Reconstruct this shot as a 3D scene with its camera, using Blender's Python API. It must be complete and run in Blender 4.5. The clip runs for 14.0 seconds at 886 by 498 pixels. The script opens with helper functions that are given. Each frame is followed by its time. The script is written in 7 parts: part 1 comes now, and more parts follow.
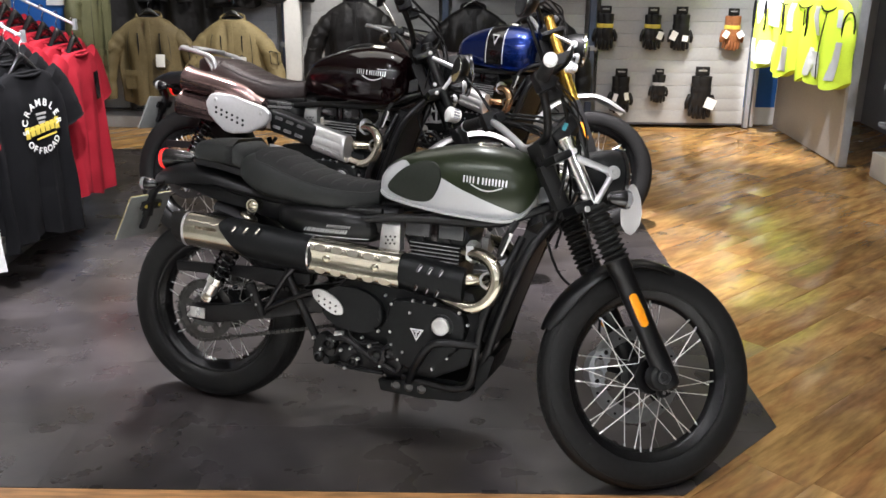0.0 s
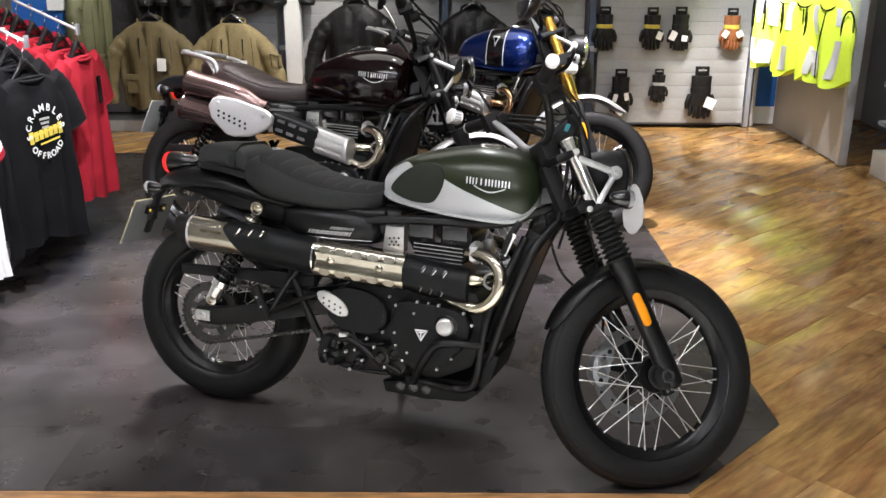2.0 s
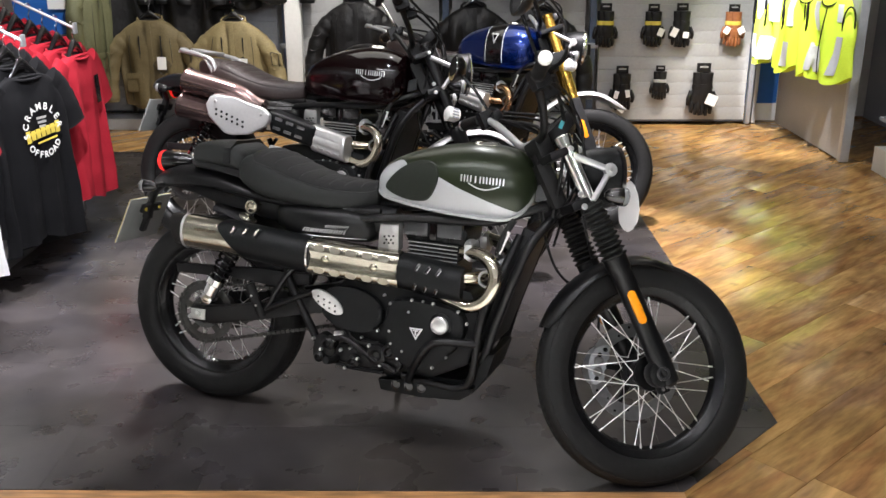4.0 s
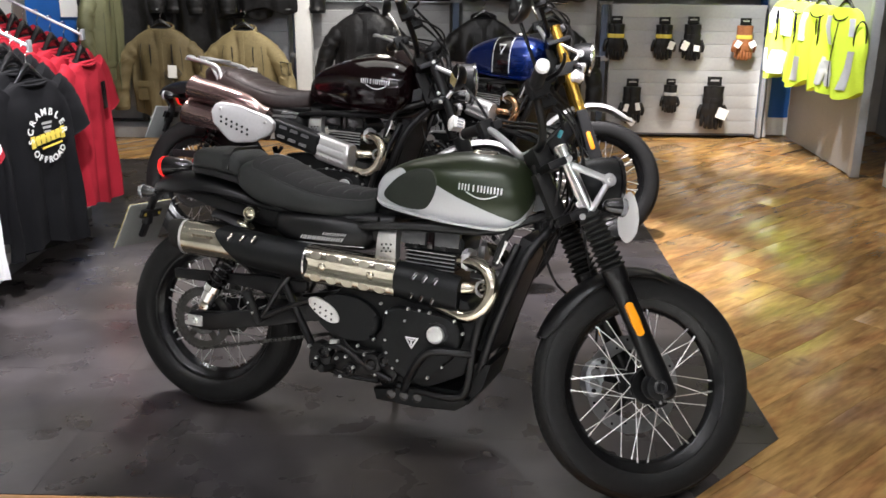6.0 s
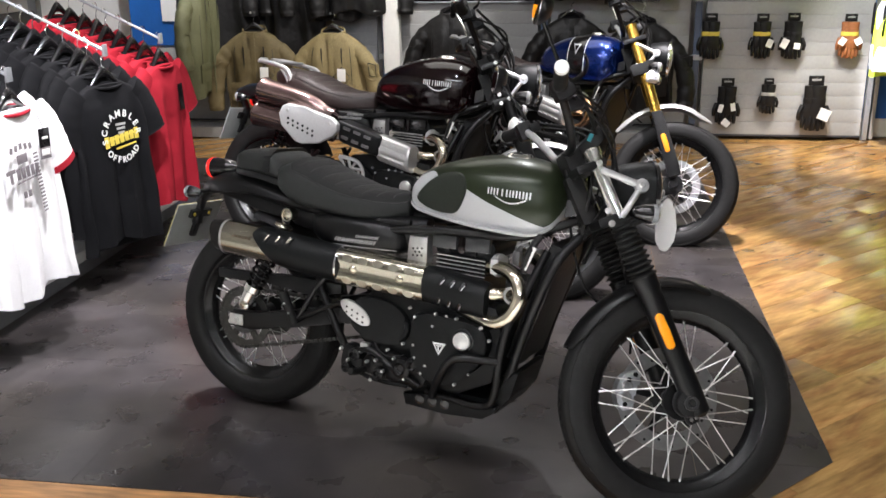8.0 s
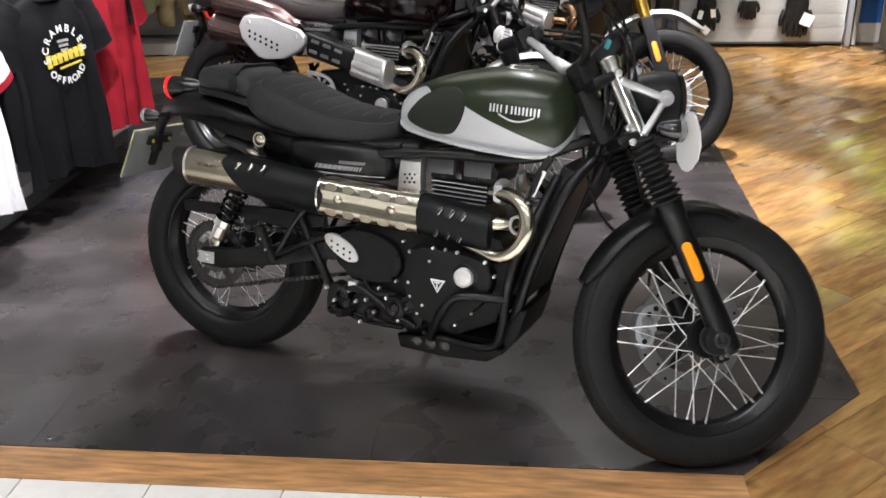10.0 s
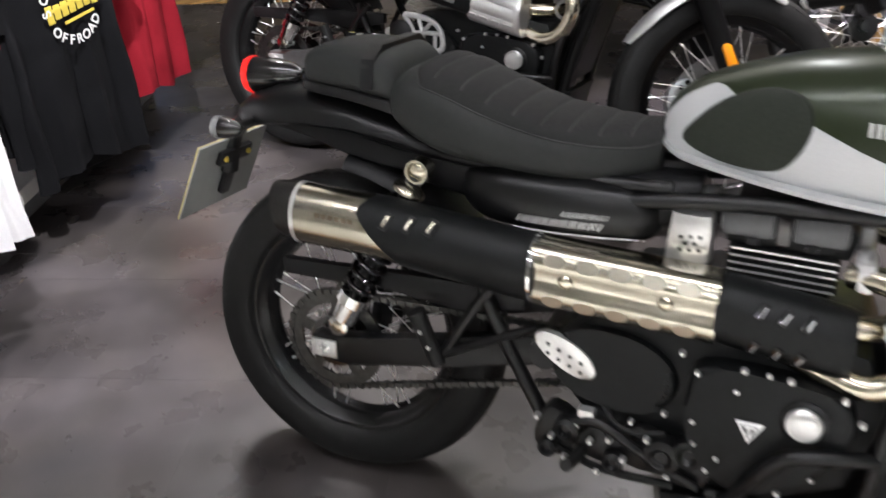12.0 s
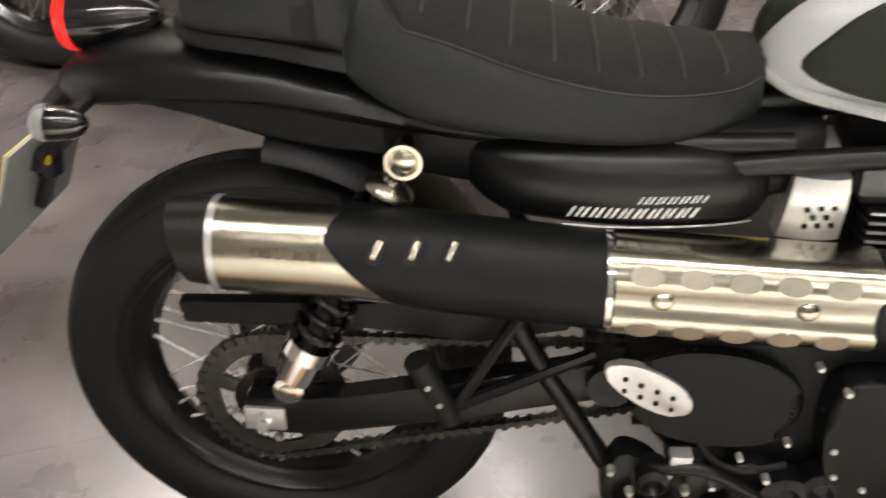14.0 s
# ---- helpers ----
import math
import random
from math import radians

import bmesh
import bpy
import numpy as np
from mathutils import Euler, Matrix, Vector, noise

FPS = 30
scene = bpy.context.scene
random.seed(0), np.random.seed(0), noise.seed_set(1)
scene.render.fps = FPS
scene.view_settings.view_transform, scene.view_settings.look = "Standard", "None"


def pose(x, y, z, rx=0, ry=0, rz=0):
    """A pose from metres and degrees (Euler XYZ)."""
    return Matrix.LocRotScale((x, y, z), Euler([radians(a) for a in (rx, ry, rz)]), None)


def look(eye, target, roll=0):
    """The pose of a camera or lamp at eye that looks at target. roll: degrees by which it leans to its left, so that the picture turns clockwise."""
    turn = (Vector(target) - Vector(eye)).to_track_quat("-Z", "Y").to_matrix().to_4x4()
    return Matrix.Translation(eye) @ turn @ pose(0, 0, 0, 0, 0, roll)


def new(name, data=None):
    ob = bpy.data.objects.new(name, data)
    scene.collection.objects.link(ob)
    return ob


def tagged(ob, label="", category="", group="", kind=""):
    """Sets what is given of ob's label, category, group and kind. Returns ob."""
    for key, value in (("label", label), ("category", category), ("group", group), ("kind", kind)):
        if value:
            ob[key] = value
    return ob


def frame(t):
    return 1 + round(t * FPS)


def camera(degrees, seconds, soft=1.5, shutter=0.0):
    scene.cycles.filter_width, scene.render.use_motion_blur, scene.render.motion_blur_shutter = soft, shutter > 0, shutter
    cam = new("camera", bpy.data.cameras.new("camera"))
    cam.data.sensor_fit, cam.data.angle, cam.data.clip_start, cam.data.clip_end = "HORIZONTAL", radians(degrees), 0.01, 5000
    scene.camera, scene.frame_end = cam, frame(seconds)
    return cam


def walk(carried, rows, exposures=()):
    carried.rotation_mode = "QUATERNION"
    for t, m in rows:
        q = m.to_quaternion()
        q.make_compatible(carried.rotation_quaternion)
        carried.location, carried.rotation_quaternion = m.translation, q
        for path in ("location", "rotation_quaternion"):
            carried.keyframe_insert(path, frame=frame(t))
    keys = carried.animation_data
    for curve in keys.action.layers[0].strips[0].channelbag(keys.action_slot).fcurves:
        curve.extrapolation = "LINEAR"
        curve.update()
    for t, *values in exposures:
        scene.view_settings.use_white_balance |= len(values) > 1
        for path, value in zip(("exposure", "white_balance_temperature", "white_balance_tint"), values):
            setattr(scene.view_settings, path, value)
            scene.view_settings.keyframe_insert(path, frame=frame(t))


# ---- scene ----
cam = camera(50.87, 14.0, shutter=0.5)
PATH = [
    (0, (0.7796, -2.8241, 1.4908), (0.7781, -0.9325, 0.8411), 0.68),
    (0.5, (0.7754, -2.8304, 1.4934), (0.7628, -0.9321, 0.8637), 0.71),
    (1, (0.7697, -2.8376, 1.4951), (0.7678, -0.9392, 0.8657), 0.67),
    (1.5, (0.768, -2.8396, 1.4942), (0.7647, -0.9448, 0.8542), 0.32),
    (2, (0.7708, -2.8398, 1.4945), (0.768, -0.9472, 0.848), 0.21),
    (2.5, (0.7733, -2.8405, 1.4959), (0.7729, -0.9479, 0.8495), 0.25),
    (3, (0.7748, -2.8404, 1.4964), (0.782, -0.9479, 0.8496), 0.47),
    (5.3, (0.831, -2.8141, 1.4849), (0.7877, -0.925, 0.8296), -0.80),
    (5.5, (0.8207, -2.8224, 1.488), (0.7892, -0.9249, 0.8567), -0.53),
    (6, (0.8462, -2.8138, 1.4766), (0.8045, -0.9148, 0.8505), 0.41),
    (6.5, (0.8472, -2.7456, 1.4629), (0.6958, -0.8617, 0.8088), -0.79),
    (7, (0.8475, -2.688, 1.4615), (0.7252, -0.7739, 0.8945), 0.14),
    (7.5, (0.9462, -2.7083, 1.4814), (0.7057, -0.8152, 0.8829), -1.63),
    (8, (1.086, -2.7489, 1.4758), (0.7982, -0.8712, 0.8503), -0.89),
    (8.5, (1.1357, -2.7772, 1.4747), (0.8159, -0.9164, 0.8152), -1.77),
    (8.7, (1.1462, -2.7829, 1.4742), (0.8302, -0.919, 0.8216), -1.48),
    (10.8, (0.7503, -2.0886, 1.3816), (0.6003, -0.2887, 0.5226), -1.68),
    (11, (0.7048, -1.9741, 1.3858), (0.503, -0.1747, 0.5365), -1.46),
    (11.5, (0.5427, -1.7108, 1.3637), (0.3563, 0.06, 0.4529), -2.87),
    (12, (0.393, -1.4675, 1.3299), (0.1891, 0.2582, 0.3397), -3.23),
    (12.5, (0.3121, -1.224, 1.3138), (-0.1573, 0.4797, 0.3772), -5.42),
    (12.7, (0.2864, -1.1460, 1.2943), (-0.0877, 0.5658, 0.3301), -4.19),
    (13, (0.1963, -1.0368, 1.277), (0.0702, 0.6233, 0.1689), -4.65),
    (13.5, (0.0683, -0.9051, 1.2422), (0.2311, 0.6239, -0.0367), -4.34),
    (13.7, (0.0510, -0.8860, 1.2418), (0.2685, 0.6181, -0.0584), -3.19),
    (14, (0.0608, -0.8937, 1.2382), (0.3843, 0.6132, -0.0365), -1.42),
]
walk(cam, [(t, look(eye, target, roll)) for t, eye, target, roll in PATH],
     exposures=[(0, 0.06, 6400, 10), (12.0, 0.06, 6400, 10), (13.0, 0.2, 7100, 10), (14, 0.2, 7100, 10)])

# ---- light ----
world = bpy.data.worlds.new("shop_air")
world.use_nodes = True
world.node_tree.nodes["Background"].inputs[0].default_value = (0.9, 0.92, 1.0, 1)
world.node_tree.nodes["Background"].inputs[1].default_value = 0.05
scene.world = world
scene.view_settings.exposure = 0.0


def spot(eye, target, watts, angle, color=(1.0, 0.93, 0.82), size=0.05, blend=0.5):
    d = bpy.data.lights.new("ceiling_spot", "SPOT")
    d.energy, d.color, d.shadow_soft_size = watts, color, size
    d.spot_size, d.spot_blend = radians(angle), blend
    ob = new("ceiling_spot", d)
    ob.matrix_world = look(eye, target)
    return ob


def panel(eye, target, watts, sx, sy, color=(1.0, 0.95, 0.88)):
    d = bpy.data.lights.new("ceiling_panel", "AREA")
    d.energy, d.color, d.shape, d.size, d.size_y = watts, color, "RECTANGLE", sx, sy
    ob = new("ceiling_panel", d)
    ob.matrix_world = look(eye, target)
    return ob


WARM, COOL = (1.0, 0.90, 0.78), (0.975, 0.965, 1.0)
spot((-0.55, 1.6, 2.9), (-0.66, 0.68, 0.0), 620, 42, (1.0, 0.95, 0.95), 0.2)
spot((1.42, 1.85, 2.9), (1.33, 1.50, 0.0), 820, 42, (1.0, 0.93, 0.97))
spot((0.80, 1.45, 2.9), (0.36, 0.16, 0.0), 150, 24, (1.0, 0.95, 0.97))
spot((0.9, 2.1, 2.9), (0.9, 1.5, 0.4), 60, 95, COOL)
spot((-0.15, -0.3, 2.9), (-1.02, 0.72, 0.70), 600, 50, COOL)
spot((2.0, 2.9, 2.9), (2.3, 4.65, 0.55), 45, 70, COOL)
spot((-1.3, 3.1, 2.9), (-2.25, 4.70, 1.15), 300, 44, COOL)
spot((2.75, 3.3, 2.9), (2.95, 4.20, 0.0), 480, 34, WARM)
spot((0.35, 3.2, 2.9), (-1.0, 4.40, 0.6), 340, 62, (1.0, 0.95, 0.90))
spot((2.3, 2.9, 2.9), (3.25, 3.95, 0.85), 400, 42, COOL)
spot((2.35, 3.0, 2.9), (3.20, 4.14, 0.98), 1300, 15, COOL)
spot((4.4, 1.2, 2.9), (3.95, 2.9, 0.4), 230, 60, COOL)
spot((2.7, 1.2, 2.9), (2.6, 1.3, 0.0), 75, 95, WARM)
spot((-0.7, -5.4, 2.9), (0.2, 0.15, 0.95), 130, 32, COOL)
spot((1.9, -5.4, 2.9), (1.0, 0.05, 0.95), 130, 32, COOL)
spot((0.6, 0.3, 2.9), (0.6, 2.3, 0.70), 70, 75, COOL)
front = panel((0.6, -3.0, 2.95), (0.6, -3.0, 0.0), 225, 4.4, 1.2, COOL)
front.data.spread = radians(75)
panel((0.3, -0.9, 2.96), (0.3, -0.9, 0.0), 46, 3.2, 0.14, COOL)
panel((0.3, -2.3, 2.96), (0.3, -2.3, 0.0), 24, 3.2, 0.14, COOL)
panel((0.5, 2.4, 2.95), (0.5, 2.4, 0.0), 30, 3.0, 1.6)

# ---- materials ----


def mat(name, color, rough=0.5, metal=0.0, grain=0.0, scale=40.0, stain=0.0, stain_scale=3.0, bump=0.0,
        bump_scale=200.0, coat=0.0, stretch=(1, 1, 1), emit=0.0, trans=0.0, hue=0.0, sheen=0.0, rough_var=0.0, crumple=0.0, crumple_scale=9.0, spec=0.5, coords="object", reach=0.2):
    m = bpy.data.materials.new(name)
    m.use_nodes = True
    nt = m.node_tree
    b = nt.nodes["Principled BSDF"]
    b.inputs["Roughness"].default_value = rough
    b.inputs["Metallic"].default_value = metal
    b.inputs["Coat Weight"].default_value = coat
    b.inputs["Coat Roughness"].default_value = 0.06
    b.inputs["Specular IOR Level"].default_value = spec
    b.inputs["Transmission Weight"].default_value = trans
    b.inputs["Sheen Weight"].default_value = sheen
    b.inputs["Base Color"].default_value = (*color, 1)
    if emit:
        b.inputs["Emission Color"].default_value = (*color, 1)
        b.inputs["Emission Strength"].default_value = emit
    tc = nt.nodes.new("ShaderNodeTexCoord")
    mp = nt.nodes.new("ShaderNodeMapping")
    mp.inputs["Scale"].default_value = stretch
    if coords == "world":
        geo = nt.nodes.new("ShaderNodeNewGeometry")
        nt.links.new(geo.outputs["Position"], mp.inputs[0])
    elif coords == "shuffled":
        info = nt.nodes.new("ShaderNodeObjectInfo")
        add = nt.nodes.new("ShaderNodeVectorMath")
        add.operation = "MULTIPLY_ADD"
        add.inputs[1].default_value = (37.0, 19.0, 11.0)
        nt.links.new(info.outputs["Random"], add.inputs[0])
        nt.links.new(tc.outputs["Object"], add.inputs[2])
        nt.links.new(add.outputs[0], mp.inputs[0])
    else:
        nt.links.new(tc.outputs["Object"], mp.inputs[0])
    last = None

    def noisy(sc, detail):
        n = nt.nodes.new("ShaderNodeTexNoise")
        n.inputs["Scale"].default_value, n.inputs["Detail"].default_value = sc, detail
        nt.links.new(mp.outputs[0], n.inputs["Vector"])
        return n.outputs["Fac"]

    def scaled(fac, amount, src):
        mr = nt.nodes.new("ShaderNodeMapRange")
        mr.inputs["From Min"].default_value, mr.inputs["From Max"].default_value = 0.5 - reach, 0.5 + reach
        mr.inputs["To Min"].default_value, mr.inputs["To Max"].default_value = 1 - amount, 1 + amount
        nt.links.new(fac, mr.inputs["Value"])
        mul = nt.nodes.new("ShaderNodeMix")
        mul.data_type, mul.blend_type = "RGBA", "MULTIPLY"
        mul.inputs[0].default_value = 1.0
        if src is None:
            mul.inputs[6].default_value = (*color, 1)
        else:
            nt.links.new(src, mul.inputs[6])
        nt.links.new(mr.outputs[0], mul.inputs[7])
        return mul.outputs[2]

    if stain:
        last = scaled(noisy(stain_scale, 4), stain, last)
    if grain:
        last = scaled(noisy(scale, 6), grain, last)
    if hue:
        info = nt.nodes.new("ShaderNodeObjectInfo")
        last = scaled(info.outputs["Random"], hue, last)
    if last is not None:
        nt.links.new(last, b.inputs["Base Color"])
    if rough_var:
        mr = nt.nodes.new("ShaderNodeMapRange")
        mr.inputs["From Min"].default_value, mr.inputs["From Max"].default_value = 0.3, 0.7
        mr.inputs["To Min"].default_value, mr.inputs["To Max"].default_value = max(0.02, rough - rough_var), rough + rough_var
        nt.links.new(noisy(stain_scale * 2.3 + 1, 5), mr.inputs["Value"])
        nt.links.new(mr.outputs[0], b.inputs["Roughness"])
    if bump:
        bp = nt.nodes.new("ShaderNodeBump")
        bp.inputs["Strength"].default_value = bump
        bp.inputs["Distance"].default_value = 0.002
        nt.links.new(noisy(bump_scale, 3), bp.inputs["Height"])
        nt.links.new(bp.outputs[0], b.inputs["Normal"])
        if crumple:
            bq = nt.nodes.new("ShaderNodeBump")
            bq.inputs["Strength"].default_value = crumple
            bq.inputs["Distance"].default_value = 0.05
            nt.links.new(noisy(crumple_scale, 2), bq.inputs["Height"])
            nt.links.new(bq.outputs[0], bp.inputs["Normal"])
    return m


def wood_mat():
    m = mat("oak_laminate", (0.325, 0.194, 0.074), 0.19, grain=0.22, scale=11, stain=0.34, stain_scale=2.6, hue=0.10,
            stretch=(1.0, 6.0, 1.0), bump=0.03, bump_scale=40, rough_var=0.04, coords="shuffled")
    nt = m.node_tree
    b = nt.nodes["Principled BSDF"]
    link0 = b.inputs["Base Color"].links[0]
    src = link0.from_socket
    add = [n for n in nt.nodes if n.type == "VECT_MATH"][0]
    kn = nt.nodes.new("ShaderNodeTexNoise")
    kn.inputs["Scale"].default_value, kn.inputs["Detail"].default_value = 6.5, 2
    nt.links.new(add.outputs[0], kn.inputs["Vector"])
    mr = nt.nodes.new("ShaderNodeMapRange")
    mr.inputs["From Min"].default_value, mr.inputs["From Max"].default_value = 0.66, 0.74
    mr.inputs["To Min"].default_value, mr.inputs["To Max"].default_value = 1.0, 0.5
    nt.links.new(kn.outputs["Fac"], mr.inputs["Value"])
    mul = nt.nodes.new("ShaderNodeMix")
    mul.data_type, mul.blend_type = "RGBA", "MULTIPLY"
    mul.inputs[0].default_value = 1.0
    nt.links.new(src, mul.inputs[6])
    nt.links.new(mr.outputs[0], mul.inputs[7])
    # redder and yellower figure along the planks
    mp = nt.nodes.new("ShaderNodeMapping")
    mp.inputs["Scale"].default_value = (1.0, 3.6, 1.0)
    nt.links.new(add.outputs[0], mp.inputs[0])
    fig = nt.nodes.new("ShaderNodeTexNoise")
    fig.inputs["Scale"].default_value, fig.inputs["Detail"].default_value, fig.inputs["Distortion"].default_value = 3.1, 4, 0.9
    nt.links.new(mp.outputs[0], fig.inputs["Vector"])
    ramp = nt.nodes.new("ShaderNodeValToRGB")
    ramp.color_ramp.elements[0].position, ramp.color_ramp.elements[0].color = 0.36, (0.82, 0.70, 0.66, 1)
    ramp.color_ramp.elements[1].position, ramp.color_ramp.elements[1].color = 0.60, (1.12, 1.12, 1.05, 1)
    nt.links.new(fig.outputs["Fac"], ramp.inputs[0])
    tint = nt.nodes.new("ShaderNodeMix")
    tint.data_type, tint.blend_type = "RGBA", "MULTIPLY"
    tint.inputs[0].default_value = 1.0
    nt.links.new(mul.outputs[2], tint.inputs[6])
    nt.links.new(ramp.outputs[0], tint.inputs[7])
    nt.links.new(tint.outputs[2], b.inputs["Base Color"])
    return m


def vinyl_mat():
    """Slate-look vinyl: clouded grey, brown in places and violet in others, with worn sheen."""
    m = mat("slate_vinyl", (0.0335, 0.0318, 0.0308), 0.30, spec=0.5, grain=0.22, scale=9, stain=0.74, stain_scale=2.5, hue=0.08, reach=0.235,
            bump=0.10, bump_scale=90, rough_var=0.07, coords="world")
    nt = m.node_tree
    b = nt.nodes["Principled BSDF"]
    src = b.inputs["Base Color"].links[0].from_socket
    mp = [n for n in nt.nodes if n.type == "MAPPING"][0]
    for n in nt.nodes:
        if n.type == "TEX_NOISE" and n.inputs["Scale"].default_value == 2.7:
            n.inputs["Distortion"].default_value = 0.7
            n.inputs["Detail"].default_value = 4
    tone = nt.nodes.new("ShaderNodeTexNoise")
    tone.inputs["Scale"].default_value, tone.inputs["Detail"].default_value, tone.inputs["Distortion"].default_value = 1.7, 4, 0.8
    nt.links.new(mp.outputs[0], tone.inputs["Vector"])
    ramp = nt.nodes.new("ShaderNodeValToRGB")
    ramp.color_ramp.elements[0].position, ramp.color_ramp.elements[0].color = 0.38, (1.10, 1.0, 0.93, 1)
    ramp.color_ramp.elements[1].position, ramp.color_ramp.elements[1].color = 0.62, (1.05, 0.975, 1.05, 1)
    nt.links.new(tone.outputs["Fac"], ramp.inputs[0])
    mul = nt.nodes.new("ShaderNodeMix")
    mul.data_type, mul.blend_type = "RGBA", "MULTIPLY"
    mul.inputs[0].default_value = 1.0
    nt.links.new(src, mul.inputs[6])
    nt.links.new(ramp.outputs[0], mul.inputs[7])
    nt.links.new(mul.outputs[2], b.inputs["Base Color"])
    return m


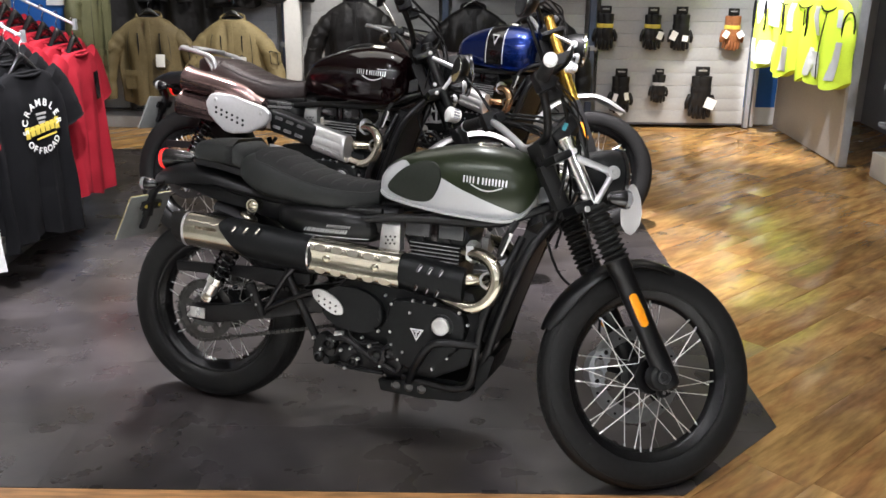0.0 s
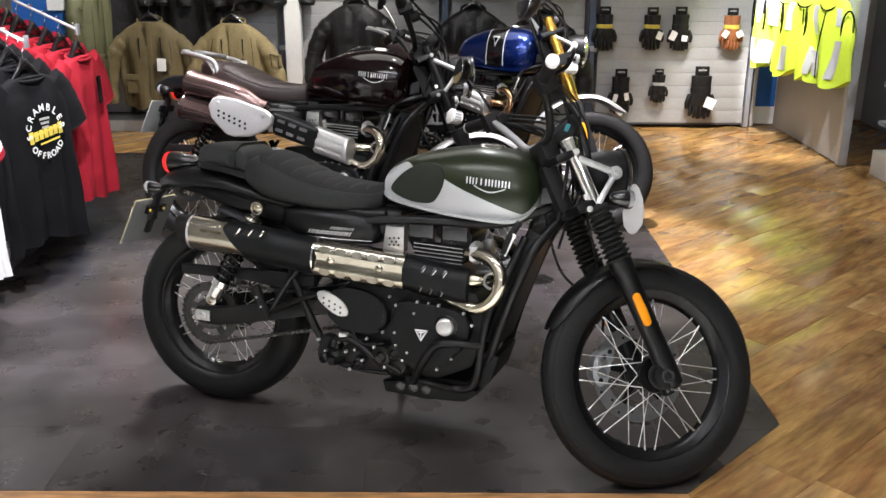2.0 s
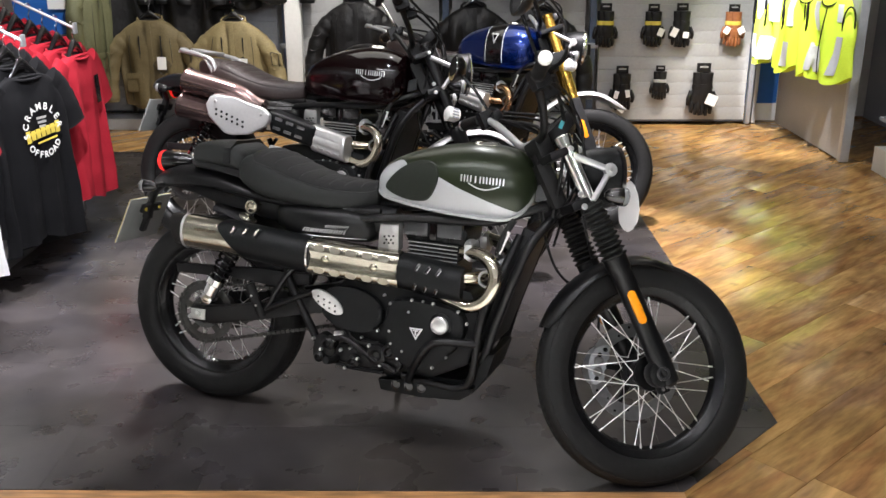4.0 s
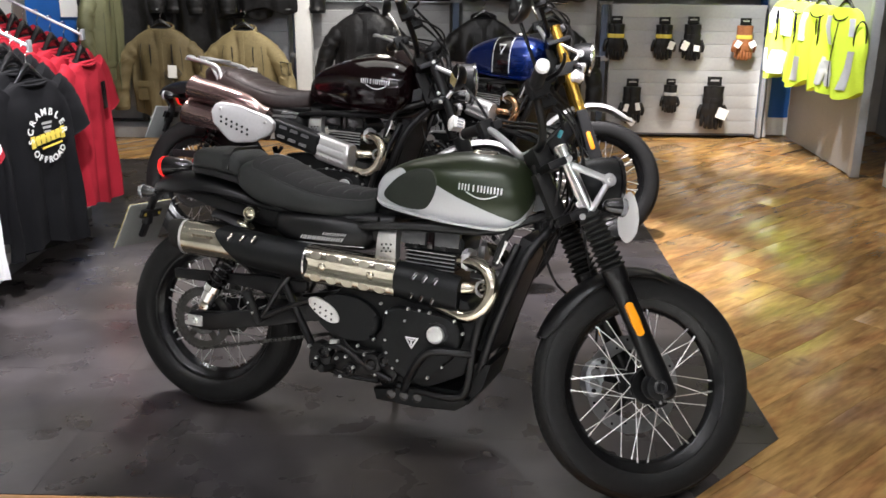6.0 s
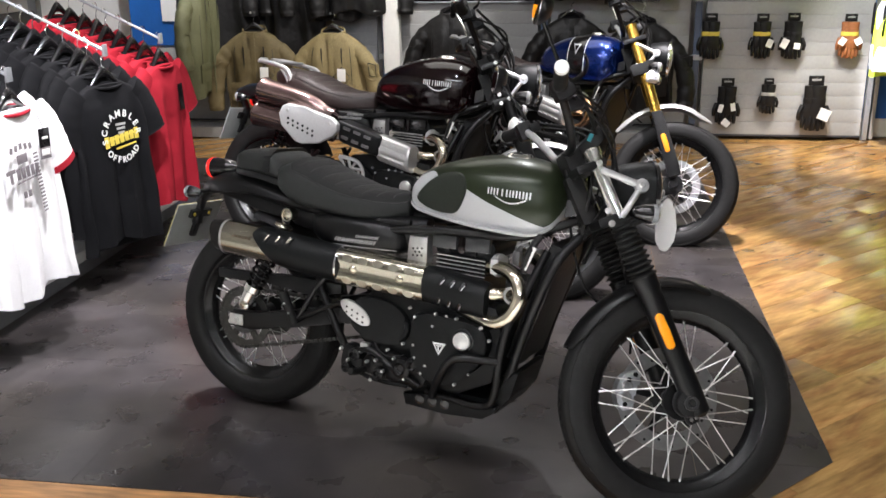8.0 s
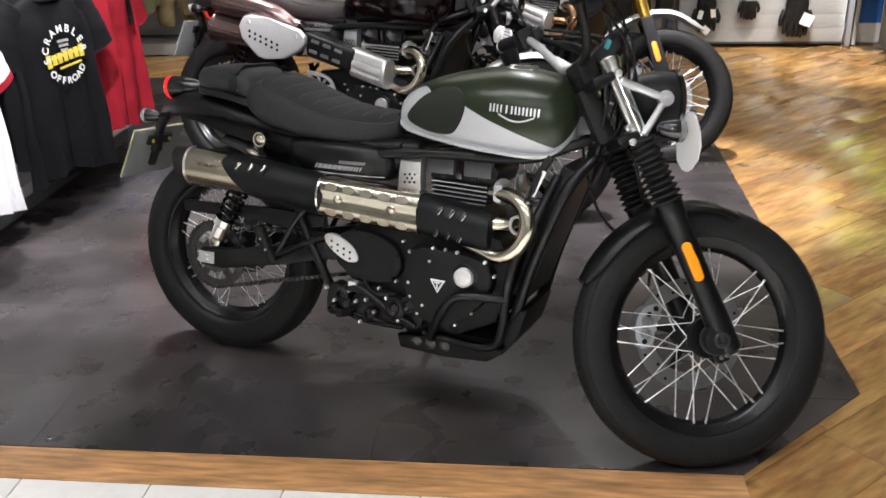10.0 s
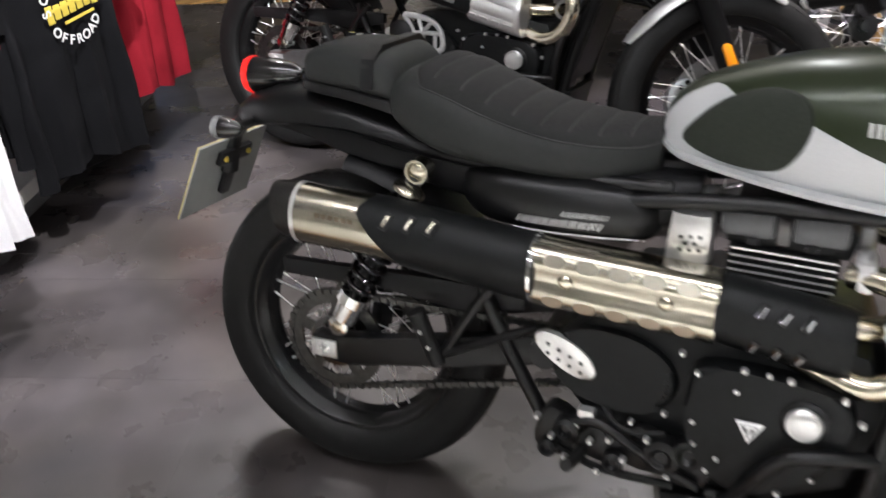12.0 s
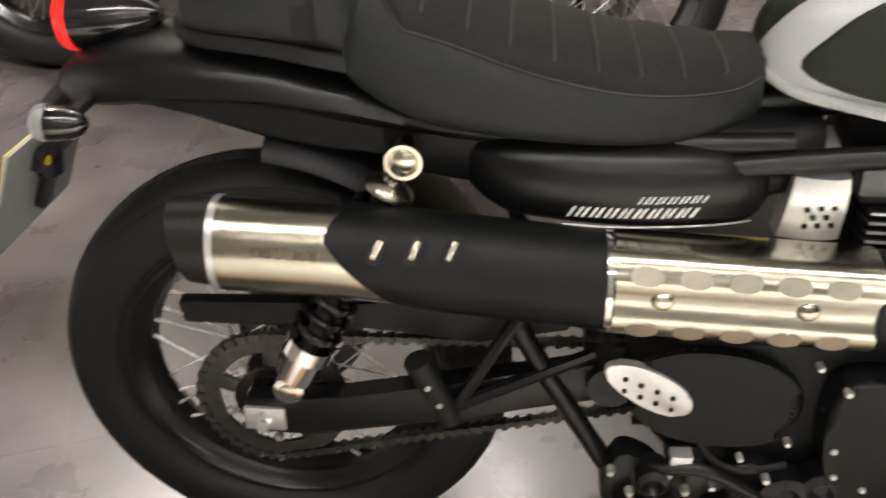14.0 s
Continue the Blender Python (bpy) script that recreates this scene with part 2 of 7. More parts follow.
M = dict(
    wood=wood_mat(),
    wood_edge=mat("oak_strip", (0.42, 0.22, 0.09), 0.4, grain=0.35, scale=9, stain=0.3, stretch=(1, 8, 1)),
    vinyl=vinyl_mat(),
    tile=mat("white_tile", (0.75, 0.73, 0.68), 0.25, stain=0.05, stain_scale=4, grain=0.03),
    slat=mat("grey_slat_board", (0.335, 0.335, 0.33), 0.45, grain=0.05, scale=60, stain=0.08, stain_scale=2),
    slat_dark=mat("slate_grey_board", (0.29, 0.30, 0.32), 0.5, grain=0.05, stain=0.1),
    wall=mat("white_wall_paint", (0.72, 0.71, 0.68), 0.7, stain=0.06, grain=0.03, bump=0.1, bump_scale=150),
    # dark grey holding the east wall's shade; the board trims share it
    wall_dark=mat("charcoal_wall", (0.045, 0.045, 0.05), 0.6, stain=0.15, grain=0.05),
    blue=mat("blue_wall_paint", (0.012, 0.10, 0.36), 0.5, stain=0.1, stain_scale=2, grain=0.04),
    ceil=mat("ceiling_paint", (0.32, 0.32, 0.32), 0.8, stain=0.05),
    steel=mat("grey_steel_rack", (0.42, 0.44, 0.46), 0.38, 0.6, stain=0.1, grain=0.06),
    rail=mat("blue_grey_upright", (0.10, 0.13, 0.19), 0.4, 0.3, grain=0.08),
    chrome=mat("chrome", (0.82, 0.82, 0.80), 0.09, 1.0, rough_var=0.05, stain=0.05, stain_scale=8),
    alu=mat("cast_aluminium", (0.64, 0.64, 0.63), 0.28, 0.75, grain=0.06, scale=120, bump=0.15, bump_scale=300),
    alu_dull=mat("dull_aluminium", (0.56, 0.56, 0.56), 0.36, 0.55, grain=0.04, scale=80, bump=0.08, bump_scale=300),
    nickel=mat("brushed_steel", (0.47, 0.44, 0.36), 0.2, 1.0, grain=0.08, scale=30, stretch=(1, 14, 14), rough_var=0.06, bump=0.05),
    pipe=mat("heat_tinted_pipe", (0.62, 0.57, 0.46), 0.2, 1.0, stain=0.18, stain_scale=7, rough_var=0.06),
    bronze=mat("blued_bronze_pipe", (0.42, 0.25, 0.14), 0.22, 1.0, stain=0.3, stain_scale=9),
    pinkchrome=mat("polished_silencer", (0.27, 0.185, 0.175), 0.20, 0.95, stain=0.08, grain=0.03),
    black=mat("satin_black_paint", (0.005, 0.005, 0.0053), 0.32, spec=0.32, grain=0.15, scale=150, bump=0.1, bump_scale=500, stain=0.12),
    black_matte=mat("matte_black_casting", (0.0050, 0.0056, 0.0058), 0.42, spec=0.20, grain=0.2, scale=120, bump=0.3, bump_scale=600, stain=0.15),
    black_gloss=mat("gloss_black_paint", (0.006, 0.0055, 0.006), 0.17, coat=0.6, stain=0.1),
    plastic=mat("black_plastic", (0.008, 0.008, 0.0085), 0.42, spec=0.25, grain=0.1, scale=200, bump=0.25, bump_scale=800),
    rubber=mat("tyre_rubber", (0.0068, 0.0068, 0.0066), 0.6, spec=0.3, grain=0.25, scale=60, stain=0.2, stain_scale=6, bump=0.3, bump_scale=400),
    seat=mat("black_grained_vinyl", (0.0170, 0.0183, 0.0174), 0.55, spec=0.25, grain=0.1, scale=90, bump=0.35, bump_scale=900, stain=0.1),
    seat_top=mat("black_suede_vinyl", (0.0200, 0.0198, 0.0196), 0.7, spec=0.15, grain=0.15, scale=200, bump=0.4, bump_scale=1200),
    brown_seat=mat("brown_leather", (0.036, 0.024, 0.022), 0.45, grain=0.2, scale=60, bump=0.4, bump_scale=600, stain=0.2),
    stitch=mat("grey_thread", (0.05, 0.05, 0.05), 0.8),
    khaki_paint=mat("matte_khaki_green", (0.0175, 0.0245, 0.0105), 0.28, metal=0.25, stain=0.05, grain=0.04, scale=300),
    silver_paint=mat("matte_silver_paint", (0.44, 0.45, 0.455), 0.36, metal=0.15, grain=0.04, scale=400),
    kneepad=mat("rubber_knee_pad", (0.018, 0.021, 0.016), 0.6, spec=0.2, grain=0.15, scale=200, bump=0.2, bump_scale=700),
    maroon=mat("black_cherry_paint", (0.0045, 0.0011, 0.0015), 0.11, spec=0.5, stain=0.1),
    blue_paint=mat("cobalt_tank_paint", (0.004, 0.022, 0.15), 0.2, metal=0.7, coat=0.9, grain=0.05, scale=300),
    white_paint=mat("white_stripe", (0.75, 0.76, 0.76), 0.35),
    emblem=mat("silver_emblem", (0.78, 0.78, 0.78), 0.3, 0.4),
    print_white=mat("white_print", (0.72, 0.72, 0.70), 0.6),
    print_yellow=mat("yellow_print", (0.62, 0.48, 0.07), 0.6),
    print_grey=mat("grey_print", (0.16, 0.14, 0.15), 0.7),
    gold=mat("gold_anodised_fork", (0.80, 0.48, 0.09), 0.22, 0.9, grain=0.04),
    amber=mat("amber_reflector", (0.95, 0.33, 0.01), 0.25, coat=0.5, grain=0.12, scale=260),
    redlens=mat("red_lamp_lens", (0.80, 0.015, 0.012), 0.2, coat=0.8, emit=0.8),
    clear=mat("clear_lamp_lens", (0.75, 0.76, 0.76), 0.08, trans=0.7),
    glass=mat("mirror_glass", (0.86, 0.88, 0.88), 0.02, 1.0),
    paper=mat("white_card", (0.82, 0.81, 0.78), 0.7, stain=0.05),
    plate_back=mat("grey_plate_back", (0.24, 0.25, 0.24), 0.5, stain=0.12, grain=0.05),
    plate_face=mat("yellow_plate_face", (0.50, 0.42, 0.17), 0.4),
    red_cloth=mat("red_cotton", (0.27, 0.011, 0.021), 0.85, spec=0.15, grain=0.12, scale=260, bump=0.3, bump_scale=900, stain=0.08, crumple=0.35, crumple_scale=6.0),
    black_cloth=mat("charcoal_cotton", (0.007, 0.007, 0.008), 0.85, spec=0.1, grain=0.15, scale=260, bump=0.3, bump_scale=900, stain=0.1, crumple=0.35, crumple_scale=6.0),
    white_cloth=mat("white_cotton", (0.80, 0.79, 0.80), 0.85, grain=0.04, scale=260, bump=0.25, bump_scale=900, stain=0.03),
    khaki_cloth=mat("khaki_waxed_cotton", (0.118, 0.088, 0.036), 0.7, grain=0.18, scale=120, bump=0.4, bump_scale=500, stain=0.12, stain_scale=5, crumple=0.45, crumple_scale=5.0),
    sand_cloth=mat("sand_waxed_cotton", (0.25, 0.195, 0.090), 0.7, grain=0.18, scale=120, bump=0.4, bump_scale=500, stain=0.12, stain_scale=5, crumple=0.45, crumple_scale=5.0),
    olive_cloth=mat("olive_textile", (0.085, 0.085, 0.038), 0.7, grain=0.18, scale=120, bump=0.4, bump_scale=500, stain=0.12, stain_scale=5, crumple=0.45, crumple_scale=5.0),
    leather=mat("black_leather", (0.010, 0.0095, 0.0095), 0.4, spec=0.3, grain=0.2, scale=50, bump=0.4, bump_scale=300, stain=0.2, crumple=0.3),
    brown_leather=mat("tan_leather", (0.26, 0.095, 0.035), 0.5, grain=0.2, scale=60, bump=0.3, bump_scale=400, stain=0.15),
    hivis=mat("fluorescent_yellow_mesh", (0.62, 0.82, 0.05), 0.75, grain=0.08, scale=150, bump=0.3, bump_scale=500, stain=0.06),
    tape=mat("reflective_tape", (0.62, 0.64, 0.66), 0.35, 0.3, grain=0.06, scale=120),
    teal=mat("teal_plastic", (0.02, 0.20, 0.24), 0.4),
    rim_black=mat("black_rim_paint", (0.005, 0.005, 0.0052), 0.26, spec=0.35, stain=0.1),
    nickel_matte=mat("frosted_steel", (0.50, 0.47, 0.385), 0.30, 1.0, grain=0.06, scale=200),
    carbon=mat("woven_carbon", (0.010, 0.009, 0.008), 0.4, spec=0.3, grain=0.5, scale=420, stretch=(1, 1, 2.2), reach=0.1),
    etched=mat("dark_etched_steel", (0.20, 0.165, 0.12), 0.4, 0.9, stain=0.4, stain_scale=60),
    spoke=mat("spoke_steel", (0.86, 0.86, 0.85), 0.32, 0.75),
    graphite=mat("graphite_satin", (0.060, 0.062, 0.064), 0.3, 0.5, grain=0.08, scale=90),
    disc=mat("brake_disc_steel", (0.30, 0.30, 0.30), 0.34, 0.9, grain=0.1, scale=60),
    chain=mat("chain_steel", (0.085, 0.085, 0.082), 0.38, 0.9, grain=0.2, scale=100),
)

# ---- building helpers ----


def finish(bm, angle=38):
    bmesh.ops.recalc_face_normals(bm, faces=bm.faces)
    for f in bm.faces:
        f.smooth = True
    return bm


def link(name, bm, materials, angle=38):
    finish(bm)
    me = bpy.data.meshes.new(name)
    bm.to_mesh(me)
    bm.free()
    me.set_sharp_from_angle(angle=radians(angle))
    for m in materials if isinstance(materials, (list, tuple)) else [materials]:
        me.materials.append(m)
    return new(name, me)


def part(name, bm, material, parent, label="", m=None, angle=38):
    ob = link(name, bm, material, angle)
    ob.parent = parent
    if m is not None:
        ob.matrix_local = m
    if label:
        tagged(ob, label=label)
    return ob


def again(ob, parent, m):
    """One more piece on the same mesh."""
    o = new(ob.name.split(".")[0], ob.data)
    o.parent = parent
    o.matrix_local = m
    return o


def thing(name, m, label, category, group="", kind=""):
    ob = new(name)
    ob.matrix_world = m
    return tagged(ob, label, category, group, kind)


def B():
    return bmesh.new()


def loft(bm, rings, cap=True, mi=None, closed=True):
    rows = [[bm.verts.new(p) for p in r] for r in rings]
    n = len(rows[0])
    for i in range(len(rows) - 1):
        for j in range(n if closed else n - 1):
            f = bm.faces.new((rows[i][j], rows[i][(j + 1) % n], rows[i + 1][(j + 1) % n], rows[i + 1][j]))
            if mi:
                f.material_index = mi(i, j)
    if cap and closed:
        bm.faces.new(rows[0][::-1])
        bm.faces.new(rows[-1])
    return bm


def glide(pts, n=6):
    pts = [Vector(p) for p in pts]
    if len(pts) < 3:
        return pts
    out = []
    for i in range(len(pts) - 1):
        p0, p1, p2, p3 = pts[max(i - 1, 0)], pts[i], pts[i + 1], pts[min(i + 2, len(pts) - 1)]
        for k in range(n):
            t = k / n
            out.append(0.5 * ((2 * p1) + (p2 - p0) * t + (2 * p0 - 5 * p1 + 4 * p2 - p3) * t * t + (3 * p1 - p0 - 3 * p2 + p3) * t ** 3))
    out.append(pts[-1])
    return out


def tube(bm, pts, r, n=10, sub=6, cap=True, flat=1.0):
    """A pipe along points; r a number or a function of 0..1; flat squeezes it sideways (y)."""
    ps = glide(pts, sub)
    rings = []
    t = (ps[1] - ps[0]).normalized()
    ref = Vector((0, 1, 0)) if abs(t.y) < 0.9 else Vector((0, 0, 1))
    a = (ref - t * ref.dot(t)).normalized()
    for i, p in enumerate(ps):
        t = (ps[min(i + 1, len(ps) - 1)] - ps[max(i - 1, 0)]).normalized()
        a = (a - t * a.dot(t)).normalized()
        b = t.cross(a)
        rr = r(i / (len(ps) - 1)) if callable(r) else r
        rings.append([p + (a * math.cos(k * math.tau / n) * flat + b * math.sin(k * math.tau / n)) * rr for k in range(n)])
    return loft(bm, rings, cap)


def lathe(bm, profile, o=(0, 0, 0), axis="y", n=32, cap=True):
    """Turns (radius, along) pairs about an axis through o."""
    o = Vector(o)
    ax = Vector({"x": (1, 0, 0), "y": (0, 1, 0), "z": (0, 0, 1)}[axis]) if isinstance(axis, str) else Vector(axis).normalized()
    e = Vector((0, 0, 1)) if abs(ax.z) < 0.9 else Vector((1, 0, 0))
    e = (e - ax * e.dot(ax)).normalized()
    g = ax.cross(e)
    rings = [[o + ax * h + (e * math.cos(k * math.tau / n) + g * math.sin(k * math.tau / n)) * max(r, 1e-4) for k in range(n)] for r, h in profile]
    return loft(bm, rings, cap)


def ringed(bm, profile, o=(0, 0, 0), n=48):
    """A closed ring: the (radius, y) profile is a loop, turned about y."""
    o = Vector(o)
    rings = [[o + Vector((r * math.cos(k * math.tau / n), y, r * math.sin(k * math.tau / n))) for r, y in profile] for k in range(n)]
    rows = [[bm.verts.new(p) for p in r] for r in rings]
    m = len(profile)
    for i in range(n):
        for j in range(m):
            bm.faces.new((rows[i][j], rows[i][(j + 1) % m], rows[(i + 1) % n][(j + 1) % m], rows[(i + 1) % n][j]))
    return bm


def prism(bm, outline, y0, y1, bevel=0.004, seg=2):
    """An outline in x, z carried from y0 to y1, its edges rounded."""
    a = [bm.verts.new((x, y0, z)) for x, z in outline]
    b = [bm.verts.new((x, y1, z)) for x, z in outline]
    n = len(a)
    new_faces = [bm.faces.new(a[::-1]), bm.faces.new(b)]
    for i in range(n):
        new_faces.append(bm.faces.new((a[i], a[(i + 1) % n], b[(i + 1) % n], b[i])))
    if bevel:
        edges = list({e for f in new_faces for e in f.edges})
        bmesh.ops.bevel(bm, geom=edges, offset=bevel, segments=seg, affect="EDGES", profile=0.6)
    return bm


def box(bm, size, o=(0, 0, 0), bevel=0.003, m=None):
    g = bmesh.ops.create_cube(bm, size=1.0)
    mm = (m or Matrix.Identity(4)) @ Matrix.Translation(o) @ Matrix.Diagonal((*size, 1))
    bmesh.ops.transform(bm, matrix=mm, verts=g["verts"])
    if bevel:
        edges = list({e for v in g["verts"] for e in v.link_edges})
        bmesh.ops.bevel(bm, geom=edges, offset=bevel, segments=2, affect="EDGES", profile=0.7)
    return bm


def curvy(outline, n=4):
    """A closed outline in two numbers, smoothed."""
    pts = [Vector((x, 0, z)) for x, z in outline]
    k, out = len(pts), []
    for i in range(k):
        p0, p1, p2, p3 = pts[i - 1], pts[i], pts[(i + 1) % k], pts[(i + 2) % k]
        for j in range(n):
            t = j / n
            p = 0.5 * ((2 * p1) + (p2 - p0) * t + (2 * p0 - 5 * p1 + 4 * p2 - p3) * t * t + (3 * p1 - p0 - 3 * p2 + p3) * t ** 3)
            out.append((p.x, p.z))
    return out


def lerp(table, x):
    """Looks a number up in (x, value) pairs."""
    if x <= table[0][0]:
        return table[0][1]
    for (a, u), (b, v) in zip(table, table[1:]):
        if x <= b:
            return u + (v - u) * (x - a) / (b - a)
    return table[-1][1]

# ---- the shop: walls, boards, ceiling ----
WALL_Y, BOARD_Y = 4.95, 4.65


def slab(name, size, o, material, label="", category="", kind="structure", bevel=0.0):
    bm = B()
    box(bm, size, (0, 0, 0), bevel)
    ob = link(name, bm, material)
    ob.location = o
    return tagged(ob, label, category, kind=kind)


slab("wall_north", (9.0, 0.12, 3.1), (0.5, WALL_Y + 0.06, 1.55), M["wall"], "white painted back wall of the shop", "wall")
slab("wall_west", (0.12, 12.0, 3.1), (-4.06, -0.99, 1.55), M["wall"], "white painted side wall", "wall")
slab("wall_south", (9.0, 0.12, 3.1), (0.5, -7.05, 1.55), M["wall"], "white painted front wall", "wall")
# shade on the east wall is put into its dark colour
slab("wall_east", (0.12, 12.0, 3.1), (5.06, -0.99, 1.55), M["wall_dark"], "side wall coloured dark grey for its shade", "wall")
slab("ceiling", (9.24, 12.24, 0.1), (0.5, -1.0, 3.15), M["ceil"], "plain pale ceiling", "ceiling")
slab("wall_blue", (0.3, 0.05, 2.4), (3.32, 4.80, 1.34), M["blue"], "blue painted strip of wall beside the glove boards", "wall")
slab("baseboard", (0.3, 0.07, 0.14), (3.32, 4.80, 0.07), M["wall"], "white skirting under the blue wall", "baseboard")
slab("wall_blue_west", (0.75, 0.06, 2.2), (-2.25, 4.70, 1.80), M["blue"], "blue painted wall behind the hanging trousers", "wall")


def slat_board(x0, x1, z0, z1, material, label):
    """A slatted display board: separate planks with a shadow gap, on a backing."""
    root = thing("display_board", pose(0, BOARD_Y, 0), label, "display board", "slat boards on the back wall")
    bm = B()
    box(bm, (x1 - x0, 0.012, z1 - z0), ((x0 + x1) / 2, 0.024, (z0 + z1) / 2), 0)
    part("backing", bm, material, root)
    n = max(1, round((z1 - z0) / 0.1))
    h = (z1 - z0) / n
    bm = B()
    box(bm, (x1 - x0, 0.018, h - 0.0014), (0, 0, 0), 0.001)
    first = part("slat", bm, material, root, m=pose((x0 + x1) / 2, 0, z0 + h / 2))
    for i in range(1, n):
        again(first, root, pose((x0 + x1) / 2, 0, z0 + h * (i + 0.5)))
    bm = B()
    box(bm, (x1 - x0, 0.03, 0.014), ((x0 + x1) / 2, 0.003, z0 - 0.007), 0.002)
    part("edge_trim", bm, M["wall_dark"], root)
    return root


slat_board(1.98, 3.17, 0.03, 1.03, M["slat"], "pale grey slatted board hung with gloves")
slat_board(1.98, 2.56, 1.10, 2.2, M["slat"], "pale grey slatted board hung with gloves")
slat_board(2.60, 3.17, 1.10, 2.2, M["slat"], "pale grey slatted board hung with gloves")
slat_board(0.82, 1.86, 0.10, 1.06, M["slat"], "pale grey slatted board behind black jackets")
slat_board(-0.40, 0.72, 0.10, 1.06, M["slat"], "pale grey slatted board behind a black jacket")
slat_board(-1.72, -0.55, 0.10, 2.2, M["slat_dark"], "slate grey slatted board behind the jackets")
slat_board(-2.62, -1.76, 0.10, 0.68, M["slat"], "pale grey slatted board behind hanging trousers")
slat_board(0.82, 1.86, 1.12, 2.2, M["slat_dark"], "slate grey slatted board behind dark trousers")


def upright(x, material, w=0.05, y=BOARD_Y - 0.02, label="blue-grey steel upright between display boards"):
    root = thing("shelf_upright", pose(x, y, 0), label, "upright", "uprights on the back wall")
    bm = B()
    box(bm, (w, 0.05, 2.4), (0, 0, 1.2), 0.004)
    part("post", bm, material, root)
    for dz in (0.62, 1.05):
        bm = B()
        box(bm, (w * 1.8, 0.03, 0.04), (0, -0.02, dz), 0.004)
        part("bracket", bm, M["steel"], root)
    return root


for x in (0.77, 1.92, -0.48):
    upright(x, M["rail"])
upright(3.20, M["steel"], 0.035, BOARD_Y - 0.01, "grey steel upright with slots beside the blue wall")
upright(3.26, M["steel"], 0.03, BOARD_Y + 0.04, "grey steel upright with slots beside the blue wall")

bm = B()
box(bm, (0.125, 0.10, 1.75), (0, 0, 0.875), 0.006)
tagged(link("display_post", bm, M["wall"]), "white square post between display boards", "post").location = (-0.40, BOARD_Y - 0.13, 0.086)

slab("display_plinth", (4.4, 0.26, 0.085), (-0.38, BOARD_Y - 0.16, 0.042), M["slat"], "low grey plinth along the foot of the back wall", "plinth", bevel=0.004)

# sign above the black jacket
sign = thing("slogan_sign", pose(0.20, BOARD_Y - 0.03, 1.20), "black framed slogan sign with white and grey lettering", "sign")
bm = B()
box(bm, (1.14, 0.02, 0.34), (0, 0, 0), 0.003)
part("sign_board", bm, M["black_gloss"], sign)
for dz, dx, sx, sz in ((0.165, 0, 1.14, 0.012), (0.03, 0, 1.14, 0.03), (-0.165, 0, 1.14, 0.012), (0, -0.565, 0.012, 0.34), (0, 0.565, 0.012, 0.34)):
    bm = B()
    box(bm, (sx, 0.012, sz), (dx, -0.014, dz), 0.002)
    part("sign_frame", bm, M["steel"], sign)


def words(text, size, m, material, parent):
    c = bpy.data.curves.new("lettering", "FONT")
    c.body, c.size, c.extrude = text, size, 0.001
    ob = new("lettering", c)
    c.materials.append(material)
    ob.parent = parent
    ob.matrix_local = m
    return ob


words("you have to", 0.085, pose(-0.54, -0.016, 0.075, 90), M["print_white"], sign)
words("OR JUST BECAUSE YOU", 0.068, pose(-0.12, -0.016, 0.08, 90), M["slat_dark"], sign)
for dx in (-0.42, 0.40):
    bm = B()
    box(bm, (0.15, 0.003, 0.035), (dx, -0.016, -0.09), 0.001)
    part("printed_bar", bm, M["slat"], sign)

# panel with safety vests and the dark recess beyond it
root = thing("end_panel", pose(3.45, 3.92, 0), "grey laminated end panel with a steel edge post", "panel")
bm = B()
box(bm, (0.04, 1.30, 2.3), (0, 0.08, 1.16), 0.004)
part("panel_sheet", bm, M["slat"], root)
bm = B()
box(bm, (0.06, 0.05, 2.35), (0, -0.60, 1.18), 0.004)
part("edge_post", bm, M["steel"], root)
slab("wall_recess", (0.1, 2.6, 2.9), (4.3, 3.6, 1.45), M["slat_dark"], "dark recess wall beyond the end panel", "wall")
root = thing("wall_shelving", pose(3.95, 3.05, 0), "dark steel shelving in the shaded recess", "shelving")
for z in (0.30, 0.55, 1.0):
    bm = B()
    box(bm, (0.6, 0.5, 0.03), (0, 0, z), 0.003)
    part("shelf", bm, M["slat_dark"], root)
bm = B()
box(bm, (0.04, 0.04, 1.9), (-0.28, -0.05, 0.95), 0.003)
part("shelf_post", bm, M["steel"], root)
root = thing("low_plinth", pose(4.0, 2.55, 0), "white painted low plinth with a worn edge", "plinth")
bm = B()
box(bm, (0.9, 1.1, 0.16), (0, 0, 0.08), 0.006)
part("plinth_body", bm, M["wall"], root)
bm = B()
box(bm, (0.5, 0.35, 0.9), (0.05, -0.15, 0.61), 0.006)
part("plinth_box", bm, M["tile"], root)

# ---- motorcycles: x forward, y to the bike's left, z up, rear tyre on the origin ----
def steer(turn, rake, foot):
    """From fork coordinates (x ahead, y left, z up the steering axis) to the bike's."""
    return Matrix.Translation(foot) @ Matrix.Rotation(-rake, 4, "Y") @ Matrix.Rotation(radians(turn), 4, "Z")


def bolt(bm, o, r=0.006, h=0.005, side=-1):
    lathe(bm, [(r, 0), (r, side * h * 0.6), (r * 0.7, side * h)], o, "y", 8)
    return bm


def bolts(root, spots, r=0.0065, h=0.008, side=-1, material=None, name="bolt_head", m=None):
    """Separate bolt heads on one shared mesh."""
    bm = B()
    bolt(bm, (0, 0, 0), r, h, side)
    first = None
    for o in spots:
        mm = (m or Matrix.Identity(4)) @ Matrix.Translation(o)
        if first is None:
            first = part(name, bm, material or M["alu"], root, m=mm)
        else:
            again(first, root, mm)


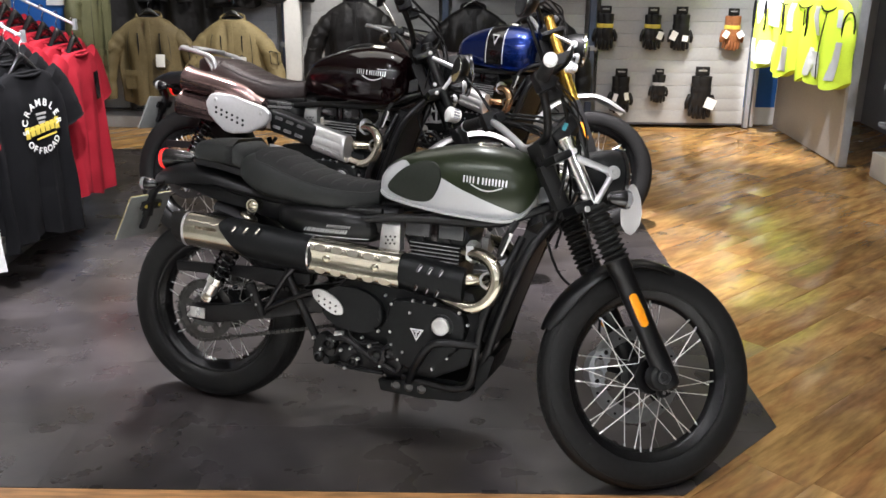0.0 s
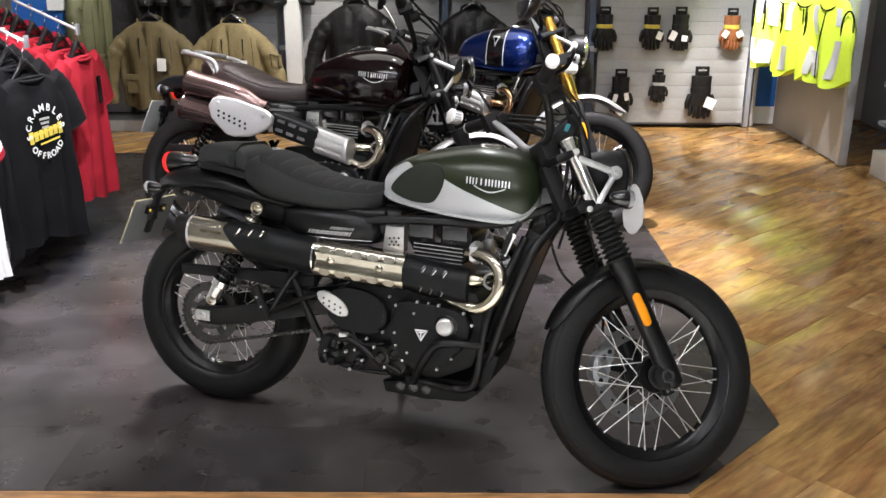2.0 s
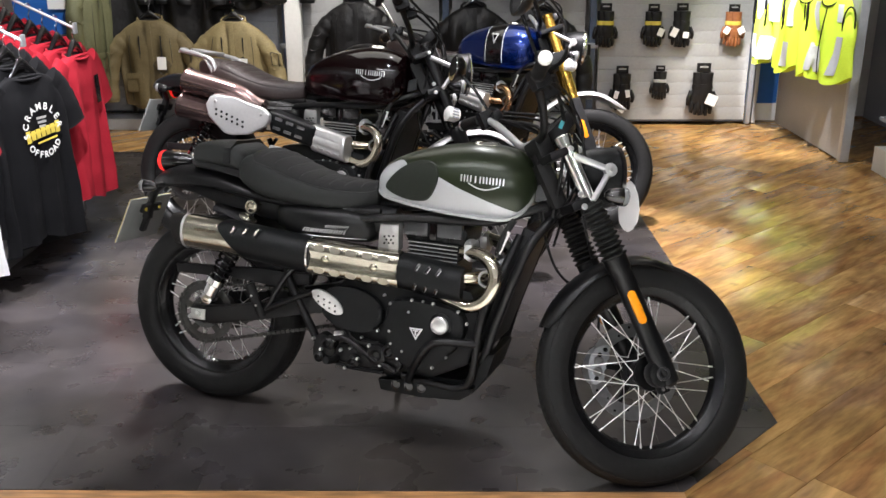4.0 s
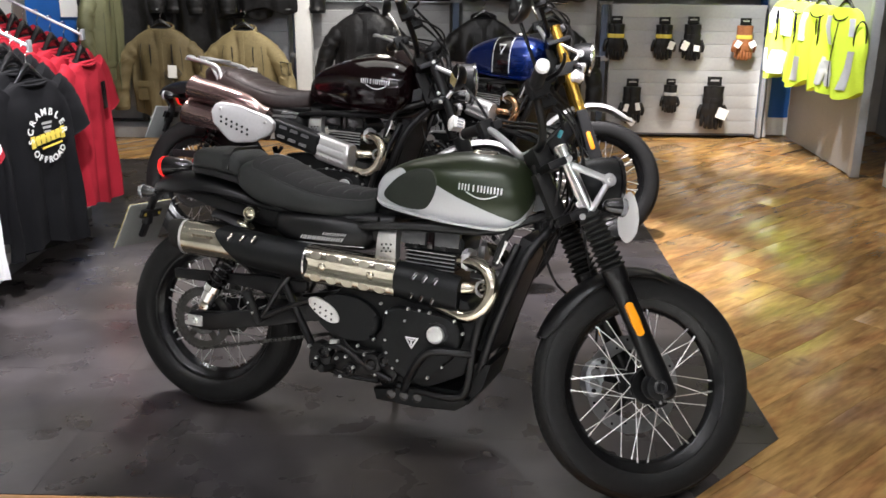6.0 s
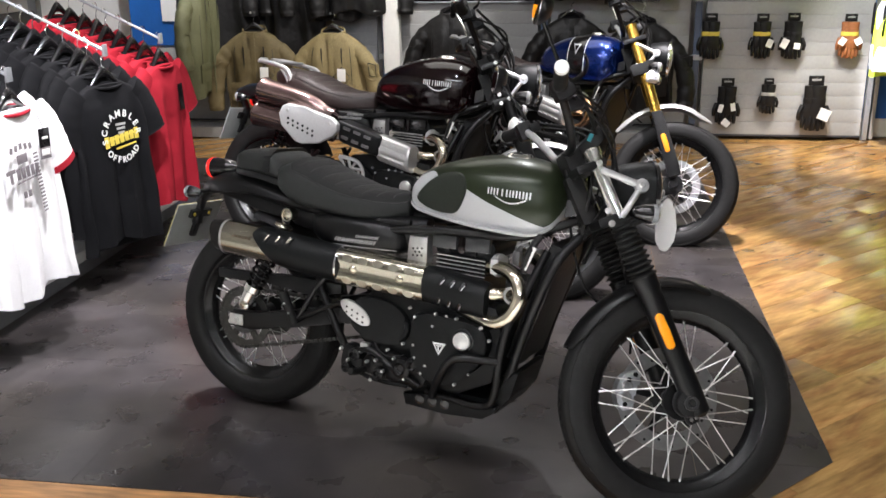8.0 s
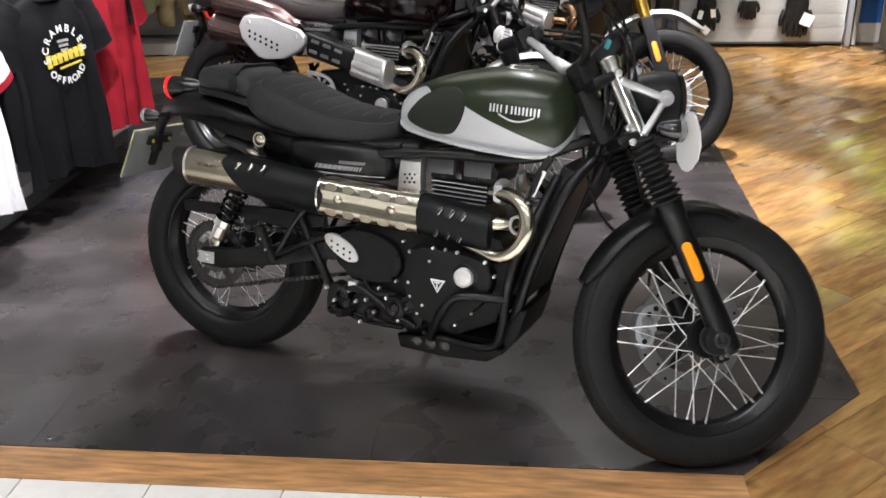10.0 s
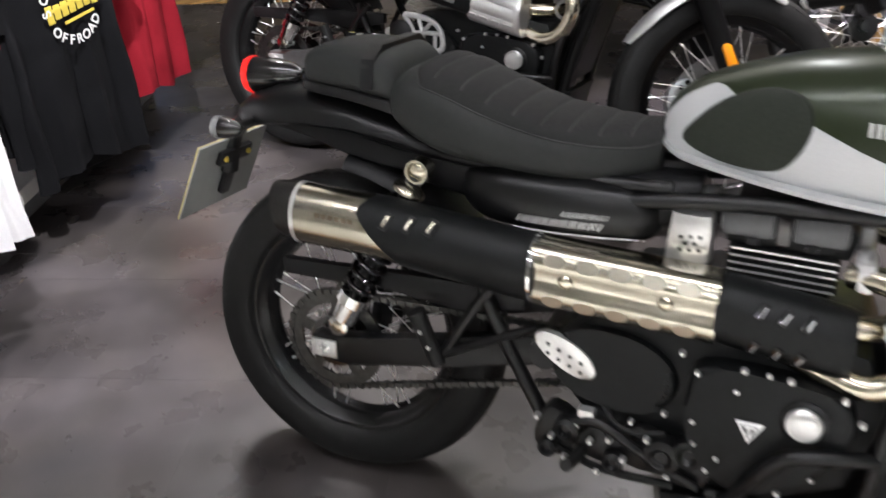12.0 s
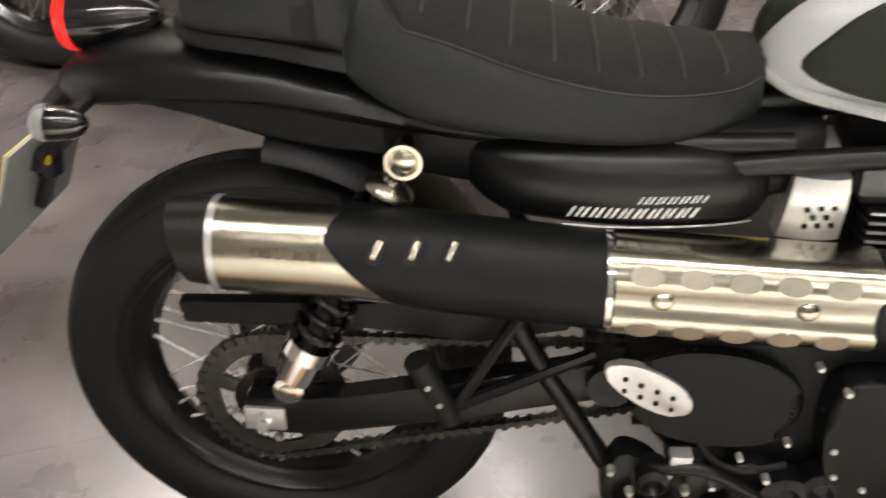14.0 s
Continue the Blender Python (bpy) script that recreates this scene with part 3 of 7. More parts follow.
def wheel(root, name, m, r, rim_r, width, label, disc_side, disc_r, spin=0.0, tread="road"):
    """Hub with tyre, rim, spokes and brake disc as its pieces."""
    bm = B()
    lathe(bm, [(0.012, -0.085), (0.02, -0.084), (0.022, -0.052), (0.05, -0.050), (0.052, -0.042), (0.033, -0.036),
               (0.030, 0.036), (0.052, 0.042), (0.05, 0.050), (0.022, 0.052), (0.02, 0.084), (0.012, 0.085)], n=28)
    hub = part(name, bm, M["black"], root, label, m)
    w = width / 2
    prof, k = [], 22
    h = r - rim_r
    for i in range(k):
        a = math.pi * i / (k - 1)
        c, s = math.cos(a), math.sin(a)
        prof.append((rim_r + 0.004 + (h - 0.004) * max(s, 0) ** 0.62, w * (1 if c > 0 else -1) * abs(c) ** 0.75 * (0.86 + 0.14 * s)))
    prof += [(rim_r - 0.006, -w * 0.7), (rim_r - 0.006, w * 0.7)]
    bm = B()
    ringed(bm, prof, n=72)
    tyre = part("tyre", bm, M["rubber"], hub, angle=50)
    # tread blocks standing a little proud of the carcass
    bm = B()
    n = 44
    for i in range(n):
        for j, yy in enumerate((-0.72, -0.38, 0.0, 0.38, 0.72)):
            a = (i + (0.5 if j % 2 else 0)) * math.tau / n
            s = math.sqrt(max(0, 1 - yy * yy))
            rr = rim_r + 0.004 + (h - 0.004) * s ** 0.62
            mm = Matrix.Rotation(-a, 4, "Y") @ Matrix.Translation((rr - 0.0012, yy * w * 0.93, 0)) @ Matrix.Rotation(yy * 0.9, 4, "Z")
            box(bm, (0.005, w * 0.29, r * math.tau / n * 0.78), (0, 0, 0), 0, mm)
    part("tread", bm, M["rubber"], hub)
    q = rim_r
    bm = B()
    half = [(q + 0.008, 0.80), (q + 0.015, 0.76), (q + 0.013, 0.70), (q + 0.003, 0.68), (q - 0.004, 0.62), (q - 0.012, 0.60), (q - 0.020, 0.44), (q - 0.024, 0.42), (q - 0.034, 0.20), (q - 0.040, 0.0)]
    inner = [(rr, -k * w) for rr, k in half] + [(rr, k * w) for rr, k in half[-2::-1]]
    ringed(bm, inner + [(q + 0.002, 0.60 * w), (q - 0.006, 0.40 * w), (q - 0.028, 0.0), (q - 0.006, -0.40 * w), (q + 0.002, -0.60 * w)], n=64)
    part("rim", bm, M["rim_black"], hub)
    for side in (-1, 1):
        for lean in (-1, 1):
            bm = B()
            a = 0.85 * lean
            p = Vector((0.046, side * 0.043, 0))
            e = Vector(((q - 0.030) * math.cos(a), side * 0.008, (q - 0.030) * math.sin(a)))
            tube(bm, [p, e], 0.0014, 6)
            d = (e - p).normalized()
            tube(bm, [e - d * 0.018, e], 0.0025, 6)
            first = None
            for i in range(8):
                mm = Matrix.Rotation(spin + (i + 0.25 * (side > 0) + 0.336 * (lean > 0)) * math.tau / 8, 4, "Y")
                if first is None:
                    first = part("spoke", bm, M["spoke"], hub, m=mm)
                else:
                    again(first, hub, mm)
    bm = B()
    y = disc_side * 0.062
    ringed(bm, [(disc_r, y - 0.0025), (disc_r, y + 0.0025), (disc_r * 0.70, y + 0.0025), (disc_r * 0.70, y - 0.0025)], n=48)
    part("brake_disc", bm, M["disc"] if disc_r > 0.12 else M["chain"], hub, "drilled steel brake disc")
    bm = B()
    box(bm, (disc_r * 0.55, 0.004, 0.018), (disc_r * 0.45, y, 0), 0.001)
    arm = None
    for i in range(5):
        mm = Matrix.Rotation(i * math.tau / 5, 4, "Y")
        if arm is None:
            arm = part("disc_arm", bm, M["black"], hub, m=mm)
        else:
            again(arm, hub, mm)
    bm = B()
    lathe(bm, [(0.004, -0.0033), (0.004, 0.0033)], (0, 0, 0), "y", 8)
    hole = None
    for i in range(20):
        a = i * math.tau / 20
        rr = disc_r * (0.80 if i % 2 else 0.91)
        mm = Matrix.Translation((rr * math.cos(a), y, rr * math.sin(a)))
        if hole is None:
            hole = part("disc_hole", bm, M["black"], hub, m=mm)
        else:
            again(hole, hub, mm)
    return hub


def lamp_pod(root, name, o, ax, r, depth, lens, label, m=None):
    """A bullet-shaped lamp with a lens as its piece."""
    bm = B()
    lathe(bm, [(r * 0.25, -depth), (r * 0.62, -depth * 0.86), (r * 0.9, -depth * 0.5), (r, -depth * 0.1), (r, 0)], o, ax, 24)
    body = part(name, bm, M["black_gloss"], root, label, m)
    bm = B()
    lathe(bm, [(r * 1.03, -0.004), (r * 1.04, 0.004), (r * 0.97, 0.010), (r * 0.6, 0.016), (r * 0.1, 0.018)], o, ax, 24)
    part("lens", bm, lens, body)
    return body


def superloft(stations, n=28, power=2.4, low=2.0):
    """Rings across x from (x, half width, z low, z high), softly squared."""
    rings = []
    for x, hw, zb, zt in stations:
        c, h = (zb + zt) / 2, (zt - zb) / 2
        ring = []
        for k in range(n):
            a = k * math.tau / n
            ca, sa = math.cos(a), math.sin(a)
            p = power if sa >= 0 else low + 2
            ring.append((x, hw * math.copysign(abs(ca) ** (2 / p), ca), c + h * math.copysign(abs(sa) ** (2 / p), sa)))
        rings.append(ring)
    return rings


def thicken(table, n):
    """Stations resampled smoothly."""
    pts = glide([Vector((a[0], a[1], a[2])) for a in table], n)
    tops = glide([Vector((a[0], a[1], a[3])) for a in table], n)
    return [(p.x, max(p.y, 0.004), p.z, q.z) for p, q in zip(pts, tops)]


TANK = [(0.585, 0.022, 0.752, 0.785), (0.594, 0.042, 0.742, 0.806), (0.622, 0.062, 0.730, 0.836), (0.675, 0.080, 0.722, 0.862), (0.740, 0.101, 0.715, 0.883),
        (0.815, 0.122, 0.709, 0.899), (0.890, 0.134, 0.705, 0.907), (0.960, 0.137, 0.702, 0.903), (1.010, 0.130, 0.703, 0.892),
        (1.045, 0.113, 0.718, 0.875), (1.066, 0.088, 0.742, 0.855), (1.076, 0.055, 0.770, 0.835), (1.080, 0.02, 0.79, 0.815)]
TANK_SPLIT = [(0.58, 0.83), (0.622, 0.838), (0.661, 0.850), (0.684, 0.838), (0.730, 0.808), (0.795, 0.812), (0.868, 0.782), (0.953, 0.753), (1.04, 0.724), (1.10, 0.715)]


TANK_FINE = thicken(TANK, 4)


def tank_side(x, z):
    """Half width of the tank at a place on its flank."""
    hw, zb, zt = [lerp([(s[0], s[k]) for s in TANK_FINE], x) for k in (1, 2, 3)]
    return hw * flank(min(max((z - zb) / (zt - zb), 0), 1))


def flank(f):
    if f < 0.38:
        return 1 - 0.13 * ((0.38 - f) / 0.38) ** 2
    return max(0.0, 1 - ((f - 0.38) / 0.62) ** 2.7) ** 0.5


def fuel_tank(root, paints, label, split=None, bands=None):
    """paints: upper, lower. bands: x ranges that take the third and fourth paint."""
    bm = B()
    st = thicken(TANK, 4)
    k = 7
    rings, xs = [], []
    for x, hw, zb, zt in st:
        zs = min(max(lerp(split, x), zb + 0.012), zt - 0.012) if split else (zb + zt) / 2
        half = []
        for i in range(k + 1):
            z = zb + (zs - zb) * i / k
            half.append((hw * flank((z - zb) / (zt - zb)), z))
        for i in range(1, k + 4):
            t = i / (k + 3)
            z = zs + (zt - zs) * math.sin(t * math.pi / 2)
            half.append((hw * flank((z - zb) / (zt - zb)), z))
        left = [(x, y, z) for y, z in half]
        right = [(x, -y, z) for y, z in half[:-1]][::-1]
        rings.append(left + right)
        xs.append(x)
    n = len(rings[0])

    def pick(i, j):
        if bands:
            xm = (xs[i] + xs[i + 1]) / 2
            for a, b, s in bands:
                if a <= xm <= b:
                    return s
            return 0
        return 1 if (j < k or j >= n - 1 - k) and split else 0

    loft(bm, rings, True, pick)
    return part("fuel_tank", bm, paints, root, label, angle=60)


def on_tank(root, name, outline, material, lift=0.002, depth=0.003, label=""):
    """A thin raised shape lying on the tank's right flank, outline in x, z."""
    bm = B()
    cx = sum(p[0] for p in outline) / len(outline)
    cz = sum(p[1] for p in outline) / len(outline)
    rings = []
    for s, dy in ((1.0, 0.0), (0.96, depth), (0.75, depth * 1.1), (0.5, depth * 1.15), (0.25, depth * 1.15), (0.02, depth * 1.15)):
        ring = []
        for x, z in outline:
            xx, zz = cx + (x - cx) * s, cz + (z - cz) * s
            ring.append((xx, -(tank_side(xx, zz) + lift - 0.001 + dy), zz))
        rings.append(ring)
    loft(bm, rings, True)
    return part(name, bm, material, root, label)


def silencer_ring(c, ry, rz, n=28, waist=0.0):
    out = []
    for k in range(n):
        a = k * math.tau / n
        w = 1 - waist * math.exp(-((math.sin(a)) / 0.22) ** 2)
        out.append((c[0], c[1] + ry * w * math.cos(a), c[2] + rz * math.copysign(abs(math.sin(a)) ** 0.9, math.sin(a))))
    return out


def sleeve(bm, path, u0, u1, ry, rz, waist=0.0, n=12, lip=0.0):
    rings = []
    for i in range(n + 1):
        u = u0 + (u1 - u0) * i / n
        k = 1.0
        if lip:
            k = 1 - lip * max(0, (abs(2 * i / n - 1) - 0.92) / 0.08)
        c = (u, lerp([(p[0], p[1]) for p in path], u), lerp([(p[0], p[2]) for p in path], u))
        rings.append(silencer_ring(c, ry * k, rz * k, waist=waist))
    return loft(bm, rings, True)


EX = [(-0.06, -0.170, 0.584), (0.0, -0.168, 0.584), (0.14, -0.165, 0.578), (0.43, -0.152, 0.546), (0.72, -0.142, 0.529), (0.92, -0.138, 0.500)]


def holes(root_part, spots, r=0.004, depth=0.0015):
    bm = B()
    lathe(bm, [(r, 0), (r, -depth)], (0, 0, 0), "y", 10)
    first = None
    for o in spots:
        if first is None:
            first = part("vent_hole", bm, M["black_matte"], root_part, m=Matrix.Translation(o))
        else:
            again(first, root_part, Matrix.Translation(o))


def build_motorcycle(name, m, label, opt):
    root = thing(name, m, label, "motorcycle", "motorcycles on display")
    RAKE = radians(opt.get("rake", 25.6))
    S = steer(opt["turn"], RAKE, opt.get("foot", (1.374, -0.012, 0.284)))
    single = opt["exhaust"] == "single"
    drop = opt.get("drop", 0) * 1.08
    blk = M["black"]
    # wheels
    rear = wheel(root, "rear_wheel", pose(0.028, 0, 0.307 - opt.get("drop", 0)), 0.305, 0.226, 0.132, "spoked rear wheel with black rim", 1, 0.092, 0.1)
    front = wheel(root, "front_wheel", S @ pose(0.028, 0, -0.012 - opt.get("drop", 0) * 1.08), opt.get("front_r", 0.322), opt.get("front_r", 0.322) - 0.072, 0.100,
                  "spoked front wheel with black rim", 1, 0.142, 0.3)
    # rear sprocket and chain
    bm = B()
    ringed(bm, [(0.098, -0.094), (0.098, -0.088), (0.074, -0.088), (0.074, -0.094)], (0.028, 0, 0.307), n=60)
    for i in range(5):
        mm = Matrix.Translation((0.028, -0.091, 0.307)) @ Matrix.Rotation(i * math.tau / 5 + 0.95, 4, "Y")
        box(bm, (0.030, 0.006, 0.022), (0.064, 0, 0), 0.001, mm)
    spr = part("sprocket", bm, M["chain"], root, "steel rear sprocket")
    bm = B()
    ringed(bm, [(0.052, -0.099), (0.052, -0.093), (0.036, -0.093), (0.036, -0.099)], (0.028, 0, 0.307), n=32)
    part("carrier", bm, M["black_gloss"], spr)
    bolts(spr, [(0.028 + 0.062 * math.cos(a), -0.094, 0.307 + 0.062 * math.sin(a)) for a in [i * math.tau / 5 + 0.95 for i in range(5)]], 0.007, 0.008)
    bm = B()
    c, f = Vector((0.028, -0.091, 0.307)), Vector((0.52, -0.091, 0.375))
    path = [c + 0.099 * Vector((math.cos(a), 0, math.sin(a))) for a in [radians(95 + 175 * i / 17) for i in range(18)]]
    lo_end, up_end = f + Vector((0, 0, -0.045)), f + Vector((0, 0, 0.045))
    path = [up_end] + path + [lo_end]
    length, d = 0.0, []
    for a, b in zip(path, path[1:]):
        n = max(1, round((b - a).length / 0.0085))
        for i in range(n):
            d.append((a + (b - a) * (i + 0.5) / n, (b - a).normalized()))
    for i, (p, t) in enumerate(d):
        ang = math.atan2(t.z, t.x)
        mm = Matrix.Translation(p) @ Matrix.Rotation(-ang, 4, "Y")
        box(bm, (0.0078, 0.015 if i % 2 else 0.009, 0.0105 if i % 2 else 0.0085), (0, 0, 0), 0, mm)
    part("chain", bm, M["chain"], root, "greased drive chain")
    # swingarm
    for s in (-1, 1):
        bm = B()
        prism(bm, [(0.0, 0.335), (0.0, 0.285), (0.08, 0.282), (0.28, 0.325), (0.47, 0.370), (0.47, 0.425), (0.30, 0.385), (0.12, 0.345)], s * 0.104, s * 0.134, 0.006)
        arm = part("swingarm", bm, opt["swing"], root)
        bm = B()
        box(bm, (0.052, 0.006, 0.034), (0.026, s * 0.136, 0.310), 0.002)
        lathe(bm, [(0.013, 0), (0.013, s * 0.010), (0.008, s * 0.012), (0.008, s * 0.018)], (0.026, s * 0.137, 0.310), "y", 6)
        part("axle_adjuster", bm, M["alu"], arm)
    bm = B()
    tube(bm, [(0.45, -0.15, 0.395), (0.45, 0.15, 0.395)], 0.028, 16)
    part("pivot", bm, blk, root)
    # chain guard
    bm = B()
    prism(bm, [(-0.075, 0.462), (-0.07, 0.432), (0.05, 0.432), (0.09, 0.445), (0.29, 0.420), (0.40, 0.445), (0.40, 0.475), (0.24, 0.475), (0.10, 0.468)], -0.108, -0.086, 0.004)
    part("chain_guard", bm, M["plastic"], root, "black plastic chain guard")
    # shocks
    for s in (-1, 1):
        a, b = Vector((0.211, s * 0.122, 0.671)), Vector((0.064, s * 0.138, 0.368))
        bm = B()
        tube(bm, [a, b], 0.013, 14)
        sh = part("shock_absorber", bm, blk, root)
        bm = B()
        d = (b - a).normalized()
        q = Vector((0, 1, 0))
        e = d.cross(q).normalized()
        pts = []
        turns, steps = 8.5, 10
        for i in range(int(turns * steps) + 1):
            t = i / (turns * steps)
            an = i * math.tau / steps
            pts.append(a + d * (0.06 + 0.20 * t) + (e * math.cos(an) + q * math.sin(an)) * 0.027)
        tube(bm, pts, 0.0052, 7, 1)
        part("spring", bm, opt["spring"], sh)
        bm = B()
        lathe(bm, [(0.020, 0), (0.030, 0.002), (0.031, 0.022), (0.026, 0.026), (0.024, 0.060), (0.018, 0.066)], a + d * 0.262, d, 18)
        lathe(bm, [(0.0125, -0.016), (0.019, -0.014), (0.019, 0.014), (0.0125, 0.016)], b, "y", 18)
        part("shock_foot", bm, M["chrome"], sh, "polished lower shock mount")
        bm = B()
        lathe(bm, [(0.015, -0.010), (0.0165, -0.016), (0.0205, -0.016), (0.0205, 0.016), (0.0165, 0.016), (0.015, 0.010)], a, "y", 26)
        lathe(bm, [(0.012, -0.026), (0.013, -0.010), (0.026, -0.004), (0.029, 0.000), (0.029, 0.004), (0.018, 0.008)], a + d * 0.040, d, 24)
        part("shock_eye", bm, M["nickel"], sh, "bright upper shock mount")
        bolts(sh, [a + Vector((0, s * 0.006, 0)), b + Vector((0, s * 0.009, 0))], 0.0150, 0.008, s, M["pipe"])
    # frame
    bm = B()
    tube(bm, [(1.12, 0, 0.80), (0.98, 0, 0.75), (0.62, 0, 0.70), (0.45, 0, 0.66)], 0.024, 12)
    part("backbone", bm, blk, root)
    for s in (-1, 1):
        bm = B()
        tube(bm, [(1.13, s * 0.03, 0.755), (1.06, s * 0.075, 0.725), (0.96, s * 0.105, 0.690), (0.72, s * 0.105, 0.680), (0.55, s * 0.10, 0.66)], 0.013, 10)
        part("top_tube", bm, blk, root)
        bm = B()
        tube(bm, [(1.14, s * 0.03, 0.72), (1.075, s * 0.11, 0.62), (1.005, s * 0.12, 0.42), (0.965, s * 0.12, 0.27), (0.92, s * 0.12, 0.205), (0.80, s * 0.12, 0.20), (0.50, s * 0.12, 0.235)], 0.015, 10)
        part("down_tube", bm, blk, root)
        bm = B()
        tube(bm, [(0.62, s * 0.09, 0.685), (0.40, s * 0.09, 0.682), (0.16, s * 0.075, 0.70), (-0.02, s * 0.06, 0.735)], 0.012, 10)
        part("seat_rail", bm, blk, root)
        bm = B()
        tube(bm, [(0.325, s * 0.118, 0.50), (0.342, s * 0.125, 0.455), (0.40, s * 0.135, 0.358), (0.463, s * 0.14, 0.256)], 0.0125, 10)
        part("rear_stay", bm, blk, root)
        bm = B()
        tube(bm, [(0.27, s * 0.145, 0.355), (0.325, s * 0.135, 0.455), (0.36, s * 0.125, 0.50)], 0.0085, 8)
        tube(bm, [(0.27, s * 0.145, 0.355), (0.36, s * 0.14, 0.40), (0.43, s * 0.13, 0.43)], 0.0085, 8)
        stay = part("peg_hanger", bm, blk, root)
        bm = B()
        tube(bm, [(0.262, s * 0.150, 0.335), (0.243, s * 0.158, 0.385), (0.224, s * 0.165, 0.435)], lambda t: 0.013 + 0.004 * t, 10)
        part("passenger_peg", bm, M["rubber"], stay, "folded rubber passenger footpeg")
        bolts(stay, [(0.250, s * 0.168, 0.372), (0.237, s * 0.174, 0.402)], 0.004, 0.004, s)
    # engine
    bm = B()
    prism(bm, [(0.50, 0.33), (0.47, 0.42), (0.55, 0.50), (0.72, 0.52), (0.93, 0.49), (0.97, 0.40), (0.93, 0.27), (0.82, 0.215), (0.60, 0.225)], -0.150, 0.150, 0.015)
    eng = part("engine", bm, M["black_matte"], root, "air-cooled twin engine in matte black")
    bm = B()
    box(bm, (0.150, 0.176, 0.13), (0.788, 0, 0.535), 0.008)
    part("cylinder_block", bm, M["black_matte"], eng)
    for i in range(5):
        bm = B()
        z = 0.562 + i * 0.0115
        prism(bm, [(0.711, z - 0.0), (0.869, z - 0.004), (0.869, z + 0.0), (0.711, z + 0.0045)], -0.098, 0.098, 0.0012, 1)
        fin = part("cooling_fin", bm, M["black_matte"], eng)
        bm = B()
        prism(bm, [(0.714, z + 0.0005), (0.867, z - 0.0035), (0.867, z - 0.0010), (0.714, z + 0.0032)], -0.0998, -0.0978, 0)
        part("machined_edge", bm, M["alu"], fin)
    bm = B()
    prism(bm, [(0.702, 0.612), (0.706, 0.662), (0.745, 0.684), (0.862, 0.680), (0.892, 0.645), (0.884, 0.606)], -0.086, 0.086, 0.010)
    part("cylinder_head", bm, M["black_matte"], eng)
    for x in (0.734, 0.838):
        bm = B()
        box(bm, (0.078, 0.022, 0.050), (x, -0.086, 0.652), 0.010)
        part("cam_cover_panel", bm, opt["cam_panel"], eng)
    bm = B()
    box(bm, (0.020, 0.016, 0.070), (0.786, -0.084, 0.652), 0.006)
    part("plug_lead_cover", bm, M["maroon"], eng)
    for x, z in ((0.744, 0.622), (0.828, 0.622)):
        bm = B()
        box(bm, (0.018, 0.014, 0.012), (x, -0.092, z), 0.003)
        part("sensor", bm, M["plastic"], eng)
    bm = B()
    tri = curvy([(0.690, 0.432), (0.735, 0.452), (0.86, 0.446), (0.915, 0.425), (0.925, 0.375), (0.895, 0.315), (0.82, 0.262), (0.76, 0.248), (0.715, 0.285), (0.690, 0.345)], 3)
    prism(bm, tri, -0.194, -0.14, 0.012, 3)
    cover = part("clutch_cover", bm, M["black_matte"], eng, "matte black clutch cover")
    spots = [(0.700, 0.437), (0.765, 0.455), (0.83, 0.452), (0.905, 0.437), (0.932, 0.405), (0.700, 0.355), (0.728, 0.275), (0.835, 0.262)]
    bolts(cover, [(x, -0.186, z) for x, z in spots], 0.0052, 0.010, -1, M["alu"])
    bolts(cover, [(x, -0.192, z) for x, z in ((0.706, 0.318), (0.783, 0.258), (0.878, 0.300), (0.912, 0.350), (0.800, 0.456), (0.742, 0.300), (0.758, 0.420))], 0.0042, 0.006, -1, M["alu"])
    bm = B()
    lathe(bm, [(0.034, 0.0), (0.034, -0.012), (0.028, -0.016)], (0.856, -0.185, 0.394), "y", 28)
    part("cap_seat", bm, M["black"], cover)
    bm = B()
    lathe(bm, [(0.026, 0.0), (0.026, -0.010), (0.023, -0.013), (0.020, -0.0122), (0.018, -0.0135), (0.012, -0.0130), (0.010, -0.0138), (0.002, -0.013)], (0.856, -0.198, 0.394), "y", 28)
    part("filler_cap", bm, M["alu"], cover, "turned aluminium filler cap")
    bm = B()
    for s, d in ((0.021, 0.0), (0.0155, 0.0012)):
        o = Vector((0.783, 0, 0.362))
        prism(bm, [(o.x - s, o.z + s * 0.62), (o.x + s, o.z + s * 0.62), (o.x, o.z - s * 1.05)], -0.1965 - d, -0.192, 0.0005, 1)
    part("badge", bm, M["emblem"], cover, "small silver triangular badge")
    bm = B()
    prism(bm, [(0.7705, 0.3708), (0.7955, 0.3708), (0.783, 0.3485)], -0.1985, -0.196, 0)
    part("badge_infill", bm, M["black_matte"], cover)
    bm = B()
    box(bm, (0.017, 0.002, 0.0035), (0.783, -0.1987, 0.3682), 0.0005)
    box(bm, (0.0045, 0.002, 0.014), (0.783, -0.1987, 0.360), 0.0005)
    part("badge_bar", bm, M["emblem"], cover)
    bm = B()
    ov = [(0.566 + 0.103 * math.copysign(abs(math.cos(a)) ** 0.9, math.cos(a)), 0.398 + 0.066 * math.sin(a) - 0.010 * math.cos(a)) for a in [k * math.tau / 40 for k in range(40)]]
    prism(bm, ov, -0.168, -0.10, 0.020, 4)
    sc = part("sprocket_cover", bm, M["black_matte"], eng, "oval matte black sprocket cover")
    bm = B()
    ov = [(0.490 + 0.052 * math.cos(a), 0.413 + 0.027 * math.sin(a) * (1 + 0.12 * math.cos(a)) - 0.023 * math.cos(a)) for a in [k * math.tau / 32 for k in range(32)]]
    prism(bm, ov, -0.173, -0.160, 0.004, 2)
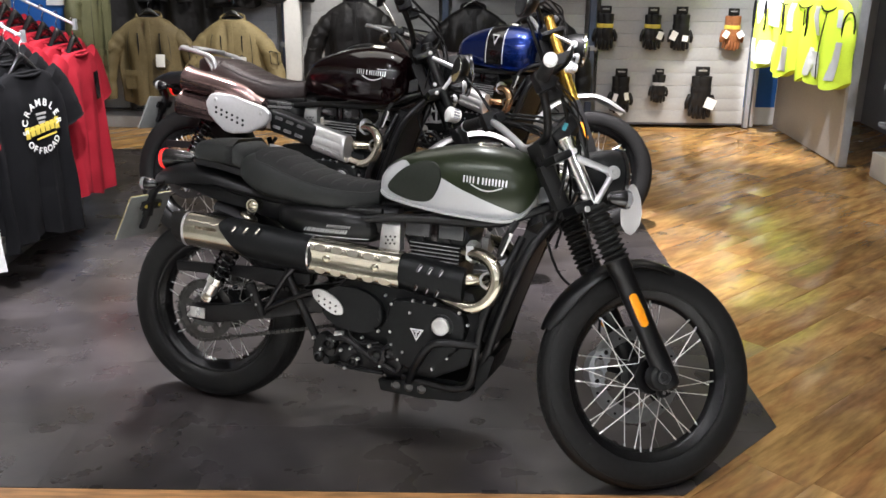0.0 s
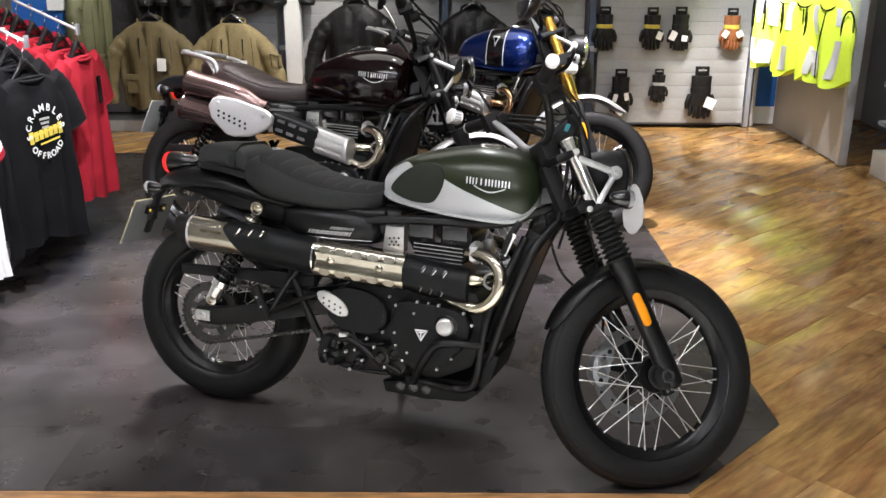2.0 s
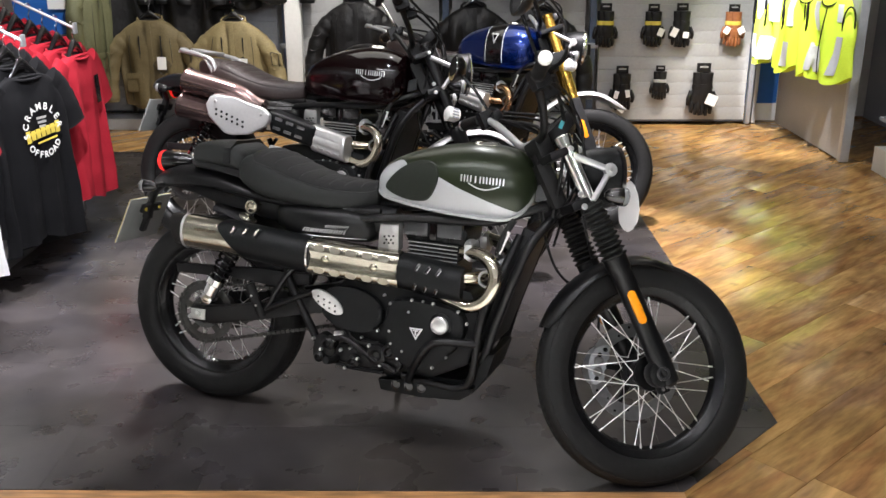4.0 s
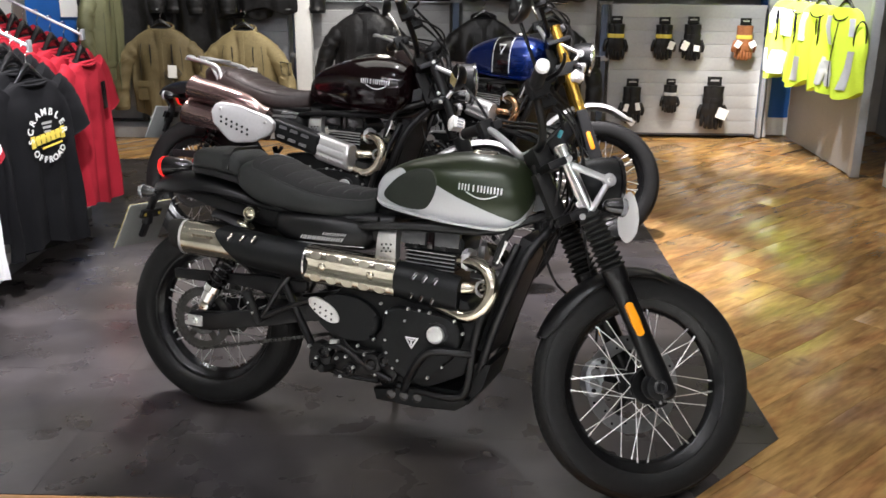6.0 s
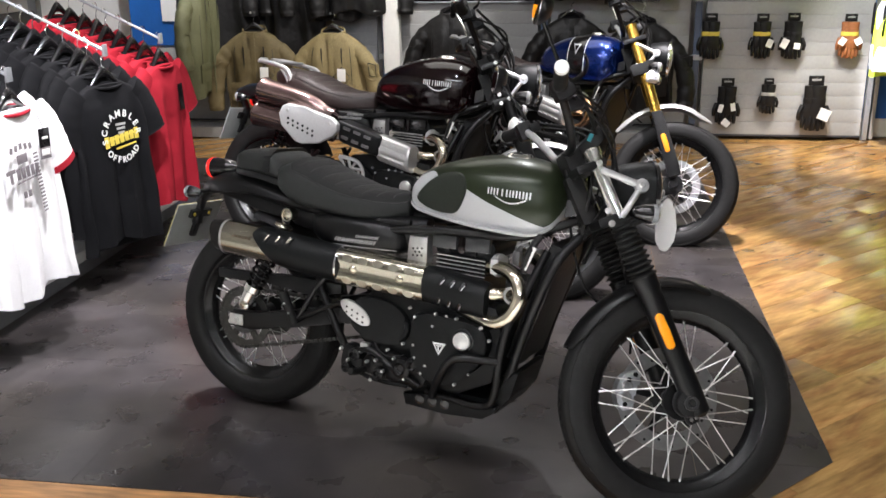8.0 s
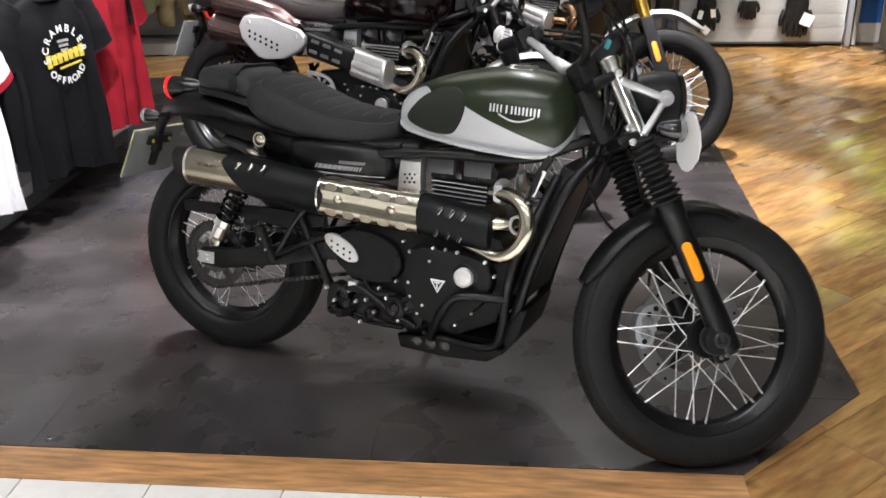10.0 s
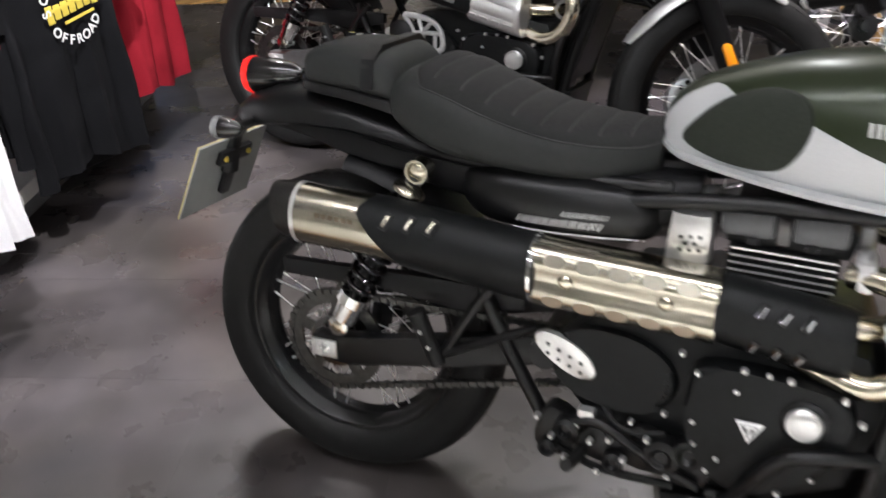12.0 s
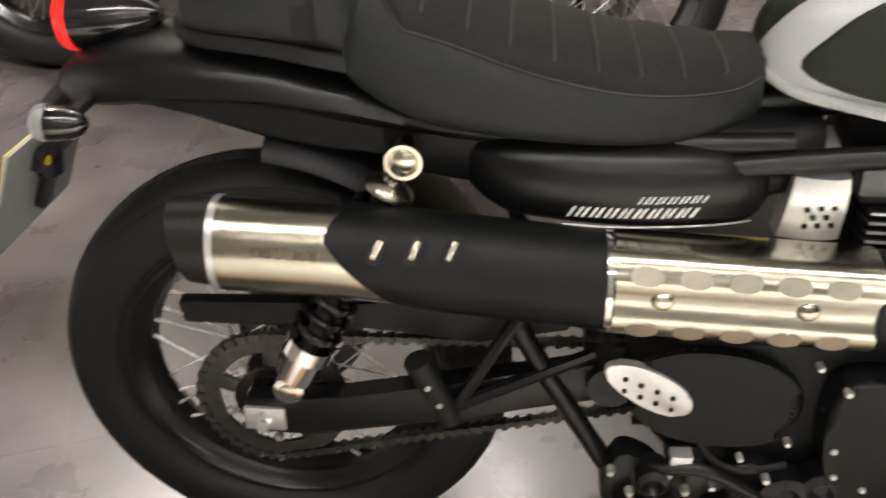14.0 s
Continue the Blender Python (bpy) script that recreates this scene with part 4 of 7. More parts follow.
    vp = part("vent_plate", bm, M["alu"], sc, "perforated aluminium oval plate")
    holes(vp, [(0.462 + 0.0185 * k, -0.1728, 0.4275 - 0.0080 * k - 0.0165 * j) for k in range(4) for j in range(2)], 0.0033)
    bolts(eng, [(x, -0.165, z) for x, z in ((0.672, 0.455), (0.690, 0.395), (0.655, 0.345), (0.605, 0.318))], 0.0045, 0.012, -1, M["alu"])
    # low down: linkage, hoses and lever mounts
    for x, z, sx, sz in ((0.485, 0.268, 0.075, 0.085), (0.56, 0.262, 0.08, 0.06), (0.63, 0.27, 0.09, 0.075), (0.70, 0.25, 0.07, 0.06), (0.545, 0.315, 0.05, 0.03)):
        bm = B()
        prism(bm, curvy([(x - sx / 2, z - sz * 0.3), (x - sx * 0.3, z + sz / 2), (x + sx * 0.25, z + sz * 0.4), (x + sx / 2, z), (x + sx * 0.2, z - sz / 2)], 3), -0.172, -0.135, 0.006)
        part("control_bracket", bm, M["black"], root)
    for x, z, r, h in ((0.66, 0.275, 0.030, 0.03), (0.505, 0.290, 0.020, 0.035), (0.70, 0.29, 0.024, 0.03), (0.585, 0.245, 0.018, 0.03), (0.475, 0.245, 0.016, 0.03)):
        bm = B()
        lathe(bm, [(r, 0), (r, -h), (r * 0.6, -h * 1.15), (r * 0.35, -h * 0.9)], (x, -0.160, z), "y", 18)
        part("pivot_boss", bm, M["black"], root)
    bm = B()
    tube(bm, [(0.50, -0.180, 0.300), (0.56, -0.188, 0.312), (0.64, -0.186, 0.268), (0.72, -0.182, 0.232)], lambda t: 0.010 - 0.003 * t, 10)
    part("brake_pedal", bm, M["black"], root, "black brake pedal")
    bm = B()
    tube(bm, [(0.47, -0.17, 0.25), (0.56, -0.18, 0.226), (0.68, -0.175, 0.222)], 0.007, 8)
    part("linkage_rod", bm, M["black"], root)
    bm = B()
    tube(bm, [(0.53, -0.14, 0.43), (0.56, -0.165, 0.33), (0.60, -0.172, 0.30), (0.66, -0.17, 0.31)], 0.005, 7)
    part("brake_hose", bm, M["rubber"], root)
    bm = B()
    box(bm, (0.026, 0.02, 0.016), (0.535, -0.180, 0.322), 0.004)
    part("brake_switch", bm, M["alu"], root, "small silver brake switch")
    bolts(root, [(x, -0.180, z) for x, z in ((0.480, 0.268), (0.497, 0.278), (0.522, 0.300), (0.505, 0.235), (0.56, 0.222), (0.545, 0.275), (0.455, 0.300), (0.60, 0.255), (0.635, 0.30), (0.672, 0.245), (0.575, 0.285))], 0.0055, 0.012, -1, M["alu"])
    bm = B()
    tube(bm, [(0.53, -0.15, 0.245), (0.525, -0.20, 0.245), (0.52, -0.235, 0.252)], 0.011, 10)
    part("rider_peg", bm, M["rubber"], root, "rider footpeg with rubber top")
    # skid plate and engine bars
    bm = B()
    prism(bm, [(0.66, 0.228), (0.675, 0.192), (0.88, 0.170), (0.945, 0.180), (0.985, 0.235), (1.005, 0.31), (0.982, 0.31), (0.955, 0.25), (0.915, 0.212)], -0.135, 0.085, 0.006)
    skid = part("skid_plate", bm, M["black_matte"], root, "black skid plate")
    bm = B()
    prism(bm, [(0.657, 0.196), (0.668, 0.162), (0.790, 0.158), (0.915, 0.166), (0.945, 0.186), (0.955, 0.208), (0.930, 0.204), (0.750, 0.206)], -0.162, -0.130, 0.005)
    part("skid_side", bm, M["black_matte"], skid)
    for x in (0.716, 0.757, 0.797):
        bm = B()
        lathe(bm, [(0.0145, 0.004), (0.0145, -0.0022), (0.0115, -0.0026), (0.0100, -0.0006), (0.001, -0.0006)], (x, -0.1620, 0.187), "y", 18)
        part("skid_hole", bm, M["black_gloss"], skid)
    bm = B()
    tube(bm, [(0.757, -0.166, 0.205), (0.778, -0.194, 0.250), (0.806, -0.212, 0.300), (0.836, -0.218, 0.340), (0.875, -0.214, 0.351), (0.925, -0.198, 0.350), (0.960, -0.180, 0.347)], 0.0115, 12)
    part("engine_bar", bm, blk, root, "black tubular engine guard")
    bm = B()
    tube(bm, [(1.05, -0.10, 0.66), (1.012, -0.140, 0.55), (0.975, -0.172, 0.445), (0.962, -0.178, 0.36), (0.955, -0.172, 0.285), (0.943, -0.166, 0.228), (0.915, -0.160, 0.206), (0.86, -0.156, 0.202), (0.73, -0.150, 0.212)], 0.0115, 12)
    part("engine_bar", bm, blk, root)
    # radiator
    bm = B()
    mm = Matrix.Translation((1.024, 0, 0.505)) @ Matrix.Rotation(radians(18), 4, "Y")
    box(bm, (0.045, 0.20, 0.36), (0, 0, 0), 0.006, mm)
    part("radiator", bm, M["plastic"], root, "narrow black radiator")
    bm = B()
    tube(bm, [(0.995, -0.13, 0.60), (1.01, -0.135, 0.655), (1.035, -0.12, 0.705)], 0.010, 8)
    part("hose", bm, M["rubber"], root)
    bm = B()
    mm = Matrix.Translation((1.012, -0.138, 0.640)) @ Matrix.Rotation(radians(22), 4, "Y")
    box(bm, (0.014, 0.004, 0.07), (0, 0, 0), 0.001, mm)
    part("hose_label", bm, M["paper"], root)
    # headers
    pipe = opt["pipe"]
    for s, pts in ((-1, [(0.885, -0.100, 0.594), (0.935, -0.122, 0.598), (0.980, -0.146, 0.580), (1.000, -0.160, 0.535), (0.978, -0.164, 0.478), (0.930, -0.162, 0.450), (0.870, -0.152, 0.460), (0.80, -0.145, 0.485)]),
                   (1, [(0.895, 0.085, 0.612), (0.96, 0.07, 0.60), (1.01, 0.03, 0.56), (1.0, -0.03, 0.53), (0.96, -0.09, 0.525), (0.91, -0.125, 0.522), (0.84, -0.135, 0.525)])):
        bm = B()
        tube(bm, pts, 0.0195, 16)
        part("header_pipe", bm, pipe, root, "heat-tinted steel header pipe" if s < 0 else "")
    for s in (-1, 1):
        bm = B()
        lathe(bm, [(0.030, 0), (0.034, 0.006), (0.034, 0.016), (0.026, 0.022)], (0.895, s * 0.085, 0.598), (1, s * 0.2, 0.1), 18)
        box(bm, (0.024, 0.085, 0.045), (0.905, s * 0.085, 0.600), 0.010)
        part("exhaust_flange", bm, M["alu_dull"], root)
    bm = B()
    ringed(bm, [(0.026, -0.005), (0.026, 0.005), (0.019, 0.005), (0.019, -0.005)], (0.966, -0.125, 0.527), 20)
    part("pipe_clamp", bm, M["disc"], root)
    # silencers and shields
    if opt["exhaust"] == "single":
        bm = B()
        sleeve(bm, EX, 0.03, 0.885, 0.030, 0.040)
        part("exhaust_pipe", bm, M["nickel"], root)
        bm = B()
        rings = []
        # slash-cut tip: the top reaches further back than the foot, its mouth open
        for u, k in ((0.016, 0.96), (0.004, 0.955), (-0.024, 0.90), (-0.024, 0.84), (0.0, 0.80), (0.010, 0.55)):
            ring = silencer_ring((u, lerp([(p[0], p[1]) for p in EX], u), lerp([(p[0], p[2]) for p in EX], u) + 0.002), 0.046 * k, 0.053 * k)
            cut = 0.24 if u < -0.01 else 0.0
            rings.append([(x - cut * (z - ring[0][2] + 0.008), y, z) for x, y, z in ring])
        loft(bm, rings)
        tip = part("silencer_tip", bm, M["carbon"], root, "woven carbon silencer tip cut on the slant")
        bm = B()
        rings = []
        for u, k in ((0.010, 0.985), (0.010, 1.01), (0.018, 1.01), (0.018, 0.985)):
            rings.append(silencer_ring((u, lerp([(p[0], p[1]) for p in EX], u), lerp([(p[0], p[2]) for p in EX], u)), 0.046 * k, 0.0535 * k))
        loft(bm, rings)
        part("end_band", bm, M["alu"], tip)
        bm = B()
        sleeve(bm, EX, 0.012, 0.26, 0.046, 0.0535)
        sil = part("silencer", bm, M["nickel"], root, "brushed steel silencer")
        for k in range(2):
            for n in range(6):
                u = 0.064 + 0.0122 * n - 0.006 * k
                bm = B()
                box(bm, (0.0090, 0.002, 0.0090), (0, 0, 0), 0.0006)
                part("etched_mark", bm, M["etched"], sil, "", Matrix.Translation((u, lerp([(p[0], p[1]) for p in EX], u) - 0.0445, lerp([(p[0], p[2]) for p in EX], u) + 0.016 - k * 0.0125)) @ Matrix.Rotation(radians(-18 + 14 * k), 4, "X") @ Matrix.Rotation(radians(-3), 4, "Y"))
        # black cover, its rear edge swept on the slant
        bm = B()
        rings = []
        N = 30
        for i in range(13):
            t = i / 12
            ring = []
            for k in range(N):
                a = k * math.tau / N
                v = math.sin(a)
                slant = 0.134 + 0.092 * max(0.0, (0.62 - v) / 1.62) ** 1.15 + 0.016 * max(0.0, (v - 0.62) / 0.38) ** 2
                u = slant + (0.437 - slant) * t
                c = Vector((u, lerp([(p[0], p[1]) for p in EX], u), lerp([(p[0], p[2]) for p in EX], u)))
                grow = 1.0 + 0.01 * t if i > 0 else 0.975
                ring.append((c.x, c.y + 0.0515 * grow * math.cos(a), c.z + 0.0560 * grow * math.sin(a)))
            rings.append(ring)
        loft(bm, rings)
        cov = part("heat_shield", bm, M["black_matte"], root, "black heat shield with slots")
        for x in (0.190, 0.230, 0.268):
            mm = Matrix.Translation((x, lerp([(p[0], p[1]) for p in EX], x) - 0.0440, 0.604)) @ Matrix.Rotation(radians(26), 4, "Y") @ Matrix.Rotation(radians(-30), 4, "X")
            bm = B()
            box(bm, (0.0135, 0.006, 0.031), (0, 0, 0), 0.0028, mm)
            slot = part("slot", bm, M["rubber"], cov)
            bm = B()
            box(bm, (0.0062, 0.003, 0.021), (-0.001, -0.0022, 0.0), 0.0012, mm)
            part("slot_liner", bm, M["nickel"], slot)
        bm = B()
        rings = []
        n = 24
        for i in range(n + 1):
            u = 0.430 + (0.715 - 0.430) * i / n
            c = Vector((u, lerp([(p[0], p[1]) for p in EX], u), lerp([(p[0], p[2]) for p in EX], u)))
            ring = []
            for k in range(64):
                a = k * math.tau / 64
                ca, sa = math.cos(a), math.sin(a)
                k2 = 1 - 0.16 * math.exp(-(sa / 0.30) ** 2)
                ring.append((c.x, c.y + 0.048 * k2 * math.copysign(abs(ca) ** 0.5, ca), c.z + 0.0535 * math.copysign(abs(sa) ** 0.92, sa)))
            rings.append(ring)
        loft(bm, rings)
        sh = part("heat_shield", bm, M["nickel"], root, "dimpled brushed steel heat shield")
        bm = B()
        rings = []
        for u, k in ((0.4285, 1.0), (0.4285, 1.05), (0.4345, 1.05), (0.4345, 1.0)):
            rings.append(silencer_ring((u, lerp([(p[0], p[1]) for p in EX], u), lerp([(p[0], p[2]) for p in EX], u)), 0.0515 * k, 0.0545 * k))
        loft(bm, rings)
        part("shield_lip", bm, M["chrome"], sh)
        pad = None
        for row in (0.60, -0.60):
            for k in range(5):
                u = 0.469 + 0.0505 * k
                cx, cy, cz = u, lerp([(p[0], p[1]) for p in EX], u), lerp([(p[0], p[2]) for p in EX], u)
                ca = math.sqrt(1 - row * row)
                k2 = 1 - 0.16 * math.exp(-(row / 0.30) ** 2)
                m = Matrix.Translation((cx, cy - 0.048 * k2 * ca ** 0.5 - 0.0002, cz + 0.0535 * math.copysign(abs(row) ** 0.92, row))) @ Matrix.Rotation(radians(3.0), 4, "Y") @ Matrix.Rotation(radians(-17 if row > 0 else 17), 4, "X")
                if pad is None:
                    bm = B()
                    prism(bm, [(0.0175 * math.copysign(abs(math.cos(a)) ** 0.8, math.cos(a)), 0.0105 * math.sin(a)) for a in [q * math.tau / 28 for q in range(28)]], -0.0007, 0.001, 0.0006, 1)
                    pad = part("embossed_pad", bm, M["nickel_matte"], sh, "", m)
                else:
                    again(pad, sh, m)
        for x in (0.488, 0.640):
            bm = B()
            c = Vector((x, lerp([(p[0], p[1]) for p in EX], x) - 0.037, lerp([(p[0], p[2]) for p in EX], x) + 0.003))
            lathe(bm, [(0.013, 0.004), (0.013, -0.003), (0.010, -0.008), (0.005, -0.010), (0.001, -0.0105)], c, "y", 18)
            part("clamp_bolt", bm, M["pipe"], sh)
        bm = B()
        sleeve(bm, EX, 0.712, 0.905, 0.052, 0.0545, waist=0.10, lip=0.06)
        cov = part("heat_shield", bm, M["black_matte"], root, "black heat shield with slots")
        for row, z in enumerate((0.553, 0.497)):
            for k in range(3):
                x = 0.776 + 0.032 * k - row * 0.006
                mm = Matrix.Translation((x, -0.1845, z - 0.003 - 0.004 * k)) @ Matrix.Rotation(radians(30), 4, "Y") @ Matrix.Rotation(radians(22 if row else -22), 4, "X")
                bm = B()
                box(bm, (0.0115, 0.008, 0.027), (0, 0, 0), 0.0035, mm)
                slot = part("slot", bm, M["black_gloss"], cov)
                bm = B()
                box(bm, (0.0022, 0.003, 0.017), (0.003, -0.0035, 0), 0.001, mm)
                part("slot_liner", bm, M["alu_dull"], slot)
    else:
        sd = opt.get("low_silencers", 0.0)
        for k, (u0, dz, u1) in enumerate(((0.110, 0.085 - sd, 0.34), (0.085, -0.020 - sd, 0.32))):
            bm = B()
            pts = [(0.47, -0.175, 0.595 + dz * 0.7), (0.42, -0.18, 0.603 + dz * 0.8), (u1, -0.195, 0.622 + dz), (u0 + 0.04, -0.205, 0.655 + dz), (u0, -0.205, 0.663 + dz)]
            tube(bm, pts, lambda t: 0.034 + 0.024 * min(1, max(0, (t - 0.20) / 0.7)), 22)
            sil = part("silencer", bm, M["pinkchrome"], root, "polished upswept silencer")
            bm = B()
            lathe(bm, [(0.046, 0), (0.046, -0.002)], (u0 - 0.0005, -0.205, 0.663 + dz), "x", 20)
            part("outlet", bm, M["black_matte"], sil)
        bm = B()
        out = [(0.235, 0.655), (0.255, 0.690), (0.285, 0.700), (0.37, 0.690), (0.515, 0.655), (0.545, 0.630), (0.545, 0.600), (0.52, 0.575), (0.445, 0.540), (0.36, 0.532), (0.325, 0.540), (0.25, 0.605)]
        prism(bm, out, -0.262, -0.235, 0.010, 3)
        sh = part("heat_shield", bm, M["alu_dull"], root, "silver heat shield with round holes")
        holes(sh, [(0.29 + 0.026 * i, -0.2618, 0.617 - 0.009 * i + (0.0 if j else 0.020)) for i in range(6) for j in range(2)], 0.0058)
        bolts(sh, [(0.285, -0.262, 0.672), (0.505, -0.262, 0.628)], 0.008, 0.004)
        bm = B()
        prism(bm, [(0.52, 0.650), (0.53, 0.555), (0.73, 0.505), (0.745, 0.590)], -0.232, -0.13, 0.018, 3)
        gd = part("exhaust_guard", bm, M["black_matte"], root, "black exhaust guard with slots")
        for i in range(3):
            for j in range(2):
                bm = B()
                mm = Matrix.Translation((0.575 + 0.052 * i - 0.01 * j, -0.2325, 0.612 - 0.014 * i - 0.038 * j)) @ Matrix.Rotation(radians(14), 4, "Y")
                box(bm, (0.036, 0.003, 0.0125), (0, 0, 0), 0.0045, mm)
                part("slot", bm, M["disc"], gd)
        bm = B()
        rings = []
        for i in range(33):
            t = i / 32
            x, zc = 0.716 + 0.158 * t, 0.546 - 0.040 * t
            lip = 0.94 if i in (0, 32) else 1.0
            ring = []
            for k in range(40):
                a = k * math.tau / 40
                sa, ca = math.sin(a), math.cos(a)
                groove = 1 - 0.10 * (math.exp(-((sa - 0.32) / 0.10) ** 2) + math.exp(-((sa + 0.32) / 0.10) ** 2)) * (1 if 3 < i < 29 else 0)
                ring.append((x, -0.176 + 0.050 * lip * groove * math.copysign(abs(ca) ** 0.6, ca), zc + 0.056 * lip * sa))
            rings.append(ring)
        loft(bm, rings)
        cs = part("collector_shield", bm, M["alu"], root, "ribbed steel collector shield")
        for k in range(4):
            bm = B()
            box(bm, (0.022, 0.004, 0.010), (0, 0, 0), 0.0015)
            part("rib", bm, M["alu_dull"], cs, "", Matrix.Translation((0.738 + 0.034 * k, -0.2235, 0.510 - 0.0085 * k)) @ Matrix.Rotation(radians(14), 4, "Y") @ Matrix.Rotation(radians(26), 4, "X"))
        # cast lattice heel guard with its lever and chrome links
        bm = B()
        loop = [(0.500, 0.488), (0.545, 0.484), (0.590, 0.474), (0.618, 0.445), (0.622, 0.398), (0.575, 0.380), (0.520, 0.378), (0.480, 0.372), (0.505, 0.405), (0.528, 0.436), (0.515, 0.465)]
        tube(bm, [(x, -0.168, z) for x, z in loop + loop[:1]], 0.0085, 8, 3, True, 0.8)
        hg = part("heel_guard", bm, M["alu_dull"], root, "cast aluminium lattice heel guard")
        for a, b in (((0.545, 0.484), (0.560, 0.440)), ((0.590, 0.474), (0.560, 0.440)), ((0.560, 0.440), (0.618, 0.440)), ((0.560, 0.440), (0.565, 0.382)), ((0.528, 0.436), (0.560, 0.440)), ((0.600, 0.440), (0.600, 0.390))):
            bm = B()
            tube(bm, [(a[0], -0.168, a[1]), (b[0], -0.168, b[1])], 0.0065, 8, 2)
            part("lattice_bar", bm, M["alu_dull"], hg)
        bm = B()
        lathe(bm, [(0.010, 0.0), (0.034, -0.004), (0.036, -0.014), (0.026, -0.022), (0.002, -0.024)], (0.494, -0.165, 0.437), "y", 22)
        part("heel_disc", bm, M["plastic"], hg)
        bm = B()
        tube(bm, [(0.428, -0.172, 0.318), (0.462, -0.180, 0.366), (0.470, -0.180, 0.380)], 0.010, 8)
        tube(bm, [(0.428, -0.172, 0.318), (0.500, -0.180, 0.372)], 0.006, 8)
        part("passenger_peg", bm, M["alu_dull"], root, "silver folding passenger peg")
        bm = B()
        box(bm, (0.118, 0.020, 0.022), (0.365, -0.150, 0.412), 0.006, Matrix.Identity(4))
        part("linkage_rod", bm, M["chrome"], root, "polished rear linkage")
    bm = B()
    prism(bm, [(1.082, 0.800), (1.118, 0.812), (1.122, 0.765), (1.078, 0.752)], -0.066, -0.060, 0.002)
    part("head_plate", bm, M["graphite"], root, "small grey plate beside the steering head")
    # throttle plate and side panel
    bm = B()
    rings = []
    for i in range(9):
        t = i / 8
        z = 0.598 + 0.100 * t
        y = -0.142 - 0.006 * math.sin(t * math.pi) + (0.05 * max(0, t - 0.8) / 0.2)
        rings.append([(0.640 + 0.012 * t, y + 0.03, z), (0.640 + 0.010 * t, y, z), (0.662 + 0.01 * t, y - 0.006, z), (0.69, y - 0.007, z), (0.706 - 0.02 * max(0, t - 0.7), y - 0.002, z), (0.708 - 0.02 * max(0, t - 0.7), y + 0.03, z)])
    loft(bm, rings)
    tp = part("throttle_cover", bm, M["alu"], root, "perforated brushed throttle-body cover", Matrix.Translation((-0.022, 0.044, -0.020)))
    holes(tp, [(0.664, -0.154, 0.638), (0.678, -0.154, 0.640), (0.692, -0.154, 0.641), (0.671, -0.155, 0.629), (0.685, -0.155, 0.630), (0.664, -0.154, 0.618), (0.678, -0.154, 0.619), (0.692, -0.154, 0.620)], 0.0032)
    bm = B()
    st = [(0.27, 0.06, 0.625, 0.660), (0.285, 0.10, 0.612, 0.682), (0.33, 0.126, 0.592, 0.692), (0.42, 0.136, 0.586, 0.694), (0.50, 0.131, 0.584, 0.692), (0.56, 0.118, 0.584, 0.684), (0.592, 0.102, 0.592, 0.668), (0.612, 0.075, 0.615, 0.648)]
    st = thicken(st, 4)
    loft(bm, superloft(st, 32, 4.0, 2.0))
    sp = part("side_panel", bm, M["black"], root, "satin black side panel")

    def on_panel(x):
        return -lerp([(q[0], q[1]) for q in st], x)

    rows = [(0.3945 + k * 0.0152, 0.0118, 0.6195, 0.0115, 0.0) for k in range(9)] + [(0.466 + k * 0.0122, 0.0092, 0.6350, 0.0085, 1.0) for k in range(6)]
    for x, w, z, h, thin in rows:
        if not single:
            x, z = x + 0.045, z + 0.034
        y = on_panel(x) - 0.0006
        for dx in (-0.36, 0.36):
            bm = B()
            prism(bm, [(x + dx * w - w * 0.11 - h * 0.3, z - h / 2), (x + dx * w + w * (0.11 - 0.05 * thin) - h * 0.3, z - h / 2), (x + dx * w + w * (0.11 - 0.05 * thin) + h * 0.3, z + h / 2), (x + dx * w - w * 0.11 + h * 0.3, z + h / 2)], y - 0.0008, y + 0.002, 0)
            part("model_mark", bm, M["emblem"], sp)
    bm = B()
    tube(bm, [(x, on_panel(x) - 0.0008, z) for x, z in ((0.382, 0.6035), (0.44, 0.6030), (0.52, 0.6030), (0.565, 0.6025), (0.585, 0.6015))], 0.0012, 6)
    part("trim_line", bm, M["alu"], sp)
    bm = B()
    loft(bm, superloft(thicken([(0.18, 0.07, 0.640, 0.715), (0.22, 0.085, 0.625, 0.705), (0.40, 0.095, 0.610, 0.695), (0.60, 0.090, 0.610, 0.70), (0.66, 0.07, 0.63, 0.70)], 3), 20, 5, 3))
    part("under_seat_tray", bm, M["plastic"], root)
    # fuel tank
    tk = fuel_tank(root, opt["paint"], opt["tank_label"], opt.get("split"), opt.get("bands"))
    rise = opt.get("tank_rise", 1.0)
    tk.matrix_local = Matrix.Translation((0, 0, 0.702)) @ Matrix.Diagonal((1, 1, rise, 1)) @ Matrix.Translation((0, 0, -0.702))
    if opt.get("knee"):
        out = curvy([(0.621, 0.758), (0.643, 0.796), (0.683, 0.829), (0.738, 0.850), (0.786, 0.845), (0.804, 0.810), (0.788, 0.760), (0.755, 0.732), (0.680, 0.733)], 4)
        on_tank(tk, "knee_pad", out, M["kneepad"], 0.001, 0.005, "dark rubber knee pad")
